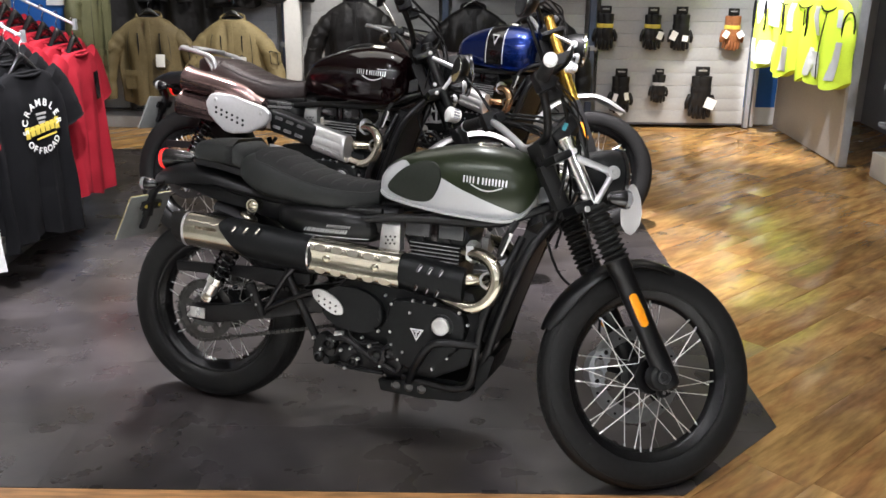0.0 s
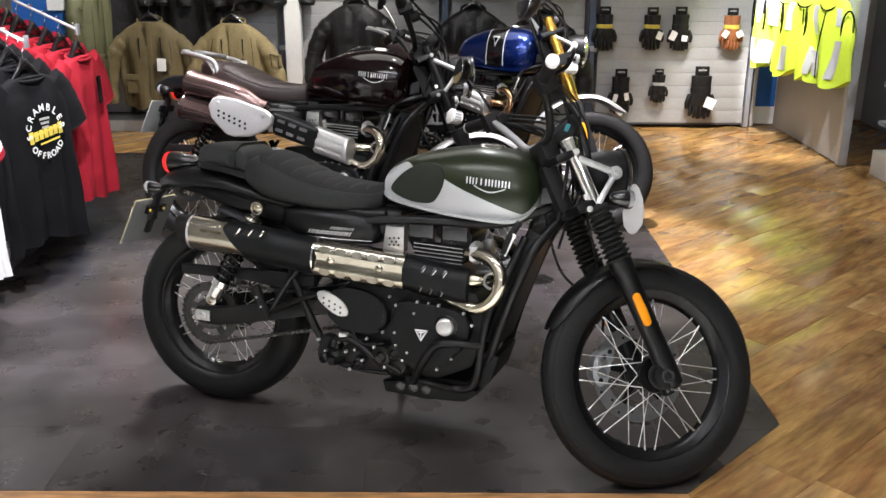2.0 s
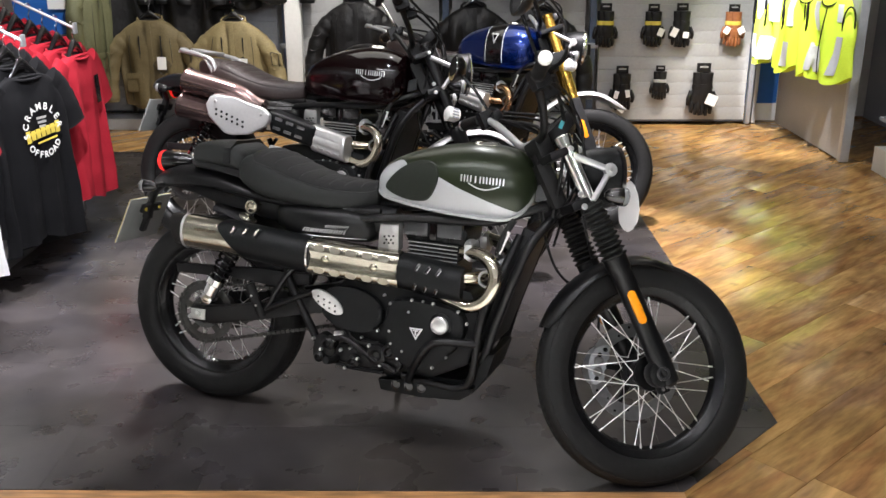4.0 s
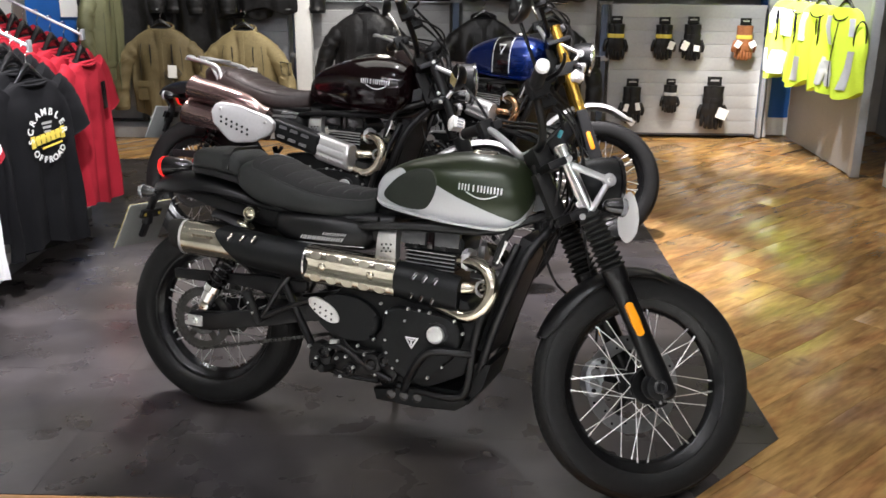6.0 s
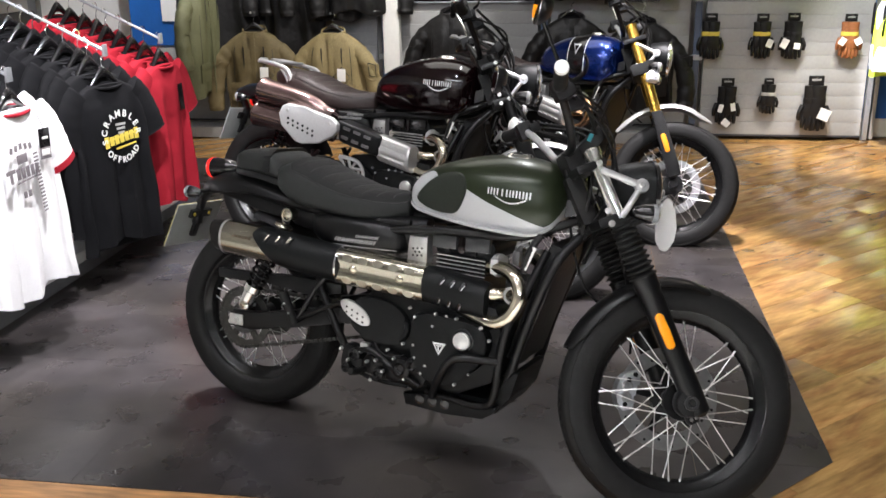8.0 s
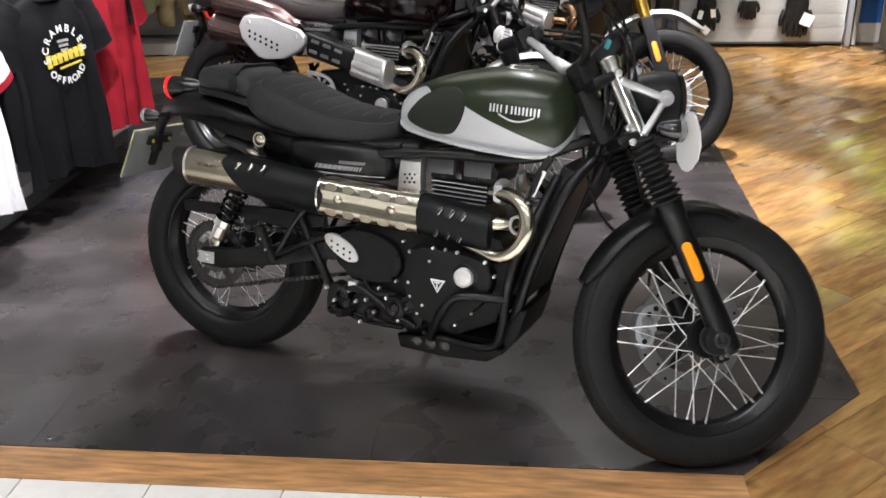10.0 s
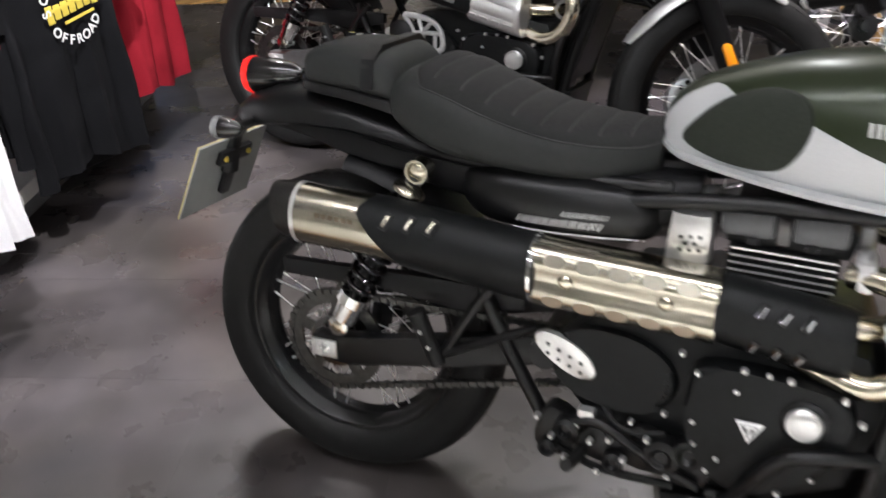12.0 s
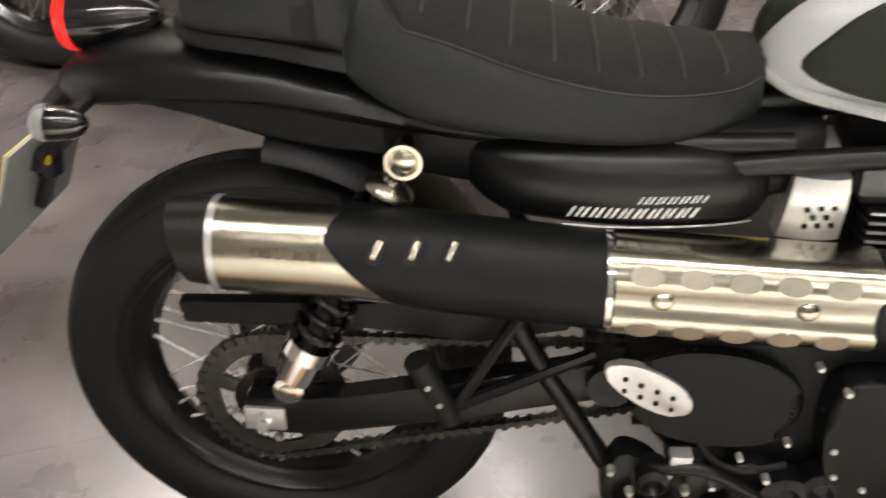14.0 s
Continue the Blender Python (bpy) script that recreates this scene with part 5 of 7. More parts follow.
    if opt.get("mark"):
        for k in range(7):
            x = 0.874 + k * 0.0190
            z = 0.813 - (x - 0.874) * 0.04
            for dx, w in ((0.0, 0.0042), (0.0098, 0.0042)) if k != 2 else ((0.005, 0.0045),):
                on_tank(tk, "tank_mark", [(x + dx, z - 0.0095), (x + dx + w, z - 0.0095), (x + dx + w, z + 0.0095), (x + dx, z + 0.0095)], M["emblem"], 0.002, 0.001)
        for k in range(8):
            a, b = [0.898 + 0.092 * t for t in (k / 8, (k + 1) / 8)]
            za, zb = [0.800 - 0.014 * math.sin(t * math.pi) - 0.004 * t for t in (k / 8, (k + 1) / 8)]
            on_tank(tk, "tank_mark", [(a, za - 0.002), (b, zb - 0.002), (b, zb + 0.002), (a, za + 0.002)], M["emblem"], 0.002, 0.001)
    if opt.get("triangle"):
        for x in (0.803, 0.912):
            on_tank(tk, "pinstripe", [(x, 0.722), (x + 0.005, 0.722), (x + 0.006, 0.80), (x + 0.005, 0.86), (x + 0.003, 0.888), (x - 0.002, 0.888), (x, 0.86), (x + 0.001, 0.80)], M["white_paint"], 0.002, 0.001)
        on_tank(tk, "tank_mark", [(0.835, 0.855), (0.885, 0.855), (0.860, 0.805)], M["emblem"], 0.002, 0.002, "silver triangular badge")
        on_tank(tk, "tank_mark", [(0.846, 0.848), (0.874, 0.848), (0.860, 0.820)], M["black_gloss"], 0.004, 0.002)
    bm = B()
    rings = []
    for x, hw, zb, zt in thicken(TANK, 3):
        rings.append([(x, hw * 0.99 + 0.004, zb - 0.004), (x, hw * 0.99 + 0.006, zb + 0.003), (x, hw * 0.93, zb + 0.006), (x, -hw * 0.93, zb + 0.006), (x, -hw * 0.99 - 0.006, zb + 0.003), (x, -hw * 0.99 - 0.004, zb - 0.004)])
    loft(bm, rings)
    part("tank_seam", bm, opt["paint"][1] if len(opt["paint"]) > 1 and not opt.get("bands") else opt["paint"][0], tk)
    bm = B()
    lathe(bm, [(0.043, -0.012), (0.044, 0.003), (0.038, 0.006), (0.036, 0.010), (0.032, 0.012), (0.027, 0.0105), (0.004, 0.0105)], (0.912, 0, 0.900), (0.02, 0, 1), 32)
    cap = part("fuel_cap", bm, M["chrome"], tk, "chrome fuel cap")
    bm = B()
    lathe(bm, [(0.026, 0.0), (0.026, 0.0025), (0.020, 0.0035), (0.002, 0.0035)], (0.912, 0, 0.9112), (0.02, 0, 1), 28)
    part("cap_insert", bm, M["black_gloss"], cap)
    # seat
    seat_m, top_m = opt["seat"]
    st = [(0.138, 0.085, 0.752, 0.800), (0.15, 0.105, 0.740, 0.820), (0.175, 0.122, 0.724, 0.829), (0.21, 0.132, 0.706, 0.834), (0.26, 0.138, 0.693, 0.822), (0.33, 0.138, 0.685, 0.793), (0.41, 0.132, 0.680, 0.768),
          (0.48, 0.116, 0.677, 0.760), (0.535, 0.090, 0.679, 0.758), (0.570, 0.066, 0.684, 0.760), (0.590, 0.050, 0.698, 0.764)]
    st = thicken(st, 4)
    bm = B()
    loft(bm, superloft(st, 36, 3.0, 2.2))
    seat = part("seat", bm, seat_m, root, opt["seat_label"], angle=60)
    bm = B()
    rings = []
    fine = thicken(st, 7)
    span = [s for s in fine if 0.185 <= s[0] <= 0.585]
    for s in span:
        x, hw, zb, zt = s
        rib = 0.0052 * abs(math.sin((x - 0.185) / 0.045 * math.pi)) ** 0.35
        edge = min(1, (x - 0.18) / 0.03)
        w = hw * (0.36 + 0.57 * math.sqrt(max(0, min(1, edge))) + 0.045 * max(0, min(1, (x - 0.40) / 0.16)))
        ring = []
        for k in range(13):
            t = -1 + 2 * k / 12
            y = w * t
            c, h = (zb + zt) / 2, (zt - zb) / 2
            z = c + h * max(0, 1 - abs(y / hw) ** 3.0) ** (1 / 3.0)
            ring.append((x, y, z + 0.0022 + (0.002 + rib) * (1 - abs(t) ** 6)))
        ring += [(x, y, z - 0.012) for x, y, z in ring[::-1]]
        rings.append(ring)
    loft(bm, rings)
    part("seat_top", bm, top_m, seat, "ribbed seat top panel", angle=75)
    bm = B()
    pts = []
    for s in span[::4]:
        x, hw, zb, zt = s
        edge = min(1, (x - 0.18) / 0.03)
        w = hw * (0.36 + 0.57 * math.sqrt(max(0, min(1, edge))) + 0.045 * max(0, min(1, (x - 0.40) / 0.16))) * 1.003
        c, h = (zb + zt) / 2, (zt - zb) / 2
        pts.append((x, -w, c + h * max(0, 1 - abs(w / hw) ** 3.0) ** (1 / 3.0) + 0.0028))
    tube(bm, pts, 0.0009, 5, 1)
    part("stitching", bm, M["stitch"], seat)
    if opt.get("pillion"):
        for i in range(1, 9):
            x, hw, zb, zt = min(fine, key=lambda q: abs(q[0] - (0.185 + 0.045 * i)))
            w = hw * (0.80 + 0.045 * max(0, min(1, (x - 0.40) / 0.16)))
            c, h = (zb + zt) / 2, (zt - zb) / 2
            bm = B()
            tube(bm, [(x, w * k / 6, c + h * max(0, 1 - abs(w * k / 6 / hw) ** 3.0) ** (1 / 3.0) + 0.0058) for k in range(-6, 7)], 0.0009, 5, 1)
            part("rib_seam", bm, M["stitch"], seat)
    if opt.get("pillion"):
        bm = B()
        loft(bm, superloft(thicken([(-0.035, 0.06, 0.800, 0.825), (-0.025, 0.085, 0.790, 0.843), (0.0, 0.100, 0.785, 0.855), (0.06, 0.110, 0.782, 0.860), (0.12, 0.112, 0.775, 0.856), (0.150, 0.104, 0.768, 0.838), (0.165, 0.09, 0.772, 0.815)], 4), 32, 3.4, 2.4))
        pad = part("pillion_pad", bm, seat_m, root, "black quilted pillion pad", angle=60)
        bm = B()
        loft(bm, [[(x + 0.0, y, z) for y, z in ((-0.117, 0.795), (-0.109, 0.843), (-0.075, 0.8635), (0.075, 0.8635), (0.109, 0.843), (0.117, 0.795), (0.10, 0.795), (-0.10, 0.795))] for x in (0.098, 0.122)])
        part("strap", bm, M["plastic"], pad, "smooth black strap across the pad")
        bm = B()
        loft(bm, superloft(thicken([(-0.045, 0.06, 0.778, 0.800), (-0.02, 0.088, 0.770, 0.800), (0.06, 0.102, 0.764, 0.796), (0.13, 0.106, 0.752, 0.785), (0.170, 0.096, 0.742, 0.772)], 4), 28, 4, 2.4))
        part("pillion_base", bm, M["plastic"], root)
    if opt.get("rack"):
        for s in (-1, 1):
            bm = B()
            tube(bm, [(0.265, s * 0.11, 0.715), (0.20, s * 0.115, 0.775), (0.165, s * 0.115, 0.840), (0.09, s * 0.11, 0.862), (-0.005, s * 0.09, 0.877), (-0.03, s * 0.02, 0.880)], 0.0105, 10)
            part("luggage_rack", bm, M["alu_dull"], root, "silver tubular luggage rack")
            bm = B()
            tube(bm, [(0.20, s * 0.11, 0.735), (0.165, s * 0.112, 0.80), (0.125, s * 0.11, 0.852)], 0.008, 8)
            part("rack_strut", bm, M["alu_dull"], root)
        for x in (-0.015, 0.04, 0.09):
            bm = B()
            tube(bm, [(x, -0.095, 0.872), (x, 0.095, 0.872)], 0.006, 8)
            part("rack_bar", bm, M["alu_dull"], root)
        bm = B()
        loft(bm, superloft(thicken([(0.06, 0.05, 0.80, 0.825), (0.08, 0.08, 0.78, 0.842), (0.12, 0.10, 0.77, 0.85), (0.17, 0.105, 0.75, 0.842), (0.20, 0.10, 0.73, 0.83)], 3), 28, 3.2, 2.4))
        part("pillion_pad", bm, seat_m, root)
    # rear fender and tail
    bm = B()
    rings = []
    for x, hw, zt, drop in ((0.24, 0.088, 0.716, 0.030), (0.16, 0.094, 0.738, 0.034), (0.06, 0.096, 0.764, 0.046), (-0.04, 0.091, 0.778, 0.060), (-0.12, 0.078, 0.768, 0.062), (-0.175, 0.060, 0.748, 0.048), (-0.200, 0.04, 0.728, 0.022)):
        ring = []
        for k in range(13):
            a = math.pi * k / 12
            ring.append((x, hw * math.cos(a), zt - drop + drop * math.sin(a) ** 0.7))
        ring += [(x, y * 0.94, z - 0.005) for x, y, z in ring[::-1]]
        rings.append(ring)
    loft(bm, rings)
    part("rear_fender", bm, M["black"], root, "satin black rear fender")
    bm = B()
    rings = []
    for i in range(15):
        a = radians(30 + 58 * i / 14)
        r = 0.332 + 0.030 * i / 14
        ring = []
        for k in range(11):
            t = math.pi * k / 10
            rr = r - 0.030 * (1 - math.sin(t))
            y = 0.078 * math.cos(t)
            ring.append((0.028 + rr * math.cos(a), y, 0.307 + rr * math.sin(a)))
        ring += [(0.028 + (r - 0.030 * (1 - math.sin(math.pi * k / 10)) - 0.004) * math.cos(a), 0.072 * math.cos(math.pi * k / 10), 0.307 + (r - 0.030 * (1 - math.sin(math.pi * k / 10)) - 0.004) * math.sin(a)) for k in range(10, -1, -1)]
        rings.append(ring)
    loft(bm, rings)
    part("inner_fender", bm, M["plastic"], root)
    bm = B()
    rings = []
    for x, hw, zt, zb in ((0.20, 0.072, 0.705, 0.650), (0.11, 0.068, 0.715, 0.656), (0.04, 0.066, 0.730, 0.668), (-0.04, 0.062, 0.740, 0.690), (-0.12, 0.052, 0.735, 0.702), (-0.165, 0.036, 0.725, 0.706)):
        ring = [(x, hw * math.cos(math.pi * k / 12), zb + (zt - zb) * math.sin(math.pi * k / 12) ** 0.5) for k in range(13)]
        ring += [(x, y * 0.94, z - 0.004) for x, y, z in ring[::-1]]
        rings.append(ring)
    loft(bm, rings)
    part("tail_tray", bm, M["plastic"], root)
    ts = opt.get("tail", 0.0)
    lamp_pod(root, "tail_light", (-0.185 + ts, 0, 0.775 - ts), (-1, 0, -0.08), 0.034, 0.105, M["redlens"], "round tail light with red lens")
    for s in (-1, 1):
        bm = B()
        tube(bm, [(-0.155 + ts, 0, 0.705), (-0.152 + ts, s * 0.07, 0.705), (-0.150 + ts, s * 0.125, 0.706)], 0.007, 8)
        part("indicator_stem", bm, M["rubber"], root)
        lamp_pod(root, "indicator", (-0.168 + ts, s * 0.140, 0.706), (-1, 0, 0), 0.020, 0.044, M["clear"], "small round indicator with clear lens")
    # plate on its bracket
    P = Matrix.Translation((-0.272 + ts, 0, 0.578)) @ Matrix.Rotation(radians(22.5), 4, "Y")
    bm = B()
    box(bm, (0.003, 0.224, 0.158), (0.0015, 0, 0), 0.001, P)
    pl = part("number_plate", bm, M["plate_back"], root, "blank grey plate back with yellow edge" if single else "blank grey plate back")
    bm = B()
    box(bm, (0.002, 0.226, 0.160), (-0.0012, 0, 0), 0.0005, P)
    part("plate_face", bm, M["plate_face"] if single else M["plate_back"], pl)
    bm = B()
    tube(bm, [(-0.13, 0, 0.735), (-0.19, 0, 0.705), (-0.240 + ts, -0.0, 0.655), (-0.258 + ts, 0, 0.58)], 0.016, 10, 6, True, 1.3)
    box(bm, (0.012, 0.10, 0.030), (0.012, 0, 0.045), 0.004, P)
    box(bm, (0.014, 0.026, 0.10), (0.012, 0, 0.005), 0.005, P)
    part("plate_bracket", bm, M["plastic"], root)
    for s in (-1, 1):
        bm = B()
        lathe(bm, [(0.006, 0), (0.006, 0.003)], P @ Vector((0.018, s * 0.037, 0.045)), "x", 10)
        part("bracket_bolt", bm, M["print_yellow"] if single else M["plastic"], root)
    # side stand
    bm = B()
    tube(bm, [(0.62, 0.12, 0.24), (0.60, 0.19, 0.12), (0.575, 0.235, opt.get("stand", 0.045 - opt.get("drop", 0)))], 0.011, 8)
    box(bm, (0.07, 0.045, 0.008), (0.575, 0.238, opt.get("stand", 0.045 - opt.get("drop", 0))), 0.002)
    part("side_stand", bm, blk, root)
    # ---- front end, in fork coordinates ----
    gold = opt.get("gold")
    for s in (-1, 1):
        y = s * 0.098
        if gold:
            bm = B()
            tube(bm, [(0.045, y, 0.26), (0.045, y, 0.74)], 0.027, 20)
            part("fork_leg", bm, M["gold"], root, "gold upside-down fork leg", S)
            bm = B()
            tube(bm, [(0.045, y, -0.01 - drop), (0.045, y, 0.27)], 0.021, 18)
            part("fork_slider", bm, M["black"], root, "", S)
            bm = B()
            prism(bm, [(0.01, -0.04 - drop), (0.075, -0.04 - drop), (0.080, 0.05 - drop), (0.074, 0.275), (0.018, 0.280), (0.014, 0.05 - drop)], y - 0.034, y - 0.022, 0.006)
            lathe(bm, [(0.030, -0.03), (0.030, 0.03)], (0.035, y, -0.012 - drop), "y", 18)
            part("fork_guard", bm, M["plastic"], root, "black plastic fork guard", S)
        else:
            bm = B()
            tube(bm, [(0.045, y, 0.36), (0.045, y, 0.680)], 0.0205, 20)
            part("fork_tube", bm, opt["fork"], root, "polished upper fork tube", S)
            bm = B()
            lathe(bm, [(0.024, 0), (0.024, 0.018), (0.018, 0.022)], (0.045, y, 0.678), "z", 18)
            part("fork_cap", bm, M["chrome"] if opt["fork"] is not blk else blk, root, "", S)
            if opt.get("gaiter", True):
                bm = B()
                prof = [(0.024, 0.325)]
                for i in range(11):
                    z = 0.330 + i * 0.0152
                    prof += [(0.027 + 0.001 * (i % 3), z), (0.0385 - 0.0006 * i, z + 0.005), (0.0385 - 0.0006 * i, z + 0.0085), (0.027, z + 0.0138)]
                prof += [(0.024, 0.500)]
                lathe(bm, prof, (0.045, y, 0), "z", 22)
                part("fork_gaiter", bm, M["rubber"], root, "ribbed rubber fork gaiter", S)
            bm = B()
            lathe(bm, [(0.020, -0.055), (0.030, -0.045), (0.031, 0.03), (0.029, 0.10), (0.030, 0.29), (0.034, 0.30), (0.034, 0.335), (0.026, 0.340)], (0.045, y, 0), "z", 22)
            lathe(bm, [(0.020, -0.024), (0.036, -0.020), (0.039, -0.012), (0.039, 0.012), (0.036, 0.020), (0.020, 0.024)], (0.028, y, -0.012), "y", 24)
            box(bm, (0.030, 0.030, 0.040), (0.020, y, -0.046), 0.008)
            fs = part("fork_slider", bm, M["black"], root, "satin black lower fork leg", S)
            bm = B()
            lathe(bm, [(0.010, 0), (0.019, 0.0), (0.019, s * 0.008), (0.0165, s * 0.011), (0.012, s * 0.011), (0.011, s * 0.002), (0.001, s * 0.002)], (0.028, y + s * 0.022, -0.012), "y", 18)
            part("axle_nut", bm, M["graphite"], fs, "hollow hexagon axle end")
            bolts(fs, [(0.014, y - 0.016, -0.052), (0.028, y - 0.016, -0.052)], 0.005, 0.004, -1, M["disc"])
        bm = B()
        out = [(0.032 + 0.013 * math.cos(a), 0.145 + 0.036 * math.copysign(1, math.sin(a)) * (1 if abs(math.sin(a)) > 0.3 else 0) + 0.013 * math.sin(a)) for a in [k * math.tau / 20 for k in range(20)]]
        prism(bm, [(x + 0.013, z) for x, z in out], y + s * (0.033 if gold else 0.028), y + s * (0.040 if gold else 0.036), 0.003)
        part("reflector", bm, M["amber"], root, "amber fork reflector", S @ pose(-0.012 if single else 0, 0, 0.041 if single else -drop * 1.6))
    bm = B()
    yx, yy = (0.120, 0.262) if gold else (0.085, 0.235)
    box(bm, (yx, yy, 0.024), (0.025 + (yx - 0.085) / 2, 0, 0.655), 0.010)
    box(bm, (yx, yy, 0.060 if gold else 0.026), (0.025 + (yx - 0.085) / 2, 0, 0.505), 0.010)
    tube(bm, [(0, 0, 0.49), (0, 0, 0.68)], 0.024, 16)
    part("yoke", bm, blk, root, "", S)
    bm = B()
    box(bm, (0.045, 0.07, 0.14), (-0.010, 0, 0.585), 0.014)
    box(bm, (0.05, 0.10, 0.06), (0.01, 0, 0.692), 0.012)
    part("headstock_cover", bm, M["rubber"], root, "", S)
    bm = B()
    box(bm, (0.045, 0.055, 0.035), (0.025, -0.165, 0.815), 0.008)
    res = part("brake_reservoir", bm, M["plastic"], root, "black brake fluid reservoir", S)
    bm = B()
    box(bm, (0.030, 0.036, 0.002), (0.025, -0.165, 0.8335), 0)
    part("reservoir_label", bm, M["paper"], res)
    # front fender
    bm = B()
    rings = []
    a0, a1 = opt.get("fender", (52, 158))
    for i in range(25):
        t = i / 24
        a = radians(a0 + (a1 - a0) * t)
        ease = min(1.0, t / 0.40)
        r = 0.333 + 0.026 * ease * ease * (3 - 2 * ease) - 0.004 * max(0.0, (t - 0.7) / 0.3)
        w = 0.064 * min(1.0, 0.14 + (t / 0.22) ** 0.75 * 0.86) * (1 - 0.55 * max(0.0, (t - 0.72) / 0.28) ** 2)
        ring = []
        for k in range(11):
            q = math.pi * k / 10
            rr = r - 0.028 * min(1.0, w / 0.05) * (1 - math.sin(q))
            ring.append((0.028 + rr * math.cos(a - RAKE), w * math.cos(q), -0.012 + rr * math.sin(a - RAKE)))
        for k in range(10, -1, -1):
            q = math.pi * k / 10
            rr = r - 0.028 * min(1.0, w / 0.05) * (1 - math.sin(q)) - 0.003
            ring.append((0.028 + rr * math.cos(a - RAKE), w * 0.95 * math.cos(q), -0.012 + rr * math.sin(a - RAKE)))
        rings.append(ring)
    loft(bm, rings)
    part("front_fender", bm, opt["fender_paint"], root, opt["fender_label"], S @ pose(0, 0, -drop))
    for s in (-1, 1):
        bm = B()
        tube(bm, [(0.045, s * 0.075, 0.27), (0.03, s * 0.058, 0.325)], 0.006, 8)
        part("fender_stay", bm, blk, root, "", S @ pose(0, 0, -drop))
    # caliper on the left leg
    bm = B()
    prism(bm, curvy([(-0.112, 0.045), (-0.100, 0.090), (-0.066, 0.120), (-0.020, 0.116), (-0.018, 0.098), (-0.036, 0.088), (-0.044, 0.068), (-0.060, 0.062), (-0.066, 0.036), (-0.096, 0.026)], 3), 0.046, 0.092, 0.007)
    cal = part("brake_caliper", bm, M["steel"], root, "silver two-pot brake caliper", S @ pose(0, 0, -drop))
    bolts(cal, [(-0.094, 0.045, 0.045), (-0.034, 0.045, 0.108), (-0.056, 0.045, 0.102)], 0.007, 0.005, -1, M["black"])
    for x, z in ((-0.082, 0.062), (-0.066, 0.088)):
        bm = B()
        lathe(bm, [(0.015, 0), (0.0145, -0.004), (0.009, -0.005), (0.008, -0.002), (0.001, -0.002)], (x, 0.046, z), "y", 18)
        part("piston_cap", bm, M["disc"], cal)
    bm = B()
    box(bm, (0.075, 0.018, 0.030), (-0.005, 0.094, 0.110), 0.006)
    part("caliper_bracket", bm, M["black"], root, "", S @ pose(0, 0, -drop))
    # headlight
    bm = B()
    lathe(bm, [(0.02, -0.10), (0.050, -0.092), (0.070, -0.065), (0.081, -0.02), (0.083, 0.018)], (0.163, 0, 0.547), (math.cos(RAKE), 0, -math.sin(RAKE) * 0.9), 36)
    hl = part("headlight", bm, M["black_matte"], root, "round black headlight", S)
    bm = B()
    ax = (math.cos(RAKE), 0, -math.sin(RAKE) * 0.9)
    lathe(bm, [(0.083, 0.016), (0.088, 0.018), (0.089, 0.028), (0.083, 0.032)], (0.163, 0, 0.547), ax, 36)
    part("headlight_rim", bm, M["black_gloss"] if not gold else M["chrome"], hl)
    bm = B()
    lathe(bm, [(0.082, 0.026), (0.064, 0.036), (0.03, 0.044), (0.003, 0.045)], (0.163, 0, 0.547), ax, 32)
    part("lens", bm, M["clear"], hl)
    for s in (-1, 1):
        y = s * 0.118
        bm = B()
        tube(bm, [(0.045, y, 0.635), (0.12, y, 0.565)], 0.0095, 10)
        tube(bm, [(0.045, y, 0.500), (0.12, y, 0.552)], 0.0085, 10)
        lathe(bm, [(0.017, -0.009), (0.019, -0.006), (0.019, 0.006), (0.017, 0.009)], (0.128, y, 0.558), "y", 20)
        br = part("headlight_bracket", bm, M["alu_dull"], root, "cast aluminium headlight bracket", S)
        bolts(br, [(0.128, y + s * 0.009, 0.558)], 0.008, 0.005, s)
        bm = B()
        tube(bm, [(0.06, s * 0.105, 0.475), (0.075, s * 0.14, 0.475), (0.085, s * 0.155, 0.475)], 0.008, 8)
        part("indicator_stem", bm, M["rubber"], root, "", S)
        lamp_pod(root, "indicator", (0.115, s * 0.150, 0.478), (math.cos(RAKE), 0, -math.sin(RAKE)), 0.026, 0.052, M["clear"], "small round indicator with clear lens", S)
    if opt.get("wrapped"):
        W = S @ pose(*opt["wrapped"], 0, 30, 20)
        bm = B()
        rings = []
        for i in range(9):
            t = i / 8
            r = 0.030 * min(1.0, 0.62 + 1.6 * math.sin(math.pi * t)) * (1 - 0.22 * t)
            rings.append([((t - 0.5) * 0.060, r * (1 + 0.05 * math.sin(3 * a + 5 * t)) * math.copysign(abs(math.cos(a)) ** 0.55, math.cos(a)),
                           r * (1 + 0.04 * math.cos(4 * a + 3 * t)) * math.copysign(abs(math.sin(a)) ** 0.55, math.sin(a))) for a in [k * math.tau / 20 for k in range(20)]])
        loft(bm, rings)
        wrap = part("indicator_wrap", bm, M["paper"], root, "white slotted foam cap over an indicator", W, angle=50)
        for k in range(4):
            bm = B()
            box(bm, (0.026, 0.004, 0.005), (0.004, -0.0285 + 0.001 * k, -0.018 + 0.012 * k), 0.001)
            part("cap_slot", bm, M["slat_dark"], wrap, "", Matrix.Identity(4))
    # gauges
    bm = B()
    lathe(bm, [(0.035, -0.045), (0.052, -0.03), (0.054, 0.0), (0.050, 0.006), (0.046, 0.002), (0.003, 0.002)], (0.075, -0.02, 0.735), (-0.45, 0, 1), 28)
    part("speedometer", bm, M["plastic"], root, "round black speedometer", S)
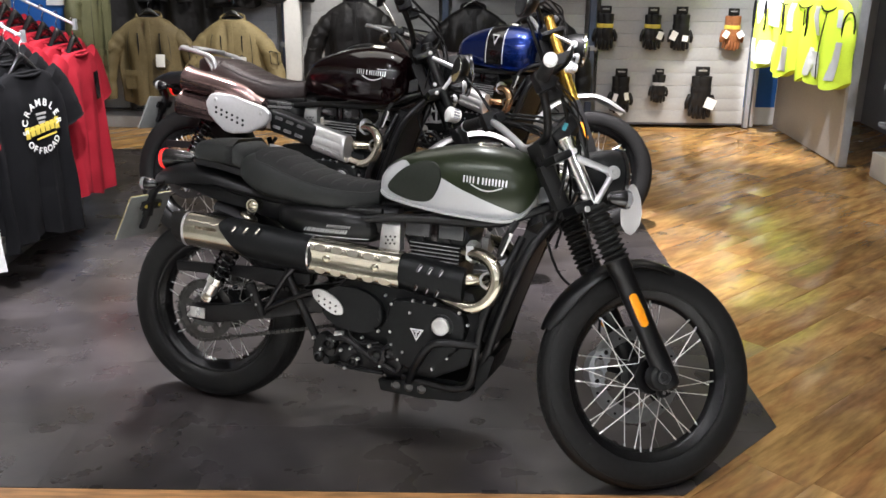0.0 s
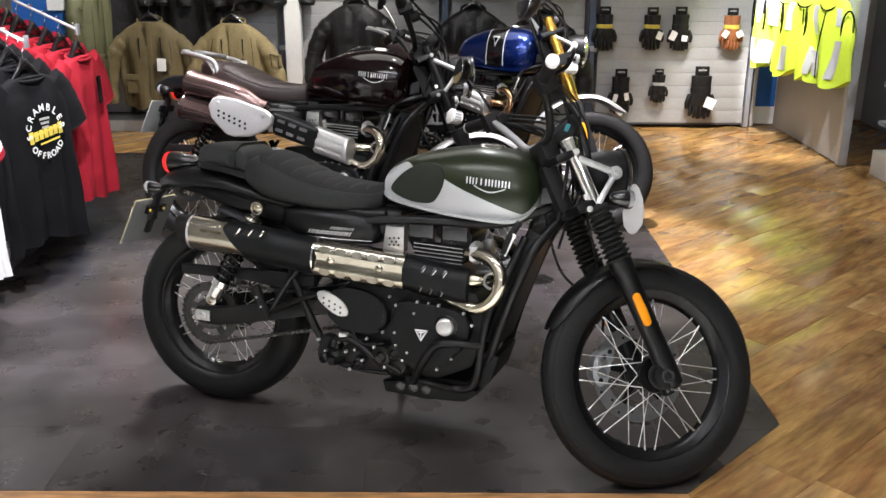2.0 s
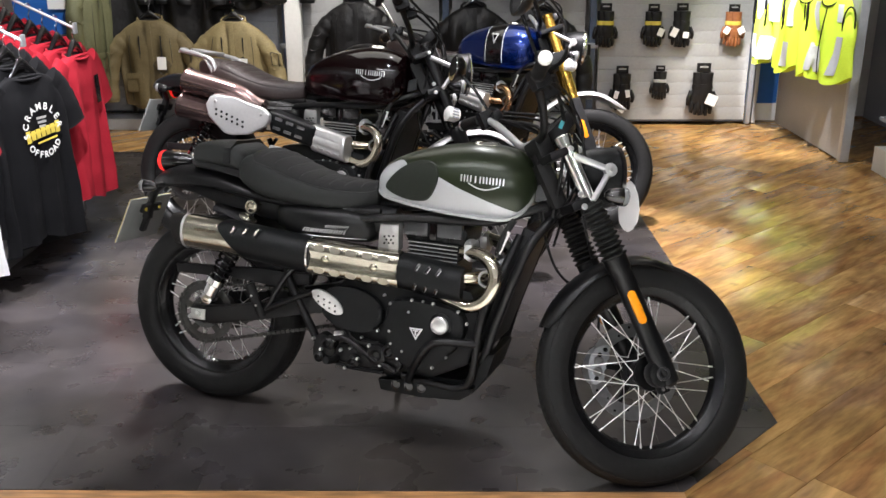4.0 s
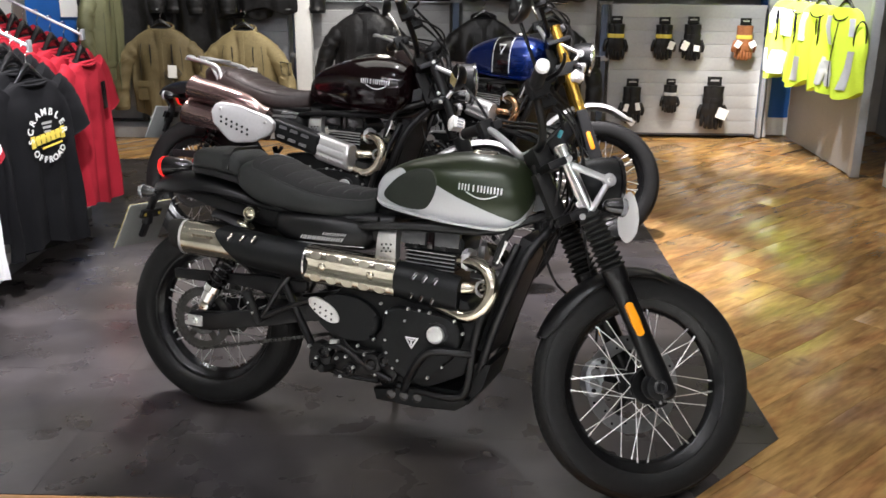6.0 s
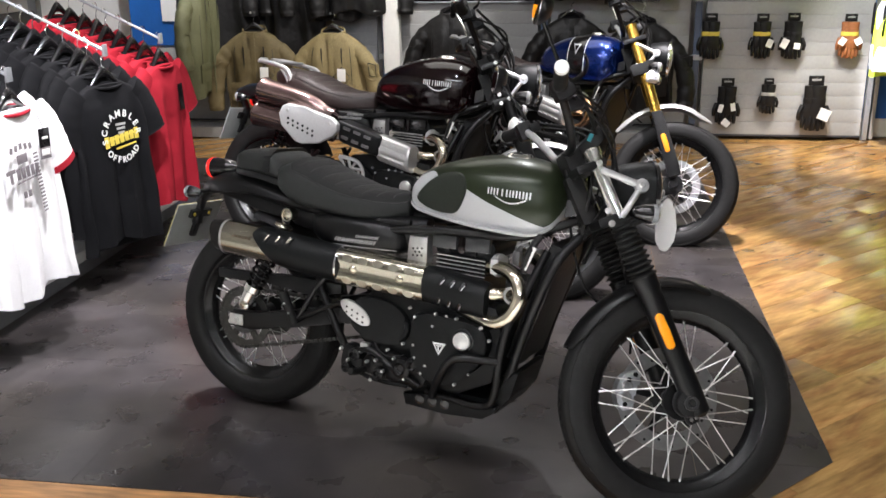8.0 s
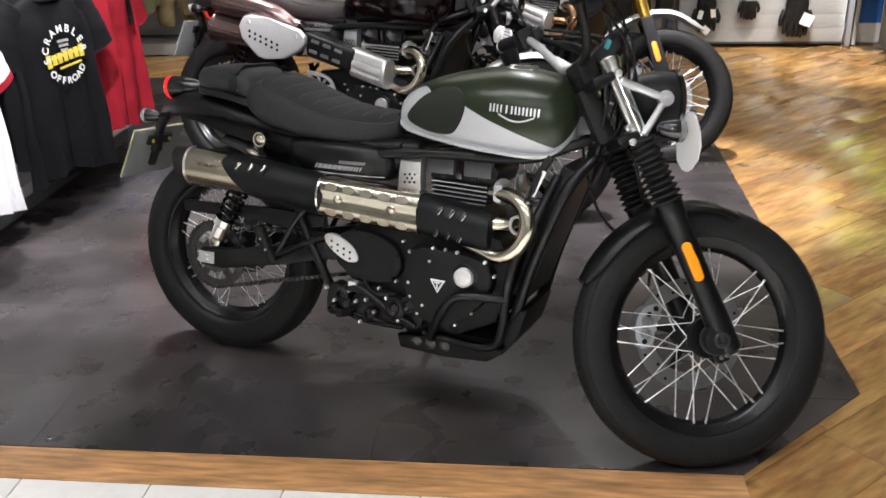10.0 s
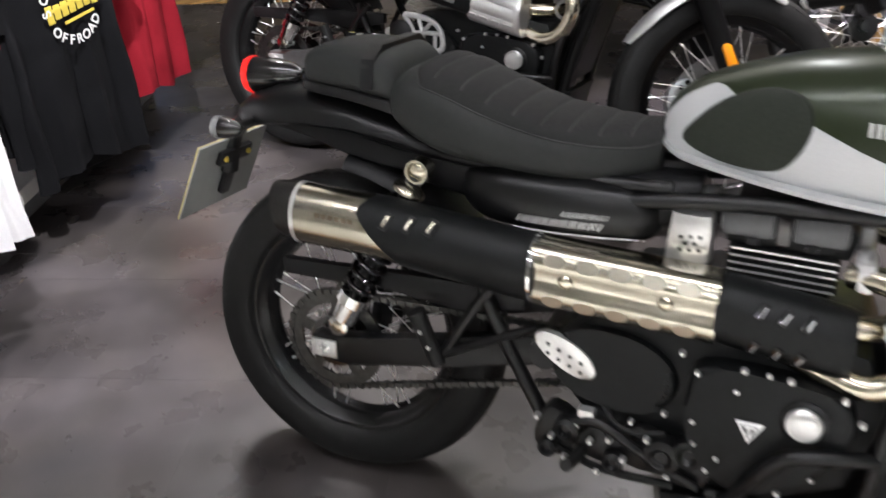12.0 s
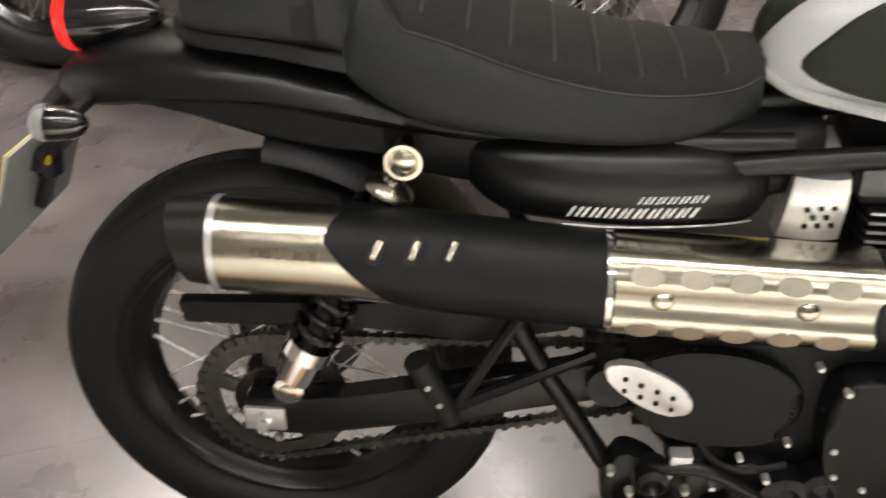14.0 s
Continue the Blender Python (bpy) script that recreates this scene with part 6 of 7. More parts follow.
    # handlebar
    for s in (-1, 1):
        bm = B()
        tube(bm, [(0.0, 0, 0.715), (0.0, s * 0.09, 0.722), (0.0, s * 0.15, 0.770), (-0.010, s * 0.215, 0.836), (-0.022, s * 0.285, 0.862), (-0.036, s * 0.360, 0.872)], 0.0115, 14)
        part("handlebar", bm, opt["bar_mat"] if s > 0 else blk, root, "tapered handlebar", S)
        bm = B()
        a, b = Vector((-0.020, s * 0.262, 0.858)), Vector((-0.037, s * 0.376, 0.874))
        prof = [(0.014, 0.0), (0.021, 0.003)] + [(0.0175 + 0.001 * (i % 2), 0.008 + 0.008 * i) for i in range(13)] + [(0.019, 0.117), (0.013, 0.120)]
        lathe(bm, prof, a, b - a, 18)
        grip = part("grip", bm, M["rubber"], root, "ribbed rubber grip", S)
        bm = B()
        lathe(bm, [(0.008, 0.113), (0.0175, 0.117), (0.0175, 0.131), (0.014, 0.134), (0.002, 0.134)], a, b - a, 20)
        part("bar_end", bm, opt.get("bar_end", M["chrome"]), grip)
        bm = B()
        box(bm, (0.045, 0.045, 0.055), (-0.014, s * 0.240, 0.850), 0.010)
        box(bm, (0.03, 0.04, 0.03), (0.011, s * 0.215, 0.846), 0.008)
        part("switch_block", bm, M["plastic"], root, "", S)
        bm = B()
        tube(bm, [(0.026, s * 0.225, 0.862), (0.046, s * 0.27, 0.864), (0.038, s * 0.34, 0.872), (0.018, s * 0.405, 0.880)], lambda t: 0.0065 - 0.0015 * t, 8, 6, True, 0.7)
        part("lever", bm, M["black"] if not gold else M["alu_dull"], root, "brake lever" if s < 0 else "clutch lever", S)
        bm = B()
        tube(bm, [(0.004, s * 0.245, 0.880), (0.0, s * 0.265, 0.95), (-0.01, s * 0.30, 1.02)], 0.005, 8)
        mi = part("mirror_stem", bm, M["black"] if opt.get("black_mirror") else M["chrome"], root, "", S)
        bm = B()
        fwd = Vector((math.cos(RAKE), 0, -math.sin(RAKE)))
        e = Vector((math.sin(RAKE), 0, math.cos(RAKE)))
        o = Vector((-0.01, s * 0.325, 1.045))
        rings = []
        for d, k in ((0.030, 0.25), (0.026, 0.6), (0.014, 0.9), (0.0, 1.0), (-0.006, 1.0), (-0.007, 0.93)):
            rings.append([o + fwd * d + (Vector((0, 1, 0)) * math.cos(a) * 0.062 + e * math.sin(a) * 0.042) * k for a in [j * math.tau / 28 for j in range(28)]])
        loft(bm, rings)
        part("mirror_shell", bm, blk, mi, "", Matrix.Identity(4))
        bm = B()
        loft(bm, [[o + fwd * d + (Vector((0, 1, 0)) * math.cos(a) * 0.057 + e * math.sin(a) * 0.037) for a in [j * math.tau / 28 for j in range(28)]] for d in (-0.0085, -0.0065)])
        part("mirror_glass", bm, M["glass"], mi, "", Matrix.Identity(4))
    # cables
    rc = random.Random(len(name) + int(opt["turn"] * 10))
    for k in range(7):
        s = -1 if k % 2 else 1
        a = (0.02 + rc.uniform(-0.01, 0.02), s * rc.uniform(0.17, 0.23), 0.835 + rc.uniform(-0.02, 0.03))
        b = (0.09 + rc.uniform(-0.03, 0.04), s * rc.uniform(0.03, 0.12), 0.72 + rc.uniform(-0.04, 0.05))
        c = (0.05 + rc.uniform(-0.04, 0.04), s * rc.uniform(0.02, 0.10), 0.58 + rc.uniform(-0.04, 0.04))
        d = (-0.02 + rc.uniform(-0.02, 0.02), s * rc.uniform(0.0, 0.03), 0.50 + rc.uniform(-0.02, 0.03))
        bm = B()
        tube(bm, [a, b, c, d], rc.choice((0.003, 0.0042, 0.0055)), 7)
        part("cable", bm, M["rubber"], root, "", S)
    bolts(root, [(0.045, -0.119, 0.655), (0.014, -0.119, 0.495), (0.018, -0.119, 0.530)], 0.009, 0.007, -1, M["alu"], "clamp_bolt", S)
    for k, pts in enumerate(([(0.02, -0.20, 0.83), (0.10, -0.10, 0.72), (0.09, -0.05, 0.58), (0.0, -0.03, 0.50)], [(0.0, 0.22, 0.84), (0.11, 0.12, 0.70), (0.07, 0.06, 0.56), (-0.05, 0.05, 0.42)],
                             [(0.03, 0.20, 0.85), (0.14, 0.04, 0.72), (0.08, 0.04, 0.52), (0.03, 0.075, 0.25), (-0.02, 0.07, 0.14)], [(-0.01, 0.02, 0.66), (-0.06, 0.03, 0.50), (-0.075, 0.04, 0.36), (-0.03, 0.06, 0.27)])):
        bm = B()
        tube(bm, pts, 0.004, 7)
        part("cable", bm, M["rubber"], root, "", S)
    return root, S


LEAN = 9.3


def stand_at(x, y, yaw, lean, scale=1.0):
    return Matrix.Translation((x, y, 0.0)) @ Matrix.Rotation(radians(yaw), 4, "Z") @ Matrix.Rotation(radians(-lean), 4, "X") @ Matrix.Diagonal((scale, scale, scale, 1))


bike_one, S_one = build_motorcycle("motorcycle", stand_at(0, 0, -17.8, LEAN), "matte khaki and silver scrambler motorcycle leaning on its side stand", dict(
    turn=34.5, rake=28.0, foot=(1.3936, -0.043, 0.287), front_r=0.3205, swing=M["black"], spring=M["black_gloss"], cam_panel=M["graphite"], pipe=M["pipe"], exhaust="single",
    paint=[M["khaki_paint"], M["silver_paint"]], split=TANK_SPLIT, tank_label="matte khaki fuel tank with silver lower panel", knee=True, mark=True,
    seat=(M["seat"], M["seat_top"]), seat_label="black ribbed bench seat", pillion=True, fork=M["chrome"], fender_paint=M["black"],
    fender_label="satin black front fender", bar_mat=M["alu_dull"], black_mirror=True, fender=(71, 158), bar_end=M["paper"]))

bike_two, S_two = build_motorcycle("motorcycle", stand_at(-0.49, 1.63, -20, 9, 1.07), "black cherry scrambler motorcycle with brown seat and silver rack", dict(
    turn=28, swing=M["disc"], spring=M["black_gloss"], cam_panel=M["black_gloss"], pipe=M["pipe"], exhaust="twin",
    paint=[M["maroon"]], tank_label="gloss black cherry fuel tank", mark=True, tank_rise=1.12, seat=(M["brown_seat"], M["brown_seat"]), seat_label="dark brown leather seat",
    tail=0.08, rack=True, wrapped=(0.040, -0.150, 0.385), fork=M["black"], gaiter=False, fender_paint=M["alu_dull"], fender_label="silver front fender", bar_mat=M["black"], fender=(60, 150)))

bike_three, S_three = build_motorcycle("motorcycle", Matrix.Translation((0, 0, 0.075)) @ stand_at(0.30, 2.685, -31, 9, 1.0), "cobalt blue scrambler motorcycle with gold forks", dict(
    turn=28, swing=M["alu_dull"], spring=M["gold"], cam_panel=M["black_gloss"], pipe=M["bronze"], exhaust="twin",
    paint=[M["blue_paint"], M["black_gloss"]], drop=0.075, bands=[(0.805, 0.91, 1)], tank_label="cobalt blue fuel tank with a black band", triangle=True, low_silencers=0.13, tank_rise=1.16,
    seat=(M["brown_seat"], M["brown_seat"]), seat_label="dark brown leather seat", tail=0.08, rack=True, wrapped=(0.075, -0.150, 0.44), fork=M["black"], gold=True, fender_paint=M["alu_dull"],
    fender_label="silver front fender", bar_mat=M["alu_dull"], fender=(60, 150)))

# tags hung on the khaki bike
bm = B()
rings = []
for z, w in ((0.0, 0.004), (-0.012, 0.016), (-0.045, 0.030), (-0.085, 0.036), (-0.12, 0.031), (-0.142, 0.015), (-0.148, 0.003)):
    rings.append([(-0.0015, -w, z), (0.0015, -w, z), (0.0015, w, z), (-0.0015, w, z)])
loft(bm, rings)
tag = link("price_tag", bm, M["paper"])
tag.matrix_world = stand_at(0, 0, -17.8, LEAN) @ S_one @ Matrix.Translation((0.228, 0.0, 0.503)) @ Matrix.Rotation(radians(28), 4, "Y") @ Matrix.Rotation(radians(32), 4, "Z")
tagged(tag, "white rounded card tag hanging from the headlight", "tag")

S1 = stand_at(0, 0, -17.8, LEAN)
bm = B()
box(bm, (0.012, 0.004, 0.022), (0, 0, 0), 0.002)
clip = link("lever_clip", bm, M["teal"])
clip.matrix_world = S1 @ pose(1.148, -0.112, 0.978, 0, 20, 0)
tagged(clip, "small teal plastic clip on the front lever", "clip")

# ---- clothing: x across, -y to the front, z down from the hanger's hook at 0 ----


def cloth_ring(z, hw, th, fold, phase, n=44, yc=0.0, xc=0.0, waves=5.0):
    out = []
    for k in range(n):
        a = k * math.tau / n
        ca, sa = math.cos(a), math.sin(a)
        x = hw * math.copysign(abs(ca) ** 0.7, ca)
        y = th * math.copysign(abs(sa) ** 0.8, sa)
        f = fold * (math.sin(x * waves * 6.3 + phase) + 0.6 * math.sin(x * waves * 11.1 + phase * 2.3 + z * 5))
        out.append((xc + x * (1 + 0.02 * math.sin(z * 21 + phase)), yc + y + f, z + 0.012 * fold / 0.012 * math.sin(x * 17 + phase) * (1 if fold > 0.006 else 0)))
    return out


def hanger(root, w=0.20, z=-0.07):
    bm = B()
    tube(bm, [(0.0, 0, z), (0.0, 0, z + 0.035), (0.012, 0, z + 0.052), (0.018, 0, z + 0.068), (0.010, 0, z + 0.082), (-0.008, 0, z + 0.084), (-0.016, 0, z + 0.074)], 0.0022, 7)
    part("hanger_hook", bm, M["chrome"], root)
    bm = B()
    pts = glide([Vector(p) for p in ((-w, 0, z - 0.118), (-w * 0.55, 0, z - 0.062), (-w * 0.2, 0, z - 0.018), (0, 0, z - 0.004), (w * 0.2, 0, z - 0.018), (w * 0.55, 0, z - 0.062), (w, 0, z - 0.118))], 4)
    rings = []
    for i, p in enumerate(pts):
        f = 1 - abs(2 * i / (len(pts) - 1) - 1)
        ry, rz = 0.009 + 0.005 * f, 0.010 + 0.016 * f ** 1.5
        rings.append([(p.x, p.y + ry * math.cos(a), p.z - rz * 0.4 + rz * math.sin(a)) for a in [k * math.tau / 10 for k in range(10)]])
    loft(bm, rings)
    part("hanger_bar", bm, M["black_gloss"], root, "black plastic hanger")


def torso(rows, fold, phase, material, root, name="body", n=48, waves=5.0):
    """rows: (z, half width, half depth, fold share, forward shift)"""
    bm = B()
    rings = []
    tab = glide([Vector((r[0], r[1], r[2])) for r in rows], 4)
    tab2 = glide([Vector((r[0], r[3], r[4])) for r in rows], 4)
    for p, q in zip(tab, tab2):
        rings.append(cloth_ring(p.x, p.y, max(p.z, 0.004), fold * max(q.y, 0), phase, n, q.z, 0.0, waves))
    loft(bm, rings)
    return part(name, bm, material, root, angle=80)


def sleeve_tube(root, s, pts, r0, r1, material, name="sleeve", flat=0.55, crease=0.0, n=16):
    bm = B()
    ps = glide([Vector(p) for p in pts], 7)
    rings = []
    for i, p in enumerate(ps):
        t = (ps[min(i + 1, len(ps) - 1)] - ps[max(i - 1, 0)]).normalized()
        a = Vector((0, 1, 0))
        b = t.cross(a).normalized()
        f = i / (len(ps) - 1)
        rr = r0 + (r1 - r0) * f
        rr *= 1 + crease * math.sin(f * 38 + s) + crease * 0.6 * math.sin(f * 71)
        rings.append([p + (a * math.cos(k * math.tau / n) * flat + b * math.sin(k * math.tau / n)) * rr * (1 + crease * 0.5 * math.sin(k * 2 + f * 9)) for k in range(n)])
    loft(bm, rings)
    return part(name, bm, material, root, angle=80)


def collar_ring(root, material, z, w, d, r=0.008, tilt=0.03):
    bm = B()
    pts = [(w * math.cos(a), d * math.sin(a), z + (tilt * (0.5 + 0.5 * math.sin(a)))) for a in [k * math.tau / 20 for k in range(21)]]
    tube(bm, pts, r, 7, 1)
    return part("collar", bm, material, root)


def chest_patch(root, name, x, z, sx, sz, material, y=-0.052, tilt=0.0, label=""):
    bm = B()
    box(bm, (sx, 0.0016, sz), (0, 0, 0), 0.0005)
    return part(name, bm, material, root, label, Matrix.Translation((x, y, z)) @ Matrix.Rotation(radians(tilt), 4, "Y"))


def t_shirt(m, cloth, label, phase, trim=None, art="", tag=False, group="t-shirts on the rack", hem=-0.815):
    root = thing("t_shirt", m, label, "t-shirt", group)
    hanger(root, 0.13)
    rows = [(hem, 0.222, 0.036, 1.0, 0.0), (-0.70, 0.216, 0.038, 0.95, 0), (-0.50, 0.208, 0.040, 0.7, 0), (-0.33, 0.205, 0.042, 0.3, 0), (-0.24, 0.198, 0.040, 0.1, 0), (-0.185, 0.180, 0.034, 0, 0), (-0.152, 0.130, 0.032, 0, 0), (-0.136, 0.092, 0.034, 0, 0)]
    torso(rows, 0.021, phase, cloth, root, n=72, waves=7.5)
    for s in (-1, 1):
        sleeve_tube(root, s, [(s * 0.135, 0, -0.175), (s * 0.180, 0, -0.225), (s * 0.222, 0, -0.315), (s * 0.245, 0, -0.385)], 0.070, 0.082, cloth, "sleeve", 0.40, 0.02)
        if trim:
            sleeve_tube(root, s, [(s * 0.2385, 0, -0.366), (s * 0.2465, 0, -0.390)], 0.083, 0.085, trim, "sleeve_trim", 0.42)
    collar_ring(root, trim or cloth, -0.152, 0.090, 0.040, 0.0065, 0.026)
    bm = B()
    loft(bm, [[(0.088 * k * math.cos(a), 0.036 * k * math.sin(a), -0.136 + 0.010 * math.sin(a)) for a in [q * math.tau / 20 for q in range(20)]] for k in (1.0, 0.5, 0.05)])
    part("neck_opening", bm, M["black_cloth"] if not trim else M["print_grey"], root)
    def letters(text, cx, cz, r, a0, step, size, inward=False):
        for k, ch in enumerate(text):
            a = radians(a0 + step * k)
            c = bpy.data.curves.new("print_letter", "FONT")
            c.body, c.size, c.extrude, c.offset = ch, size, 0.0006, 0.0008
            c.align_x, c.align_y = "CENTER", "CENTER"
            c.materials.append(M["print_white"])
            ob = new("print_letter", c)
            ob.parent = root
            tilt = math.degrees(a) - 90 + (180 if inward else 0)
            ob.matrix_local = Matrix.Translation((cx + r * math.cos(a), -0.0605, cz + r * math.sin(a))) @ Matrix.Rotation(radians(-tilt), 4, "Y") @ Matrix.Rotation(radians(90), 4, "X")

    if art == "arc":
        cx, cz = 0.010, -0.358
        letters("SCRAMBLER", cx, cz, 0.094, 190, -23.5, 0.041)
        letters("OFFROAD", cx, cz - 0.016, 0.094, 218, 17.5, 0.038, True)
        for k in range(3):
            chest_patch(root, "print_mark", cx, cz + 0.048 - 0.018 * k, 0.056 - 0.010 * k, 0.010, M["slat"], -0.0600)
        for k in range(7):
            h = 0.050 if k in (0, 6) else 0.040
            chest_patch(root, "print_mark", cx - 0.084 + 0.028 * k, cz - 0.022 + 0.003 * k, 0.023, h, M["print_yellow"], -0.0600, -4)
        chest_patch(root, "print_mark", cx, cz - 0.006, 0.180, 0.010, M["print_yellow"], -0.0602, -6)
        chest_patch(root, "print_mark", cx + 0.02, cz - 0.050, 0.115, 0.008, M["print_yellow"], -0.0600, -6)
    if art == "grey":
        cx, up = -0.055, 0.05
        for k in range(5):
            chest_patch(root, "print_mark", cx - 0.052 + 0.026 * k, up - 0.305 - 0.004 * abs(k - 2), 0.015, 0.022, M["print_grey"], -0.0600, 6 * (2 - k))
        chest_patch(root, "print_mark", cx, up - 0.350, 0.055, 0.032, M["print_grey"], -0.0600, -3)
        chest_patch(root, "print_mark", cx - 0.070, up - 0.402, 0.014, 0.050, M["print_grey"], -0.0600, -3)
        chest_patch(root, "print_mark", cx - 0.070, up - 0.385, 0.050, 0.014, M["print_grey"], -0.0602, -3)
        for k in range(5):
            chest_patch(root, "print_mark", cx - 0.030 + 0.026 * k, up - 0.400, 0.019, 0.040, M["print_grey"], -0.0600, -3)
        chest_patch(root, "print_mark", cx + 0.015, up - 0.428, 0.115, 0.006, M["print_grey"], -0.0600, -4)
        for k in range(2):
            chest_patch(root, "print_mark", cx - 0.01 + 0.026 * k, up - 0.478, 0.018, 0.024, M["print_grey"], -0.0600, -3)
        for k in range(17):
            chest_patch(root, "print_mark", cx + 0.072 + 0.0012 * k, up - 0.345 - 0.0135 * k, 0.024, 0.007, M["print_grey"], -0.0610, -4)
    if tag:
        chest_patch(root, "swing_tag", 0.075, -0.250, 0.062, 0.070, M["black_gloss"], -0.066, 3, "black swing tag on a cord")
        chest_patch(root, "tag_print", 0.078, -0.250, 0.034, 0.010, M["paper"], -0.0675, 3)
        chest_patch(root, "tag_print", 0.073, -0.305, 0.060, 0.042, M["print_grey"], -0.066, 3)
        chest_patch(root, "tag_print", 0.073, -0.302, 0.045, 0.022, M["paper"], -0.0675, 3)
        bm = B()
        tube(bm, [(0.055, -0.035, -0.125), (0.066, -0.058, -0.17), (0.078, -0.066, -0.217)], 0.0012, 5)
        part("tag_cord", bm, M["plastic"], root)
    return root


def jacket(m, cloth, label, phase, length=0.66, tag=True, group="jackets on the back wall", arms=0.09, details=True, open_front=False):
    root = thing("jacket", m, label, "jacket", group)
    hanger(root, 0.165)
    L = length + 0.10
    rows = [(-L, 0.228, 0.062, 1.0, 0), (-L + 0.02, 0.236, 0.070, 1.0, 0), (-L * 0.75, 0.240, 0.076, 0.9, 0), (-L * 0.55, 0.243, 0.085, 0.8, 0), (-0.31, 0.246, 0.085, 0.5, 0), (-0.235, 0.232, 0.076, 0.25, 0), (-0.185, 0.186, 0.064, 0.1, 0), (-0.15, 0.130, 0.056, 0, 0), (-0.13, 0.092, 0.052, 0, 0)]
    torso(rows, 0.026, phase, cloth, root, waves=4.6)
    for s in (-1, 1):
        sleeve_tube(root, s, [(s * 0.150, 0, -0.245), (s * 0.222, -0.01, -0.300), (s * (0.270 + arms * 0.2), -0.02, -0.40), (s * (0.302 + arms * 0.35), -0.035, -0.57), (s * (0.296 + arms * 0.42), -0.05, -0.71)], 0.066, 0.064, cloth, "sleeve", 0.85, 0.05)
        sleeve_tube(root, s, [(s * (0.296 + arms * 0.42), -0.048, -0.695), (s * (0.294 + arms * 0.43), -0.052, -0.735)], 0.065, 0.058, cloth, "cuff", 0.75)
        for k in range(3):
            bm = B()
            tube(bm, [(s * (0.262 + 0.02 * k), -0.078, -0.35 - 0.11 * k), (s * (0.295 + 0.022 * k), -0.086, -0.372 - 0.11 * k), (s * (0.33 + 0.022 * k), -0.080, -0.36 - 0.11 * k)], 0.004, 6)
            part("sleeve_crease", bm, cloth, root)
    bm = B()
    rings = []
    for z, w, d in ((-0.150, 0.108, 0.066), (-0.128, 0.100, 0.064), (-0.112, 0.097, 0.062), (-0.108, 0.090, 0.056), (-0.128, 0.086, 0.050)):
        rings.append([(w * math.cos(a), d * math.sin(a), z + 0.026 * math.sin(a)) for a in [k * math.tau / 24 for k in range(24)]])
    loft(bm, rings, False)
    part("collar", bm, cloth, root)
    bm = B()
    loft(bm, [[(0.090 * k * math.cos(a), 0.056 * k * math.sin(a), -0.122 + 0.026 * math.sin(a) - 0.008 * (1 - k)) for a in [q * math.tau / 24 for q in range(24)]] for k in (1.0, 0.6, 0.05)])
    part("neck_lining", bm, M["black_cloth"], root)
    if details:
        for x in (-0.155, 0.155):
            bm = B()
            tube(bm, [(x * 0.92, -0.070, -0.235), (x, -0.086, -0.33), (x * 1.02, -0.082, -0.50), (x * 1.02, -0.078, -L + 0.04)], 0.0022, 6)
            part("panel_seam", bm, M["leather"], root)
        bm = B()
        prof = [(0.288, -0.075, -0.350), (0.345, -0.075, -0.362), (0.352, -0.080, -0.452), (0.298, -0.080, -0.444), (0.288, -0.075, -0.350)]
        tube(bm, prof, 0.0035, 6, 1)
        part("pocket_piping", bm, M["leather"], root)
        bm = B()
        box(bm, (0.035, 0.006, L - 0.14), (0.0, -0.088, -(L + 0.12) / 2), 0.002)
        part("front_placket", bm, cloth, root)
        for x in (-0.075, 0.085):
            chest_patch(root, "chest_zip", x, -0.32, 0.010, 0.16, M["leather"], -0.093)
        for x in (-0.13, 0.13):
            bm = B()
            box(bm, (0.125, 0.014, 0.135), (x, -0.080, -L + 0.17), 0.008)
            part("pocket", bm, cloth, root)
            bm = B()
            box(bm, (0.130, 0.010, 0.045), (x, -0.090, -L + 0.225), 0.006)
            part("pocket_flap", bm, cloth, root)
        bm = B()
        box(bm, (0.07, 0.012, 0.085), (0.335, -0.065, -0.40), 0.008)
        part("arm_pocket", bm, cloth, root)
    if tag:
        bm = B()
        tube(bm, [(0.085 + dx, -0.108, -0.455 + dz) for dx, dz in ((0, 0.075), (0.068, 0), (0, -0.075), (-0.068, 0), (0, 0.075))], 0.0035, 6, 1)
        part("diamond_print", bm, M["leather"], root)
        chest_patch(root, "price_tag", 0.085, -0.44, 0.066, 0.095, M["paper"], -0.115, 2, "white paper price tag")
    return root


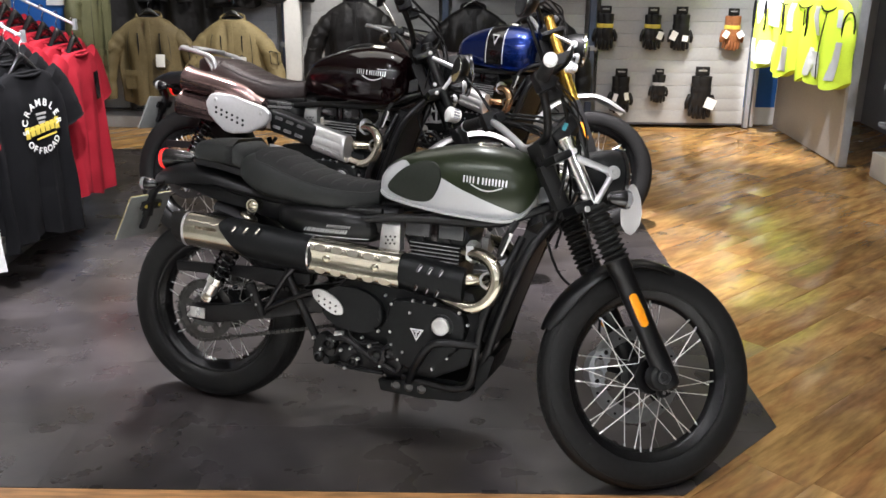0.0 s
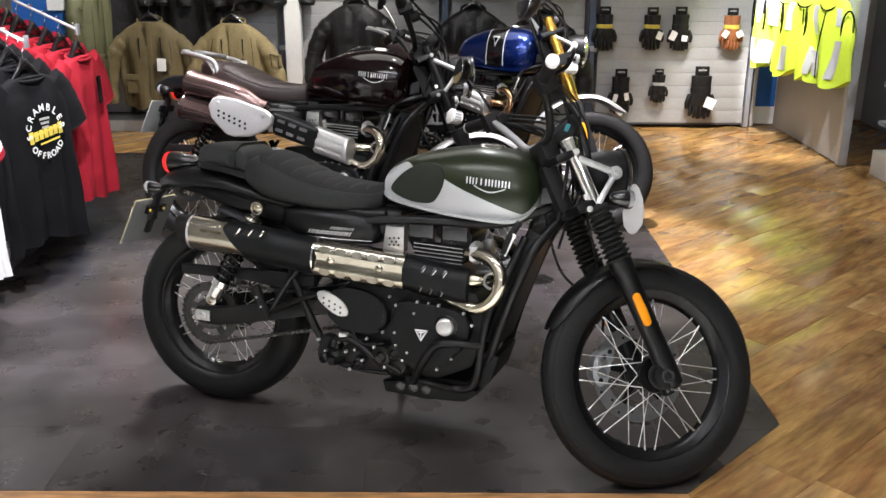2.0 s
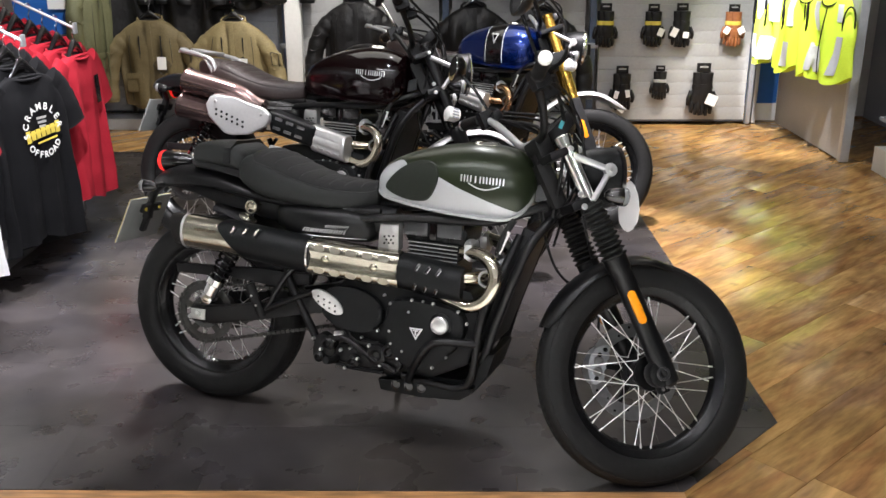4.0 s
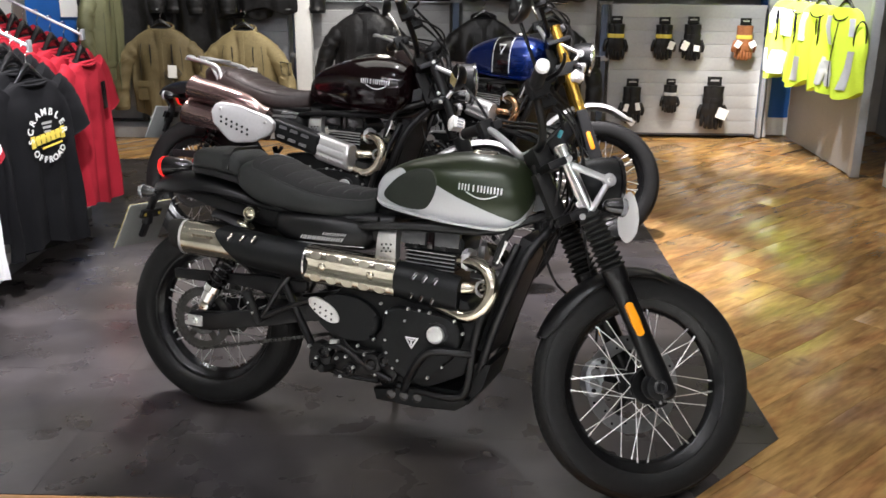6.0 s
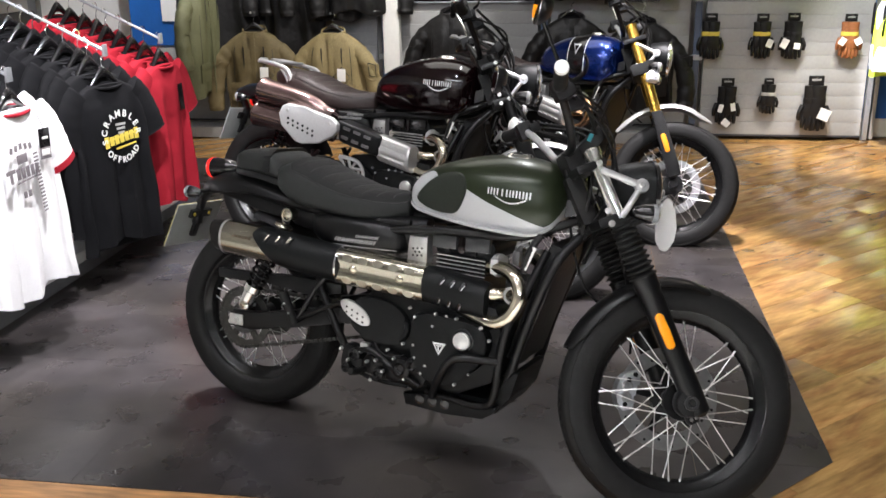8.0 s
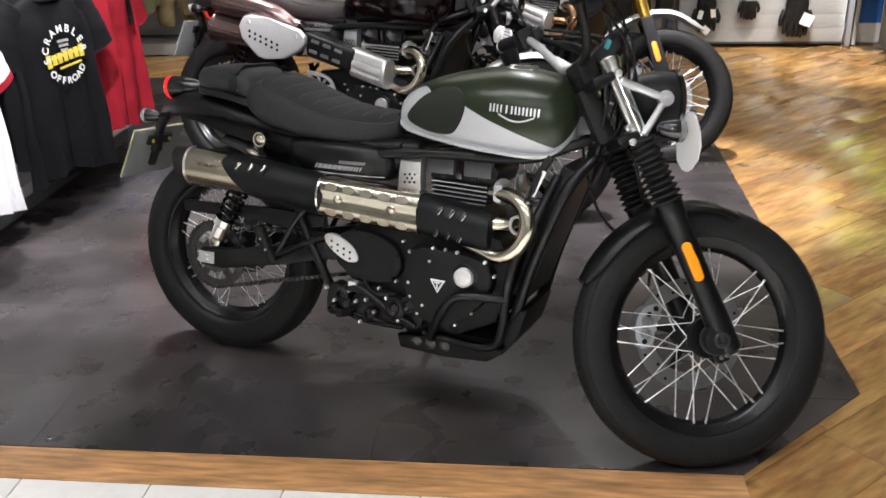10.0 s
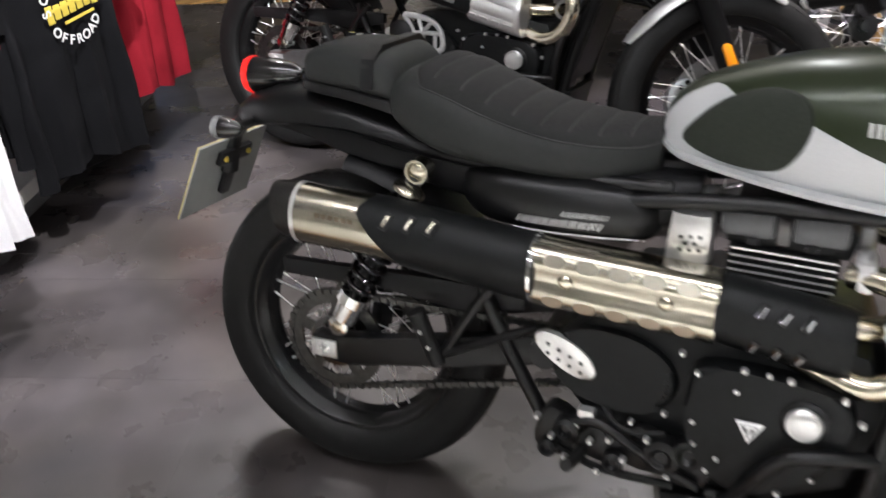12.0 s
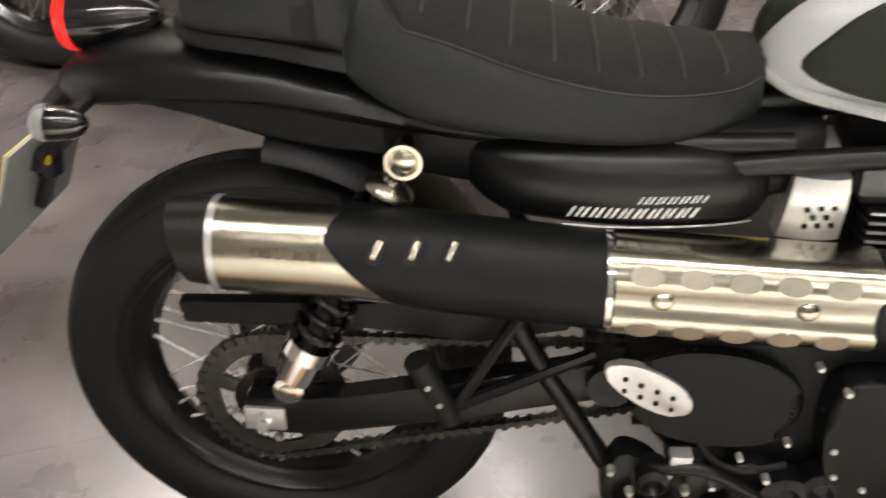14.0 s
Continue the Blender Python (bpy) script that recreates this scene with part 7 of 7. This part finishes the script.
def glove_pair(x, z, m_glove, label, accent=None, tags=(), size=1.0, mesh_fingers=True, y=BOARD_Y - 0.055):
    root = thing("glove_pair", pose(x, y, z), label, "gloves", "gloves on the slat board")
    k = size
    bm = B()
    tube(bm, [(0, 0.045, 0.165 * k), (0, -0.02, 0.16 * k), (0, -0.03, 0.165 * k)], 0.003, 6)
    part("peg", bm, M["chrome"], root)
    bm = B()
    box(bm, (0.085 * k, 0.010, 0.055 * k), (0, -0.010, 0.145 * k), 0.003)
    hd = part("header_card", bm, M["plastic"], root, "black header card with a pale bar")
    bm = B()
    box(bm, (0.05 * k, 0.002, 0.010 * k), (0, -0.0165, 0.150 * k), 0)
    part("card_print", bm, M["slat"], hd)
    for j, dx in enumerate((-0.018, 0.020)):
        bm = B()
        rows = [(0.115, 0.043, 0.020), (0.06, 0.040, 0.022), (0.03, 0.038, 0.022), (-0.01, 0.046, 0.024), (-0.05, 0.050, 0.024), (-0.075, 0.047, 0.020)]
        loft(bm, [[(dx * k + w * k * math.cos(a), -0.012 * j + d * math.sin(a) + 0.002 * math.sin(a * 3 + zz * 60), zz * k) for a in [i * math.tau / 18 for i in range(18)]] for zz, w, d in rows])
        for i in range(4):
            fx = (-0.034 + 0.0225 * i)
            ln = (0.052, 0.066, 0.070, 0.058)[i]
            tube(bm, [((dx + fx) * k, -0.012 * j, -0.060 * k), ((dx + fx * 1.12) * k, -0.010 - 0.012 * j, (-0.075 - ln * 0.5) * k), ((dx + fx * 1.1) * k, -0.002 - 0.012 * j, (-0.075 - ln) * k)], lambda t: (0.0135 - 0.003 * t) * k, 8, 3)
        tube(bm, [((dx - 0.044 + 0.088 * j) * k, -0.012 * j, -0.0 * k), ((dx - 0.062 + 0.124 * j) * k, -0.012 - 0.012 * j, -0.045 * k), ((dx - 0.060 + 0.12 * j) * k, -0.012 * j, -0.082 * k)], lambda t: (0.0145 - 0.003 * t) * k, 8, 3)
        gl = part("glove", bm, m_glove, root, angle=70)
        bm = B()
        loft(bm, [[(dx * k + w * k * math.cos(a), -0.012 * j + d * math.sin(a), zz * k) for a in [i * math.tau / 18 for i in range(18)]] for zz, w, d in ((0.045, 0.042, 0.0245), (0.038, 0.043, 0.026), (0.022, 0.043, 0.026), (0.016, 0.042, 0.0245))])
        part("wrist_strap", bm, accent or m_glove, gl)
    for tx, tz, tw, th, rot in tags:
        bm = B()
        box(bm, (tw, 0.002, th), (0, 0, 0), 0)
        part("price_tag", bm, M["paper"], root, "white paper tag", Matrix.Translation((tx, -0.055, tz)) @ Matrix.Rotation(radians(rot), 4, "Y"))
    return root


def vest(m, label, phase, cloth, bright=True):
    root = thing("safety_vest", m, label, "vest", "safety vests on the end panel")
    hanger(root, 0.13)
    rows = [(-0.665, 0.242, 0.045, 1.0, 0), (-0.52, 0.244, 0.052, 0.85, 0), (-0.38, 0.240, 0.055, 0.6, 0), (-0.28, 0.218, 0.050, 0.3, 0), (-0.2, 0.182, 0.042, 0.1, 0), (-0.155, 0.145, 0.036, 0, 0), (-0.13, 0.088, 0.034, 0, 0)]
    fold, waves = 0.040, 3.1 + 0.6 * math.sin(phase * 1.7)
    torso(rows, fold, phase, cloth, root, waves=waves, n=72)

    def front(x, z):
        """The vest's front cloth at x and z."""
        hw, th, share = (lerp([(r[0], r[k]) for r in rows], z) for k in (1, 2, 3))
        ring = [p for p in cloth_ring(z, hw, th, fold * share, phase, 144, 0.0, 0.0, waves) if p[1] < 0.02]
        near = sorted(ring, key=lambda p: abs(p[0] - x) + 0.2 * p[1])[:2]
        return min(p[1] for p in near)

    def band(name, pts, w, label=""):
        bm = B()
        rings = []
        fine = [Vector(a).lerp(Vector(b), k / 6) for a, b in zip(pts, pts[1:]) for k in range(7)]
        for x, z in fine:
            row = [(x - w + 2 * w * k / 6, z) for k in range(7)]
            out = [(px, front(px, z) - 0.005, z) for px, z in row]
            rings.append(out + [(px, py + 0.003, pz) for px, py, pz in out[::-1]])
        loft(bm, rings)
        part(name, bm, M["tape"], root, label, angle=60)

    lean = 0.03 * math.sin(phase * 2.3)
    # bright vests: real tape, widened so its white stands in for burnt-out light
    glare_wide = 2.6 if bright else 1.0
    band("brace_band", [(-0.100, -0.185), (-0.110, -0.25), (-0.080 + lean, -0.37)], 0.026 * glare_wide, "silver reflective shoulder band")
    band("brace_band", [(0.120, -0.190), (0.135, -0.24), (0.145, -0.30)], 0.022 * glare_wide)
    band("reflective_band", [(-0.100 + lean, -0.48), (-0.108 + lean, -0.56), (-0.118 + lean, -0.65)], 0.032 * glare_wide, "silver reflective hem panel")
    band("reflective_band", [(0.172, -0.39), (0.158, -0.50), (0.130, -0.64)], 0.026 * glare_wide)
    for s in (-1, 1):
        bm = B()
        pts = [(s * (0.205 + 0.030 * math.cos(a)), -0.034 + 0.022 * math.cos(a), -0.305 + 0.105 * math.sin(a)) for a in [k * math.tau / 20 for k in range(21)]]
        tube(bm, pts, 0.006, 6, 1)
        part("arm_binding", bm, M["black_cloth"], root)
    bm = B()
    tube(bm, [(0.082 * math.cos(a), -0.020 - 0.030 * abs(math.sin(a)), -0.150 - 0.060 * abs(math.sin(a))) for a in [k * math.pi / 12 for k in range(13)]], 0.005, 6, 1)
    part("neck_binding", bm, M["black_cloth"], root)
    bm = B()
    tube(bm, [(0.0, front(0.0, z) - 0.002, z) for z in (-0.65, -0.55, -0.45, -0.35, -0.27, -0.22)], 0.004, 6)
    part("zip", bm, M["black_cloth"], root)
    return root


# ---- t-shirt rack ----
RX, RZ, ARM_Z = -0.93, 1.055, 1.355
rack = thing("clothes_rack", pose(0, 0, 0), "grey steel gondola rack with sloping arms", "clothes rack")
bm = B()
box(bm, (0.78, 1.80, 0.05), (-1.545, 1.305, 0.135), 0.005)
part("base_deck", bm, M["wall"], rack, "white steel base deck")
bm = B()
box(bm, (0.70, 1.74, 0.11), (-1.585, 1.300, 0.055), 0.003)
part("kick_plate", bm, M["slat_dark"], rack)
for y in (0.44, 1.18, 2.12):
    bm = B()
    box(bm, (0.05, 0.05, 1.46), (-1.90, y, 0.83), 0.004)
    part("rack_post", bm, M["steel"], rack)
bm = B()
box(bm, (0.03, 1.72, 0.95), (-1.93, 1.28, 0.68), 0.003)
part("back_panel", bm, M["slat_dark"], rack)
bm = B()
box(bm, (0.30, 1.75, 0.05), (-1.72, 1.28, 1.40), 0.004)
part("top_shelf", bm, M["steel"], rack)
bm = B()
box(bm, (0.03, 1.75, 0.09), (-1.56, 1.28, 1.335), 0.003)
part("cross_rail", bm, M["steel"], rack)
for y, x1 in ((0.282, RX + 0.02), (1.05, RX - 0.02), (1.56, RX)):
    bm = B()
    tube(bm, [Vector((-1.56, y, ARM_Z)), Vector((x1, y, RZ))], 0.007, 8)
    box(bm, (0.012, 0.030, 0.05), (x1, y, RZ + 0.002), 0.003)
    part("sloping_arm", bm, M["steel"], rack, "sloping display arm")


def on_arm(y, i, turn=90, x1=RX, dy=0.0):
    """Place i of a row of hangers along a sloping arm, counted from its tip."""
    x = x1 - 0.035 - 0.058 * i
    z = RZ + (RZ - ARM_Z) / (x1 + 1.56) * (x - x1) + 0.012
    return Matrix.Translation((x, y + dy, z - 0.012)) @ Matrix.Rotation(radians(turn), 4, "Z")


rr = random.Random(11)
t_shirt(on_arm(0.282, 0, 86, RX + 0.04), M["white_cloth"], "white ringer t-shirt with red trim and grey print", 0.6, M["red_cloth"], "grey", True)
for i in range(1, 8):
    t_shirt(on_arm(0.282, i, 82 + rr.uniform(-5, 5), RX + 0.02, rr.uniform(-0.02, 0.02)), M["black_cloth"] if i > 1 else M["white_cloth"], "plain dark t-shirt hanging behind others" if i > 1 else "white t-shirt hanging behind another", i * 1.7)
t_shirt(on_arm(1.05, 0, 70, RX - 0.008) @ pose(0, 0, -0.02), M["black_cloth"], "charcoal t-shirt with white and yellow chest print", 2.1, None, "arc", False, hem=-0.85)
for i in range(1, 8):
    t_shirt(on_arm(1.05, i, 72 + rr.uniform(-6, 6), RX, rr.uniform(-0.02, 0.02)), M["black_cloth"], "plain dark t-shirt hanging behind others", i * 1.3)
first_red = t_shirt(on_arm(1.56, 0, 86, RX + 0.02), M["red_cloth"], "red t-shirt with a small black tag", 3.3)
chest_patch(first_red, "swing_tag", 0.06, -0.30, 0.045, 0.13, M["black_gloss"], -0.062, -4, "black swing tag")
for i in range(1, 9):
    t_shirt(on_arm(1.56, i, 82 + rr.uniform(-6, 6), RX, rr.uniform(-0.02, 0.02)), M["red_cloth"], "plain red t-shirt hanging behind others", i * 0.9)

# ---- jackets ----
JY = 4.36
jacket(pose(-1.46, JY, 0.97, 0, 0, 4), M["khaki_cloth"], "khaki waxed motorcycle jacket with white tag", 0.4)
jacket(pose(-0.83, JY, 0.96, 0, 0, -3), M["sand_cloth"], "sand waxed motorcycle jacket with white tag", 1.9)
jacket(pose(-1.85, JY - 0.08, 1.33, 0, 0, 80), M["olive_cloth"], "olive textile motorcycle jacket", 2.7, 0.86, False)
jacket(pose(0.10, JY, 1.10, 0, 0, 0), M["leather"], "black textile motorcycle jacket with pockets", 0.9, 0.72, False)
jacket(pose(0.98, JY, 1.06, 0, 0, 3), M["leather"], "black leather motorcycle jacket", 3.1, 0.66, False)
jacket(pose(1.50, JY + 0.05, 1.02, 0, 0, 0), M["leather"], "black leather motorcycle jacket", 4.1, 0.66, False)
for x, ph, ln in ((-1.70, 0.3, 1.05), (-1.16, 1.2, 0.98), (-0.86, 2.2, 0.66), (-0.62, 3.0, 0.62)):
    jacket(pose(x, JY + 0.10, 1.69, 0, 0, ph * 4), M["leather"], "dark textile jacket hanging above the khaki ones", ph, ln, False, details=False)
for x, ph in ((1.02, 0.8), (1.30, 1.4), (1.56, 2.6)):
    jacket(pose(x, JY + 0.08, 1.80, 0, 0, ph * 3), M["leather"], "dark textile jacket hanging in the upper row", ph, 0.62, False, details=False)
for x, z, c in ((-1.20, 1.22, M["amber"]), (-0.80, 1.20, M["amber"])):
    root = thing("swing_tag", pose(x, JY - 0.02, z), "orange tag with white card hanging on a dark jacket", "tag", "orange tags")
    bm = B()
    box(bm, (0.045, 0.004, 0.10), (0, 0, 0), 0.001)
    part("orange_strip", bm, c, root)
    bm = B()
    box(bm, (0.06, 0.004, 0.05), (0.01, -0.004, -0.075), 0.001)
    part("white_card", bm, M["paper"], root)


def hook_rail(x, z, w=0.26):
    root = thing("face_out_arm", pose(x, JY, z), "short chrome face-out arm for jackets", "display arm", "face-out arms")
    bm = B()
    tube(bm, [(0, 0.28, 0.0), (0, 0.0, 0.0), (0, -0.06, 0.0)], 0.009, 10)
    part("arm_bar", bm, M["chrome"], root)
    bm = B()
    tube(bm, [(-w / 2, 0.26, 0.0), (w / 2, 0.26, 0.0)], 0.012, 10)
    part("cross_bar", bm, M["chrome"], root)


for x, z in ((-1.46, 0.985), (-0.83, 0.975), (0.10, 1.115), (0.98, 1.075), (1.50, 1.035)):
    hook_rail(x, z)

poster = thing("wall_poster", pose(-2.256, 4.659, 1.205), "bright white lit poster on the blue wall", "poster")
bm = B()
box(bm, (0.17, 0.02, 0.62), (0, 0, 0), 0.003)
part("poster_sheet", bm, M["paper"], poster)

# ---- gloves ----
LIME = M["print_yellow"]
glove_pair(2.010, 0.765, M["leather"], "black gloves with yellow wrist straps", LIME, (), 1.05)
glove_pair(2.380, 0.765, M["leather"], "black gloves with yellow strap and white tag", LIME, ((0.055, -0.035, 0.045, 0.06, 20),), 1.02)
glove_pair(2.600, 0.765, M["leather"], "black gloves with pink and white tags", None, ((-0.06, -0.035, 0.05, 0.07, 25), (0.03, -0.055, 0.045, 0.045, 5)), 1.05)
glove_pair(3.000, 0.765, M["brown_leather"], "tan leather gloves with yellow straps and white tags", LIME, ((-0.055, -0.02, 0.045, 0.055, 30), (0.055, -0.02, 0.05, 0.05, -30)), 1.0)
glove_pair(2.165, 0.275, M["leather"], "black gloves with white tags on a card", None, ((-0.045, -0.03, 0.035, 0.06, 15), (0.045, -0.02, 0.035, 0.06, -10), (0.0, -0.14, 0.06, 0.05, 40)), 1.12)
glove_pair(2.465, 0.325, M["leather"], "small black printed gloves on a card", M["slat"], (), 0.84)
glove_pair(2.805, 0.265, M["leather"], "long black gloves with a square white tag", None, ((0.07, -0.06, 0.085, 0.085, 20),), 1.3)
for x, mg in ((2.06, M["leather"]), (2.40, M["leather"]), (2.72, M["brown_leather"]), (3.02, M["hivis"])):
    glove_pair(x, 1.34, mg, "gloves in the upper row of the board", None, (), 1.0)

# ---- safety vests on the end panel, facing the aisle ----
for x, y, turn, ph in ((3.24, 4.28, -62, 0.2), (3.24, 4.05, -64, 4.4), (3.26, 3.74, -66, 1.5), (3.31, 3.46, -72, 2.8)):
    vest(Matrix.Translation((x, y, 1.22)) @ Matrix.Rotation(radians(turn), 4, "Z"), "fluorescent yellow safety vest with silver bands", ph, M["hivis"], y > 4.0)
for x, y in ((3.24, 4.28), (3.24, 4.05), (3.26, 3.74), (3.31, 3.46)):
    root = thing("panel_arm", pose(3.43, y, 1.23), "short chrome arm on the end panel", "display arm", "panel arms")
    bm = B()
    tube(bm, [(0.01, 0, 0), (x - 3.43, 0, 0), (x - 3.47, 0, 0.01)], 0.007, 8)
    part("arm_bar", bm, M["chrome"], root)

# ---- floors: oak laminate, slate vinyl, white tile ----
floor = slab("floor", (9.24, 12.24, 0.05), (0.5, -1.0, -0.037), M["wood"], "oak laminate floor laid on the slant", "floor")
PLANK_L, PLANK_W, TURN = 1.2, 0.19, 42
rot = Matrix.Rotation(radians(TURN), 4, "Z")
bm = B()
box(bm, (PLANK_L - 0.0012, PLANK_W - 0.0012, 0.012), (0, 0, 0), 0.0008)
plank0, count = None, 0
rng = random.Random(5)
for row in range(-30, 40):
    shift = rng.uniform(0, PLANK_L)
    for col in range(-6, 8):
        p = rot @ Vector((col * PLANK_L + shift, row * PLANK_W, 0))
        seen = (1.2 < p.x < 4.3 and -1.6 < p.y < 4.45) or (-3.4 < p.x < 1.9 and 3.2 < p.y < 4.45)
        if not seen:
            continue
        m = Matrix.Translation(floor.location).inverted() @ Matrix.Translation((p.x, p.y, -0.008)) @ rot @ Matrix.Rotation(math.pi * rng.choice((0, 1)), 4, "Z")
        if plank0 is None:
            plank0 = part("plank", bm, M["wood"], floor, m=m)
        else:
            again(plank0, floor, m)
        count += 1

mat_floor = slab("floor_vinyl", (3.6, 4.0, 0.002), (-0.4, 1.5, -0.0015), M["vinyl"], "dark slate-look vinyl floor tiles", "floor")
X0, X1, Y0, Y1, T = -3.51, 1.85, -0.58, 3.61, 0.45
tile_mesh = {}
xs = sorted({X1} | {v for v in [-0.355 + T * k for k in range(-7, 5)] if X0 < v < X1} | {X0})
ys = sorted({Y0, Y1} | {v for v in [0.675 + T * k for k in range(-3, 7)] if Y0 < v < Y1})
inv = Matrix.Translation(mat_floor.location).inverted()
for xa, xb in zip(xs, xs[1:]):
    for ya, yb in zip(ys, ys[1:]):
        out = [(xa, ya), (xb, ya), (xb, yb), (xa, yb)]
        # the front corner is cut along the slant of the planks
        cut = [(x, y) for x, y in out if (x - 1.46) - (y + 0.58) > 1e-4 and x > 1.40]
        g = 0.0007
        pts = [(xa + g, ya + g), (xb - g, ya + g), (xb - g, yb - g), (xa + g, yb - g)]
        if cut:
            side = lambda p: (p[0] - 1.46) - (p[1] + 0.58)
            res = []
            for a, b in zip(pts, pts[1:] + pts[:1]):
                if side(a) <= 0:
                    res.append(a)
                if (side(a) <= 0) != (side(b) <= 0):
                    t = side(a) / (side(a) - side(b))
                    res.append((a[0] + (b[0] - a[0]) * t, a[1] + (b[1] - a[1]) * t))
            pts = res
            if len(pts) < 3:
                continue
        key = None if cut else (round(xb - xa, 3), round(yb - ya, 3))
        c = Vector(((xa + xb) / 2, (ya + yb) / 2, 0))
        m = inv @ Matrix.Translation((c.x, c.y, -0.002))
        if key in tile_mesh:
            again(tile_mesh[key], mat_floor, m)
            continue
        bm = B()
        lo = [bm.verts.new((x - c.x, y - c.y, -0.0015)) for x, y in pts]
        hi = [bm.verts.new((x - c.x, y - c.y, 0.002)) for x, y in pts]
        bm.faces.new(hi)
        for i in range(len(pts)):
            bm.faces.new((lo[i], lo[(i + 1) % len(pts)], hi[(i + 1) % len(pts)], hi[i]))
        ob = part("vinyl_tile", bm, M["vinyl"], mat_floor, m=m)
        if key:
            tile_mesh[key] = ob

strip = tagged(link("threshold_strip", box(B(), (5.0, 0.13, 0.03), (0, 0, 0), 0.003), M["wood_edge"]), "oak threshold strip along the tiled aisle", "threshold", kind="structure")
strip.location = (-1.04, -0.645, -0.0165)
aisle = slab("floor_tiled", (9.0, 6.2, 0.03), (0.5, -3.82, -0.018), M["tile"], "white ceramic tiles of the aisle", "floor")
inv = Matrix.Translation(aisle.location).inverted()
t0 = None
for i in range(-8, 15):
    for j in range(0, 13):
        m = inv @ Matrix.Translation((-0.30 + 0.33 * i + 0.165, -0.716 - 0.33 * j - 0.165, -0.001))
        if t0 is None:
            t0 = part("floor_tile", box(B(), (0.326, 0.326, 0.008), (0, 0, 0), 0.001), M["tile"], aisle, m=m)
        else:
            again(t0, aisle, m)
